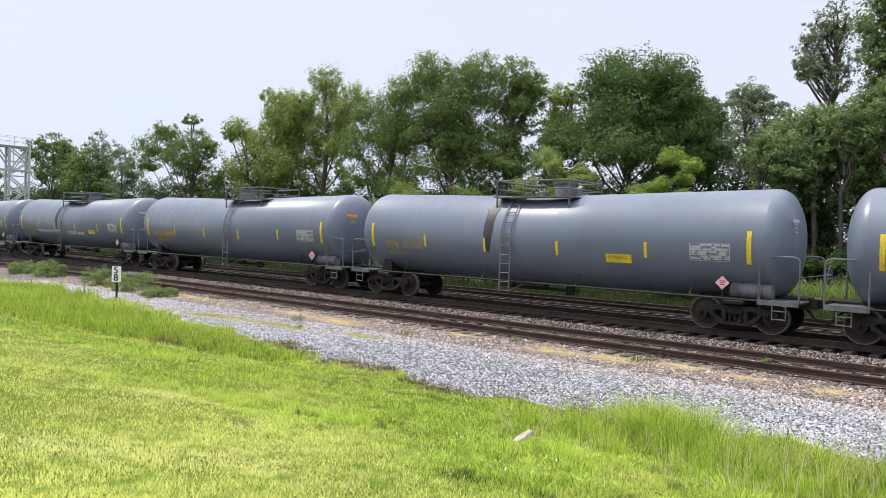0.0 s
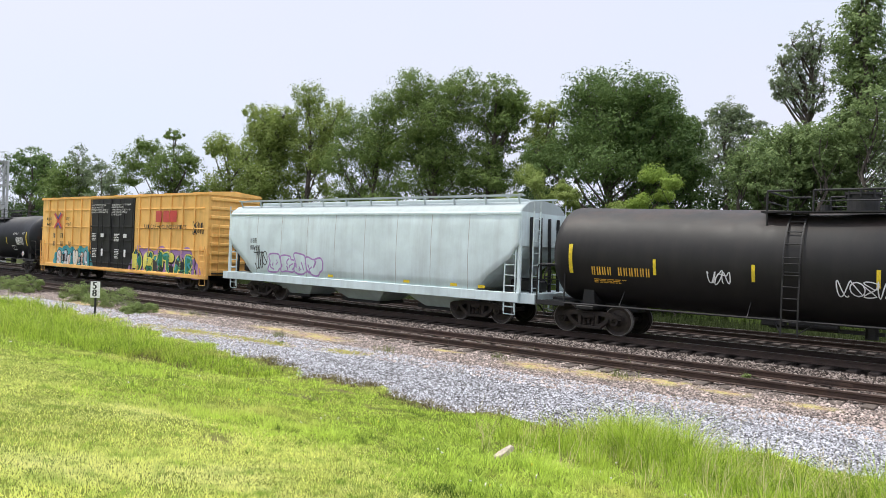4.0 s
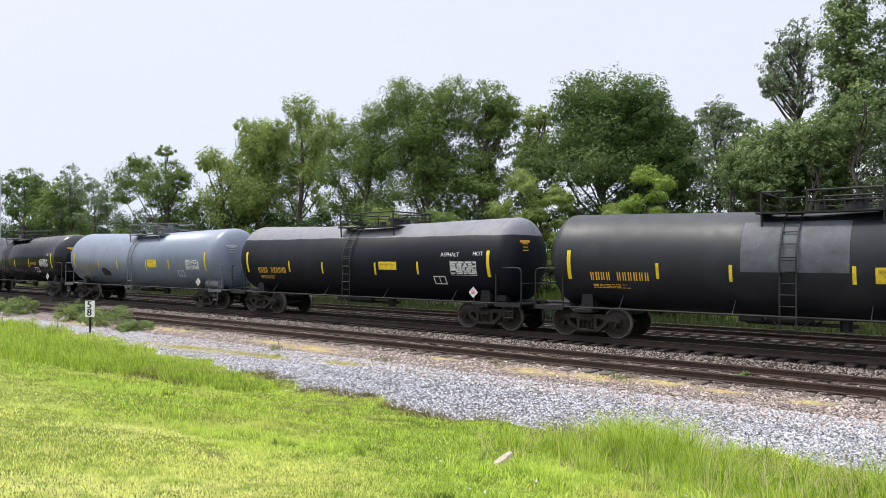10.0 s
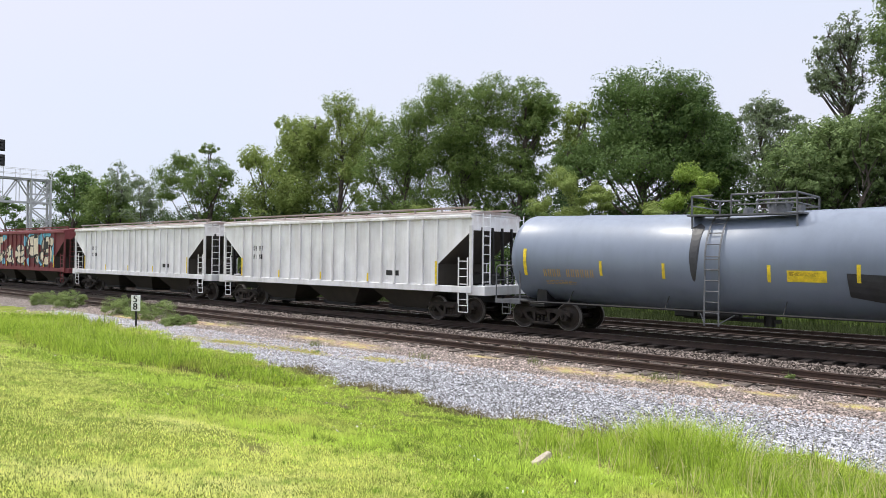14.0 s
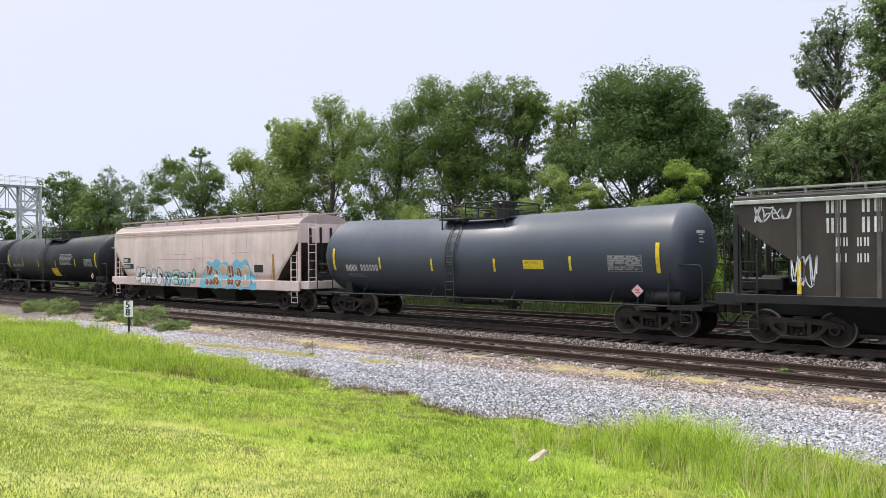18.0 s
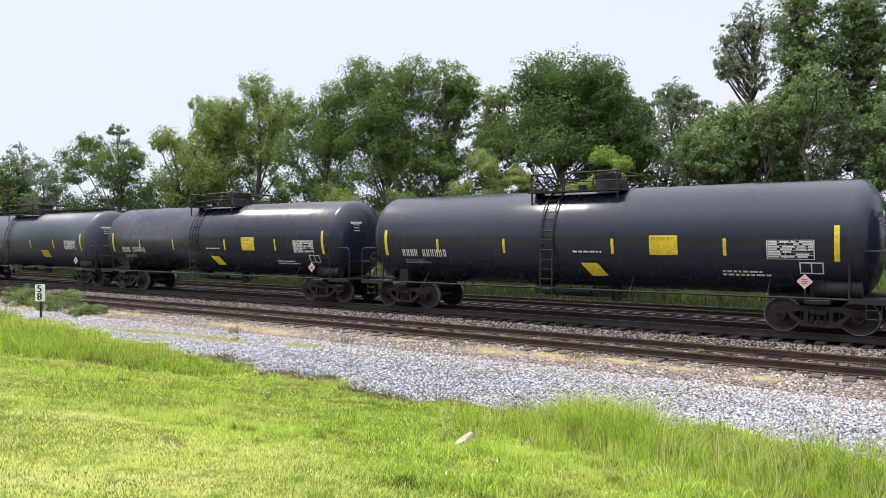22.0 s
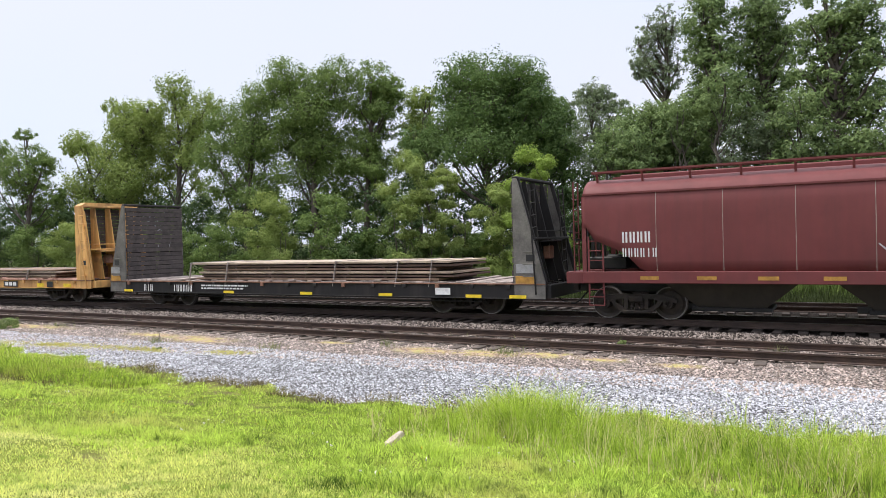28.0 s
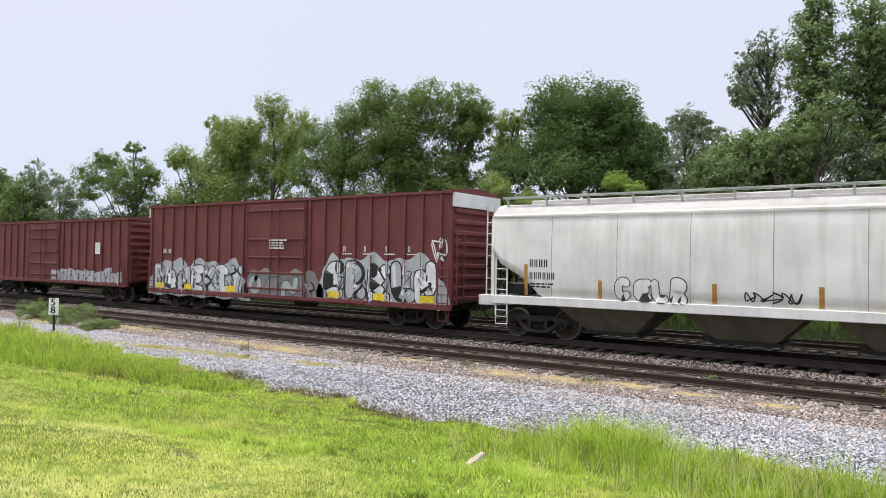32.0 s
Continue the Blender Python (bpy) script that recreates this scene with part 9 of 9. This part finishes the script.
tree("dark tree on the other side of the lattice bridge", "dark", -128.2, 42, 1, 0.092, 0, [(1.0, 10.2, 2.2, 1.6), (-9.4, 11.6, 2.8, 2.3)])
tree("dark far tree beside the signal bridge", "dark", -105.0, 42, 1, 0.092, 0, [(-3.7, 12.7, 1.6, 1.6), (1.1, 13.6, 1.9, 1.6), (5.2, 12.1, 1.4, 1.8), (-1.7, 10.0, 2.4, 1.6), (4.2, 9.8, 1.9, 1.5)])
tree("rounded mid-green tree far along the line", "mid", -94.2, 42, 1, 0.092, 0, [(-2.6, 10.9, 2.1, 2.1), (1.8, 11.0, 1.6, 1.9), (-0.9, 8.4, 2.6, 1.5), (3.8, 8.4, 1.4, 1.3)])
tree("thin grey-green tree with sky showing through", "grey", -90.4, 42, 0.5, 0.080, 0, [(-0.8, 13.1, 1.2, 1.4), (0.5, 10.9, 1.3, 1.7), (-1.5, 8.7, 1.1, 1.4)])
tree("sparse half-bare tree far along the line", "grey", -84.8, 42, 0.5, 0.080, 0, [(-0.4, 12.0, 1.2, 1.1), (-1.3, 10.2, 1.5, 1.4), (1.8, 9.5, 1.3, 1.6), (-0.1, 7.7, 1.8, 1.0)])
tree("leaning tree with a wide open crown", "mid", -69.1, 42, 0.95, 0.080, 0, [(-6.6, 11.8, 2.2, 1.7), (-4.4, 13.5, 1.6, 0.9), (-0.5, 14.4, 1.0, 0.6), (-0.4, 10.8, 2.2, 1.6), (2.8, 11.7, 1.2, 0.9), (3.8, 8.3, 1.0, 1.0), (-9.4, 10.2, 1.4, 1.3), (-1.9, 9.1, 1.7, 1.1)])
tree("light green drooping tree in the row", "light", -63.1, 45, 1, 0.096, 1, [(-2.2, 13.6, 1.6, 1.1), (1.2, 11.8, 2.6, 1.7), (-2.4, 9.2, 1.8, 1.8), (3.4, 9.3, 2.3, 1.8), (-0.0, 7.3, 2.6, 1.3), (-4.1, 13.0, 0.9, 0.7)])
tree("light green willow-like tree with loose crown", "light", -60.8, 47, 1, 0.096, 1, [(-0.6, 15.8, 2.1, 1.7), (-2.4, 17.1, 1.2, 0.8), (1.6, 14.2, 2.0, 1.6), (2.7, 15.9, 1.2, 1.3), (-1.7, 14.1, 1.7, 1.3), (0.7, 11.9, 1.8, 1.8)])
tree("tall light green tree with a feathery top", "light", -56.1, 48, 0.92, 0.096, 1, [(1.0, 18.2, 1.5, 1.3), (0.3, 16.4, 1.7, 1.4), (4.7, 16.4, 1.2, 1.1), (-0.4, 12.8, 1.9, 1.7), (2.9, 14.5, 1.6, 1.6), (-2.4, 10.7, 1.9, 1.6), (3.0, 11.4, 1.3, 1.4)])
tree("narrow mid-green tree between larger crowns", "mid", -45.0, 46, 1, 0.096, 1, [(-2.5, 14.0, 1.7, 1.4), (1.5, 15.3, 2.0, 1.5), (-2.9, 11.0, 1.7, 1.8), (1.1, 11.8, 2.2, 2.0), (-2.5, 8.1, 1.8, 1.5), (1.9, 7.4, 2.1, 1.4)])
tree("large rounded mid-green tree with dense crown", "mid", -36.9, 46, 1, 0.096, 0, [(-2.4, 16.6, 1.9, 1.6), (-4.3, 15.5, 1.4, 1.4), (2.1, 16.4, 1.8, 1.3), (-0.4, 13.7, 2.4, 1.9), (0.3, 10.9, 2.2, 1.6), (-2.5, 9.0, 2.1, 1.5), (-3.6, 12.0, 1.7, 1.9)])
tree("large tree with spreading limbs on one side", "mid", -33.5, 47, 1, 0.096, 0, [(-0.4, 14.2, 1.9, 1.7), (1.5, 15.8, 1.6, 1.3), (3.1, 14.8, 0.9, 1.1), (2.3, 13.2, 1.3, 1.0), (0.8, 11.0, 1.4, 1.0), (-1.1, 9.4, 2.0, 1.4), (2.0, 8.9, 1.8, 1.1)])
tree("smaller light tree beside the maple", "light", -30.0, 50, 1, 0.096, 0, [(0.1, 14.4, 1.2, 0.9), (1.2, 14.8, 0.8, 0.6), (-0.6, 12.9, 1.1, 1.1), (0.3, 11.3, 1.3, 1.3), (-0.8, 9.8, 1.4, 1.1)])
tree("large dark maple-like tree with a broad crown", "dark", -21.7, 46, 1, 0.096, 0, [(0.3, 14.4, 2.2, 1.4), (-2.0, 15.0, 1.5, 1.2), (2.5, 14.1, 1.6, 1.2), (-3.0, 13.6, 1.4, 1.4), (3.7, 12.6, 1.2, 1.4), (0.3, 11.9, 3.0, 1.8), (-3.6, 11.2, 1.9, 1.4), (-5.9, 10.5, 1.2, 1.0), (3.9, 10.5, 1.7, 1.3), (5.5, 9.0, 1.2, 1.0), (0.1, 9.3, 3.2, 1.5), (-4.7, 9.4, 1.6, 1.0), (3.3, 8.3, 2.2, 1.2)])
tree("lower dark tree at the foot of the maple", "dark", -17.9, 50, 0.95, 0.096, 0, [(-0.2, 12.7, 0.9, 0.7), (0.3, 11.2, 1.0, 1.0), (-0.4, 11.7, 1.0, 1.0), (0.5, 8.1, 1.5, 1.3)])
tree("sparse grey-green cottonwood with small leaves", "grey", -14.2, 45, 0.72, 0.076, 0, [(0.2, 12.5, 0.9, 0.7), (1.1, 12.1, 0.6, 0.5), (-0.6, 11.9, 0.8, 0.6), (0.6, 10.9, 1.1, 0.9), (2.1, 11.0, 0.7, 0.5), (-0.0, 9.6, 1.0, 1.0), (1.2, 8.8, 1.3, 1.0), (0.6, 7.6, 1.4, 0.9)])
tree("tall thin tree with bare twigs and small crown", "grey", -9.4, 45, 0.45, 0.076, 0, [(-1.1, 13.8, 0.8, 0.6), (-0.4, 15.0, 0.9, 0.8), (0.5, 15.3, 0.7, 0.7), (-0.5, 12.9, 1.0, 0.6), (0.7, 13.2, 0.7, 0.8), (-1.6, 13.0, 0.5, 0.4), (0.0, 12.0, 0.8, 0.3), (0.1, 16.3, 0.7, 0.6), (-1.5, 14.7, 0.7, 0.7), (-1.0, 15.9, 0.7, 0.6), (-1.7, 13.6, 0.5, 0.5)])
tree("dark tree covered in hanging vines", "wood", -10.2, 43, 1, 0.096, 1, [(0.6, 10.0, 1.0, 0.7), (1.9, 9.5, 1.0, 0.9), (-0.1, 8.7, 1.2, 0.9), (1.2, 7.4, 1.3, 1.0), (-1.1, 7.1, 1.2, 0.9), (0.3, 5.6, 1.5, 0.9)])
tree("dark tangled tree under the thin one", "wood", -7.8, 42, 1, 0.096, 1, [(0.4, 7.9, 0.9, 0.9), (0.3, 6.1, 1.1, 0.9), (1.5, 6.8, 0.9, 0.9), (1.4, 5.2, 1.1, 0.8)])
tree("tall dense tree at the edge of the wood", "wood", -6.7, 43, 1, 0.096, 0, [(-0.1, 15.0, 1.2, 1.3), (0.2, 16.3, 1.1, 1.1), (-0.5, 13.4, 0.8, 1.1), (0.8, 13.0, 1.1, 1.2), (0.1, 11.5, 1.1, 0.9), (0.3, 17.6, 0.8, 0.9), (0.5, 9.7, 1.0, 0.8), (-0.7, 10.7, 0.8, 0.8)])
tree("tall tree with arching limbs", "wood", -3.7, 44, 0.95, 0.096, 0, [(-0.9, 14.8, 1.3, 1.0), (0.1, 15.5, 1.2, 0.9), (-0.6, 13.2, 1.3, 1.1), (1.0, 13.4, 1.2, 0.9), (0.2, 11.5, 1.2, 0.9), (-0.3, 17.0, 1.4, 0.9), (-1.4, 11.3, 0.9, 0.9), (0.7, 9.9, 1.2, 0.9)])
tree("tall tree with layered drooping limbs", "wood", -0.2, 41, 0.95, 0.096, 0, [(-1.2, 13.5, 1.2, 0.4), (0.2, 13.7, 1.2, 0.4), (-0.7, 12.2, 1.2, 0.4), (0.6, 12.3, 1.0, 0.4), (-1.6, 11.2, 1.1, 0.5), (0.0, 10.7, 1.2, 0.5), (-1.1, 9.7, 1.3, 0.6), (0.5, 9.3, 1.2, 0.5), (-0.5, 14.9, 1.4, 0.6), (1.6, 14.2, 1.3, 0.8), (1.9, 11.5, 1.3, 0.8), (1.7, 9.1, 1.3, 0.8)])
tree("half-bare grey tree with pale twigs", "grey", -4.2, 41, 0.6, 0.074, 0, [(-0.2, 8.6, 1.2, 0.9), (-1.0, 7.2, 1.0, 0.8), (0.9, 7.9, 1.0, 0.7), (1.6, 8.8, 0.9, 0.6), (-0.5, 5.7, 0.9, 0.7)])
tree("shaded tree under the tall ones", "wood", -1.6, 40, 1, 0.096, 1, [(-0.3, 7.0, 1.3, 0.8), (1.4, 7.5, 1.2, 0.8), (0.8, 6.0, 1.1, 0.7), (-1.3, 6.1, 0.8, 0.8), (3.1, 7.1, 1.3, 0.9), (2.2, 5.9, 1.2, 0.8)])
tree("dense dark tree hung with climbers at the wood edge", "wood", -9.4, 42, 1, 0.096, 1, [(-1.9, 9.2, 0.9, 0.9), (-0.8, 9.8, 1.1, 0.8), (0.5, 9.8, 1.0, 0.8), (1.8, 9.8, 1.0, 0.8), (-0.3, 8.2, 1.3, 1.0), (1.6, 8.1, 1.3, 1.0), (-1.4, 7.3, 1.2, 0.8)])
plant("tree", "tall tree at the end of the row", "tree", 5.9, 42, 18.5, 7.5, 0.8, "wood", 324, 30, 12, 72, 0.10, 1.0, 0.26, lobe_r=0.94)
for x, y, lean, h in ((-11.9, 40.5, 0.5, 9.0), (-10.2, 40, 0.1, 8.4), (-9.2, 41, -0.2, 9.5), (-7.9, 40.5, 0.3, 10.0), (-6.05, 40, 0.7, 11.0), (-2.2, 39.5, 0.3, 9.5)):
    tree("slender tree with a pale bare stem at the wood edge", "wood", x, y, 0.7, 0.090, 0, [(lean, h, 1.0, 0.8), (lean * 1.6 + 0.5, h - 1.3, 0.9, 0.6), (lean * 0.6 - 0.6, h - 1.0, 0.8, 0.6)])
SHRUBS = [
    (-0.612, 37, 0.150, 3.4, "light"), (-0.555, 37.5, 0.128, 2.6, "light"), (-0.66, 38, 0.085, 3.6, "mid"), (-0.402, 37, 0.140, 3.2, "bright"), (-0.395, 36, 0.062, 3.0, "bright"), (-0.46, 38, 0.085, 3.2, "light"),
    (-0.79, 37, 0.080, 4.2, "mid"), (-0.92, 37, 0.085, 4.2, "light"), (-1.05, 38, 0.04, 4.0, "mid"), (-1.18, 38, 0.035, 4.2, "mid"), (-1.32, 38, 0.05, 4.5, "mid"), (-1.50, 39, 0.06, 4.5, "light"), (-1.66, 40, 0.05, 4.5, "mid"), (-1.85, 42, 0.07, 5.0, "mid"), (-2.05, 44, 0.09, 6.0, "mid"), (-2.3, 46, 0.10, 6.5, "dark"), (-2.55, 48, 0.10, 7.0, "dark"), (-2.8, 50, 0.11, 7.0, "dark"),
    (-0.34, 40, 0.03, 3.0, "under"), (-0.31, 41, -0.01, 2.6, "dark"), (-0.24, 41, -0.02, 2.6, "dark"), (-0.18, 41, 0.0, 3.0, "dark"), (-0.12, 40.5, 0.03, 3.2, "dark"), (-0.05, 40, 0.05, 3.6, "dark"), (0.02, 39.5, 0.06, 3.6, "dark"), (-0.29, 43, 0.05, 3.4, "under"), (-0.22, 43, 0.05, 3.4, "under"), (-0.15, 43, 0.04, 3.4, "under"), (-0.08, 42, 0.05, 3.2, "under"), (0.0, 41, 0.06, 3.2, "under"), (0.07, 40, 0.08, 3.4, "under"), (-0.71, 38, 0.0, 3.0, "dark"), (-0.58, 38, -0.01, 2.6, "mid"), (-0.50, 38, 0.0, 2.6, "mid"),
]
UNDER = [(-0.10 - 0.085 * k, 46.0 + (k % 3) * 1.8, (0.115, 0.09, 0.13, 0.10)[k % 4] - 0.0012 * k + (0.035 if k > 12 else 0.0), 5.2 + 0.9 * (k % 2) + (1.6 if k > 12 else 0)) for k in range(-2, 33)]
# thickets under the crowns, shade painted into their leaf colour
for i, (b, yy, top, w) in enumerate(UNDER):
    plant("shrub", "tangled understorey thicket with shade in its leaf colour", "shrub", b * yy, yy, 2.405 + top * yy + 1.4, w * 1.15, 0.2, "under", 640 + i, 14, 9, 44, 0.13 if b > -1.2 else 0.14, 1.0, 0.08, 0.0, "shrubs before the trees", 3)
for i, (b, yy, top, w, tone) in enumerate(SHRUBS):
    plant("shrub", {"light": "rounded light green shrub before the trees", "bright": "bright yellow-green bush before the trees", "mid": "mid-green undergrowth bush below the trees", "dark": "dark shaded undergrowth bush below the trees", "under": "bush inside the wood with shade in its leaf colour"}[tone], "shrub", b * yy, yy, max(2.2, 2.405 + top * yy + 1.5), w * 1.1, 0.3, tone, 500 + i, 13, 18 if tone in ("light", "bright") else 12, 110 if tone in ("light", "bright") else 70, 0.062 if tone in ("light", "bright") else 0.080, 1.0, 0.07, 0.0, "shrubs before the trees", 3)
for i, (x, y, h, w) in enumerate(((-31.8, 15.0, 0.95, 1.9), (-29.0, 14.9, 0.95, 2.2), (-26.0, 14.4, 0.55, 1.5), (-37.5, 15.0, 1.05, 1.7), (-40.5, 15.0, 0.8, 2.0))):
    plant("weed_bush", "grey-green weed bush in the gravel by the siding", "bush", x, y, h, w, 0.05, "weed", 560 + i, 16, 12, 60, 0.024, 1.0, 0.012, 0.0, "weed bushes by the siding", 5, w * 0.13)
for i, (x, y, h) in enumerate(((-4.2, 10.05, 0.60), (-3.95, 10.15, 0.55), (-2.75, 10.2, 0.50), (-2.5, 10.1, 0.42), (-1.1, 10.1, 0.42), (-0.2, 10.2, 0.36), (-4.75, 17.3, 0.40), (-16.3, 13.35, 0.28), (-11.2, 14.5, 0.2))):
    plant("leafy_weed", "upright light green weed at the edge of the stones", "weed", x, y, h, 0.26, 0.08, "fresh" if y < 12 else "weed", 580 + i, 12, 8, 16, 0.026, 1.0, 0.003, 0.0, "weeds at the edge of the stones", 1, 0.06)


# ---- small things ----
def mile_sign():
    x, y = -26.6, 13.05
    z = float(land(x, y))
    ob = thing("mile_sign", "white plate with black numerals on a dark post", "sign", "", pose(x, y, z, 0, 0, 34))
    part("post", box(bmesh.new(), -0.03, 0.03, -0.03, 0.03, -0.1, 1.1, 0.006), M_BLACK, ob)
    pl = part("plate", box(bmesh.new(), -0.18, 0.18, -0.05, -0.032, 0.60, 1.20, 0.004), mat("white_sign_plate", (0.86, 0.86, 0.86), 0.5, 0.0, 0.05, 3, 40, 0.03), ob)
    fl = lambda px, pz, lift: -0.05 - lift
    for dx in (-0.012, 0.012):
        words("numeral", "5", 0.37, -0.105 + dx, 0.93, M_BLKTXT, pl, fl, 0.005 + dx * 0.05)
        words("numeral", "8", 0.37, -0.105 + dx, 0.65, M_BLKTXT, pl, fl, 0.005 + dx * 0.05)


mile_sign()


def pale_stone():
    bm = box(bmesh.new(), -0.125, 0.125, -0.04, 0.04, -0.035, 0.035, 0.012)
    bmesh.ops.subdivide_edges(bm, edges=[e for e in bm.edges if e.calc_length() > 0.2], cuts=5)
    rr = random.Random(2)
    for v in bm.verts:
        k = 1 - 0.35 * abs(v.co.x / 0.15) ** 2
        v.co = Vector((v.co.x + 0.012 * rr.uniform(-1, 1), v.co.y * k + 0.006 * rr.uniform(-1, 1), v.co.z * k + 0.006 * rr.uniform(-1, 1)))
    x, y = -4.45, 6.82
    ob = new("pale_rock", mesh_of("pale_rock", bm, mat("pale_concrete", (0.50, 0.43, 0.34), 0.9, 0, 0.2, 8, 40, 0.4)))
    ob.matrix_basis = pose(x, y, float(land(x, y)) + 0.085, 12, -30, 58)
    tagged(ob, "pale broken concrete piece lying in the grass", "rock")


pale_stone()


def signal_bridge():
    m_al = mat("galvanised_steel", (0.50, 0.51, 0.53), 0.5, 0.4, 0.15, 2, 30, 0.05)
    x, y0 = -82.0, 29.6
    z = float(land(x, y0))
    ob = thing("signal_bridge", "galvanised lattice signal bridge over the tracks", "signal bridge", "", pose(x, y0, z))
    zt, zb = 10.0 - z, 7.6 - z
    for py in (0.0, -16.4):
        leg = bmesh.new()
        for dx in (-0.45, 0.45):
            for dy in (-0.95, 0.95):
                beam(leg, (dx, py + dy, -0.1), (dx, py + dy, zt), 0.19)
        n = 7
        for i in range(n):
            a, b2 = zt * i / n, zt * (i + 1) / n
            for dx in (-0.45, 0.45):
                beam(leg, (dx, py - 0.95, a if i % 2 else b2), (dx, py + 0.95, b2 if i % 2 else a), 0.11)
                beam(leg, (dx, py - 0.95, b2), (dx, py + 0.95, b2), 0.07)
            for dy in (-0.95, 0.95):
                beam(leg, (-0.45, py + dy, a), (0.45, py + dy, b2), 0.06)
        lg = part("tower", leg, m_al, ob)
        if py == 0.0:
            put("ladder", ladder_mesh(0.4, 0.3, zt, 26, m_al), lg, pose(0.0, 1.15, 0))
    bm = bmesh.new()
    for dx in (-0.45, 0.45):
        for zz in (zb, zt):
            beam(bm, (dx, 0.95, zz), (dx, -17.3, zz), 0.18)
        for i in range(12):
            a, b2 = 0.95 - 18.2 * i / 12, 0.95 - 18.2 * (i + 1) / 12
            beam(bm, (dx, a, zb if i % 2 else zt), (dx, b2, zt if i % 2 else zb), 0.11)
            beam(bm, (dx, b2, zb), (dx, b2, zt), 0.06)
    part("truss", bm, m_al, ob)
    bm = bmesh.new()
    for dx in (-0.6, 0.6):
        for i in range(13):
            yy = 0.95 - 18.2 * i / 12
            rod(bm, (dx, yy, zt), (dx, yy, zt + 1.05), 0.025, 6)
        for h in (0.55, 1.05):
            rod(bm, (dx, 0.95, zt + h), (dx, -17.25, zt + h), 0.022, 6)
    part("walkway_rail", bm, m_al, ob)
    part("walkway", box(bmesh.new(), -0.62, 0.62, -17.25, 0.95, zt + 0.065, zt + 0.10), m_al, ob)
    for yy in (-4.0, -8.6):
        mast = part("signal_mast", rod(bmesh.new(), (0.55, yy, zt), (0.55, yy, zt + 3.6), 0.07, 8), m_al, ob)
        for zz in (zt + 1.1, zt + 2.6):
            bm = box(bmesh.new(), 0.64, 0.92, yy - 0.42, yy + 0.42, zz, zz + 1.15, 0.05)
            for k in range(3):
                rod(bm, (0.92, yy, zz + 0.22 + 0.35 * k), (1.18, yy, zz + 0.26 + 0.35 * k), 0.14, 10)
            part("signal_head", bm, M_BLACK, mast, "black three-lens signal head")


signal_bridge()


# ---- unseen wood on the near side, behind the lawn: closes the place, darkens reflections ----
def unseen_wood():
    r = np.random.RandomState(77)
    k = 11000
    x = -190 + 330 * r.rand(k)
    y = -46 - 9 * r.rand(k) ** 1.4 + 2.5 * np.sin(x * 0.21)
    z = r.rand(k) ** 0.85 * (11.5 + 3.0 * np.sin(x * 0.17) + 2.0 * np.sin(x * 0.43 + 1) + 1.2 * np.sin(x * 1.1))
    c = np.stack([x, y, land(x, y) + z], -1)
    u = r.randn(k, 3)
    u /= np.linalg.norm(u, axis=1)[:, None]
    w = np.cross(u, r.randn(k, 3))
    w /= np.linalg.norm(w, axis=1)[:, None]
    s = (0.55 + 0.6 * r.rand(k))[:, None]
    v = np.stack([c - u * s, c + w * s * 0.6, c + u * s, c - w * s * 0.6], 1)
    me = raw_mesh("unseen_wood", v.reshape(-1, 3), np.arange(k * 4).reshape(k, 4), M_LEAF["wood"])
    return tagged(new("unseen_wood", me), "unseen dense green wood edge across the lawn", "trees", "", "stuff")


unseen_wood()


# ---- movement: the train rolls past at an even pace, its wheels turning ----
def travel(t):
    u = t / 32.0
    return 632.057 * u - 19.653 * u ** 2 + 17.288 * u ** 3 - 5.273 * u ** 4


def motions():
    steps = [0, 4, 8, 12, 16, 20, 24, 28, 32]
    rollers = [o for o in scene.objects if o.parent is None and o.get("category") in ("tank car", "hopper car", "boxcar", "flat car", "plate stack")]
    for ob in rollers:
        x0 = ob.location.x
        walk(ob, [(t, pose(x0 + travel(t), TRACK_Y, 0)) for t in steps])
    for ob, local, x0 in WHEELSETS:
        ks = [k for k in range(961) if -74 < x0 + travel(k / 30) < 8]
        if not ks:
            continue
        a0 = travel(ks[0] / 30) / WHEEL_R

        def turn(k):
            return pose(local, 0, WHEEL_R, 0, math.degrees(travel(k / 30) / WHEEL_R - a0), 0)
        rows = [(k / 30, turn(k)) for k in ks]
        if ks[0] > 0:
            rows.insert(0, (0.0, turn(ks[0])))
        if ks[-1] < 960:
            rows.append((32.0, turn(ks[-1])))
        walk(ob, rows)


motions()
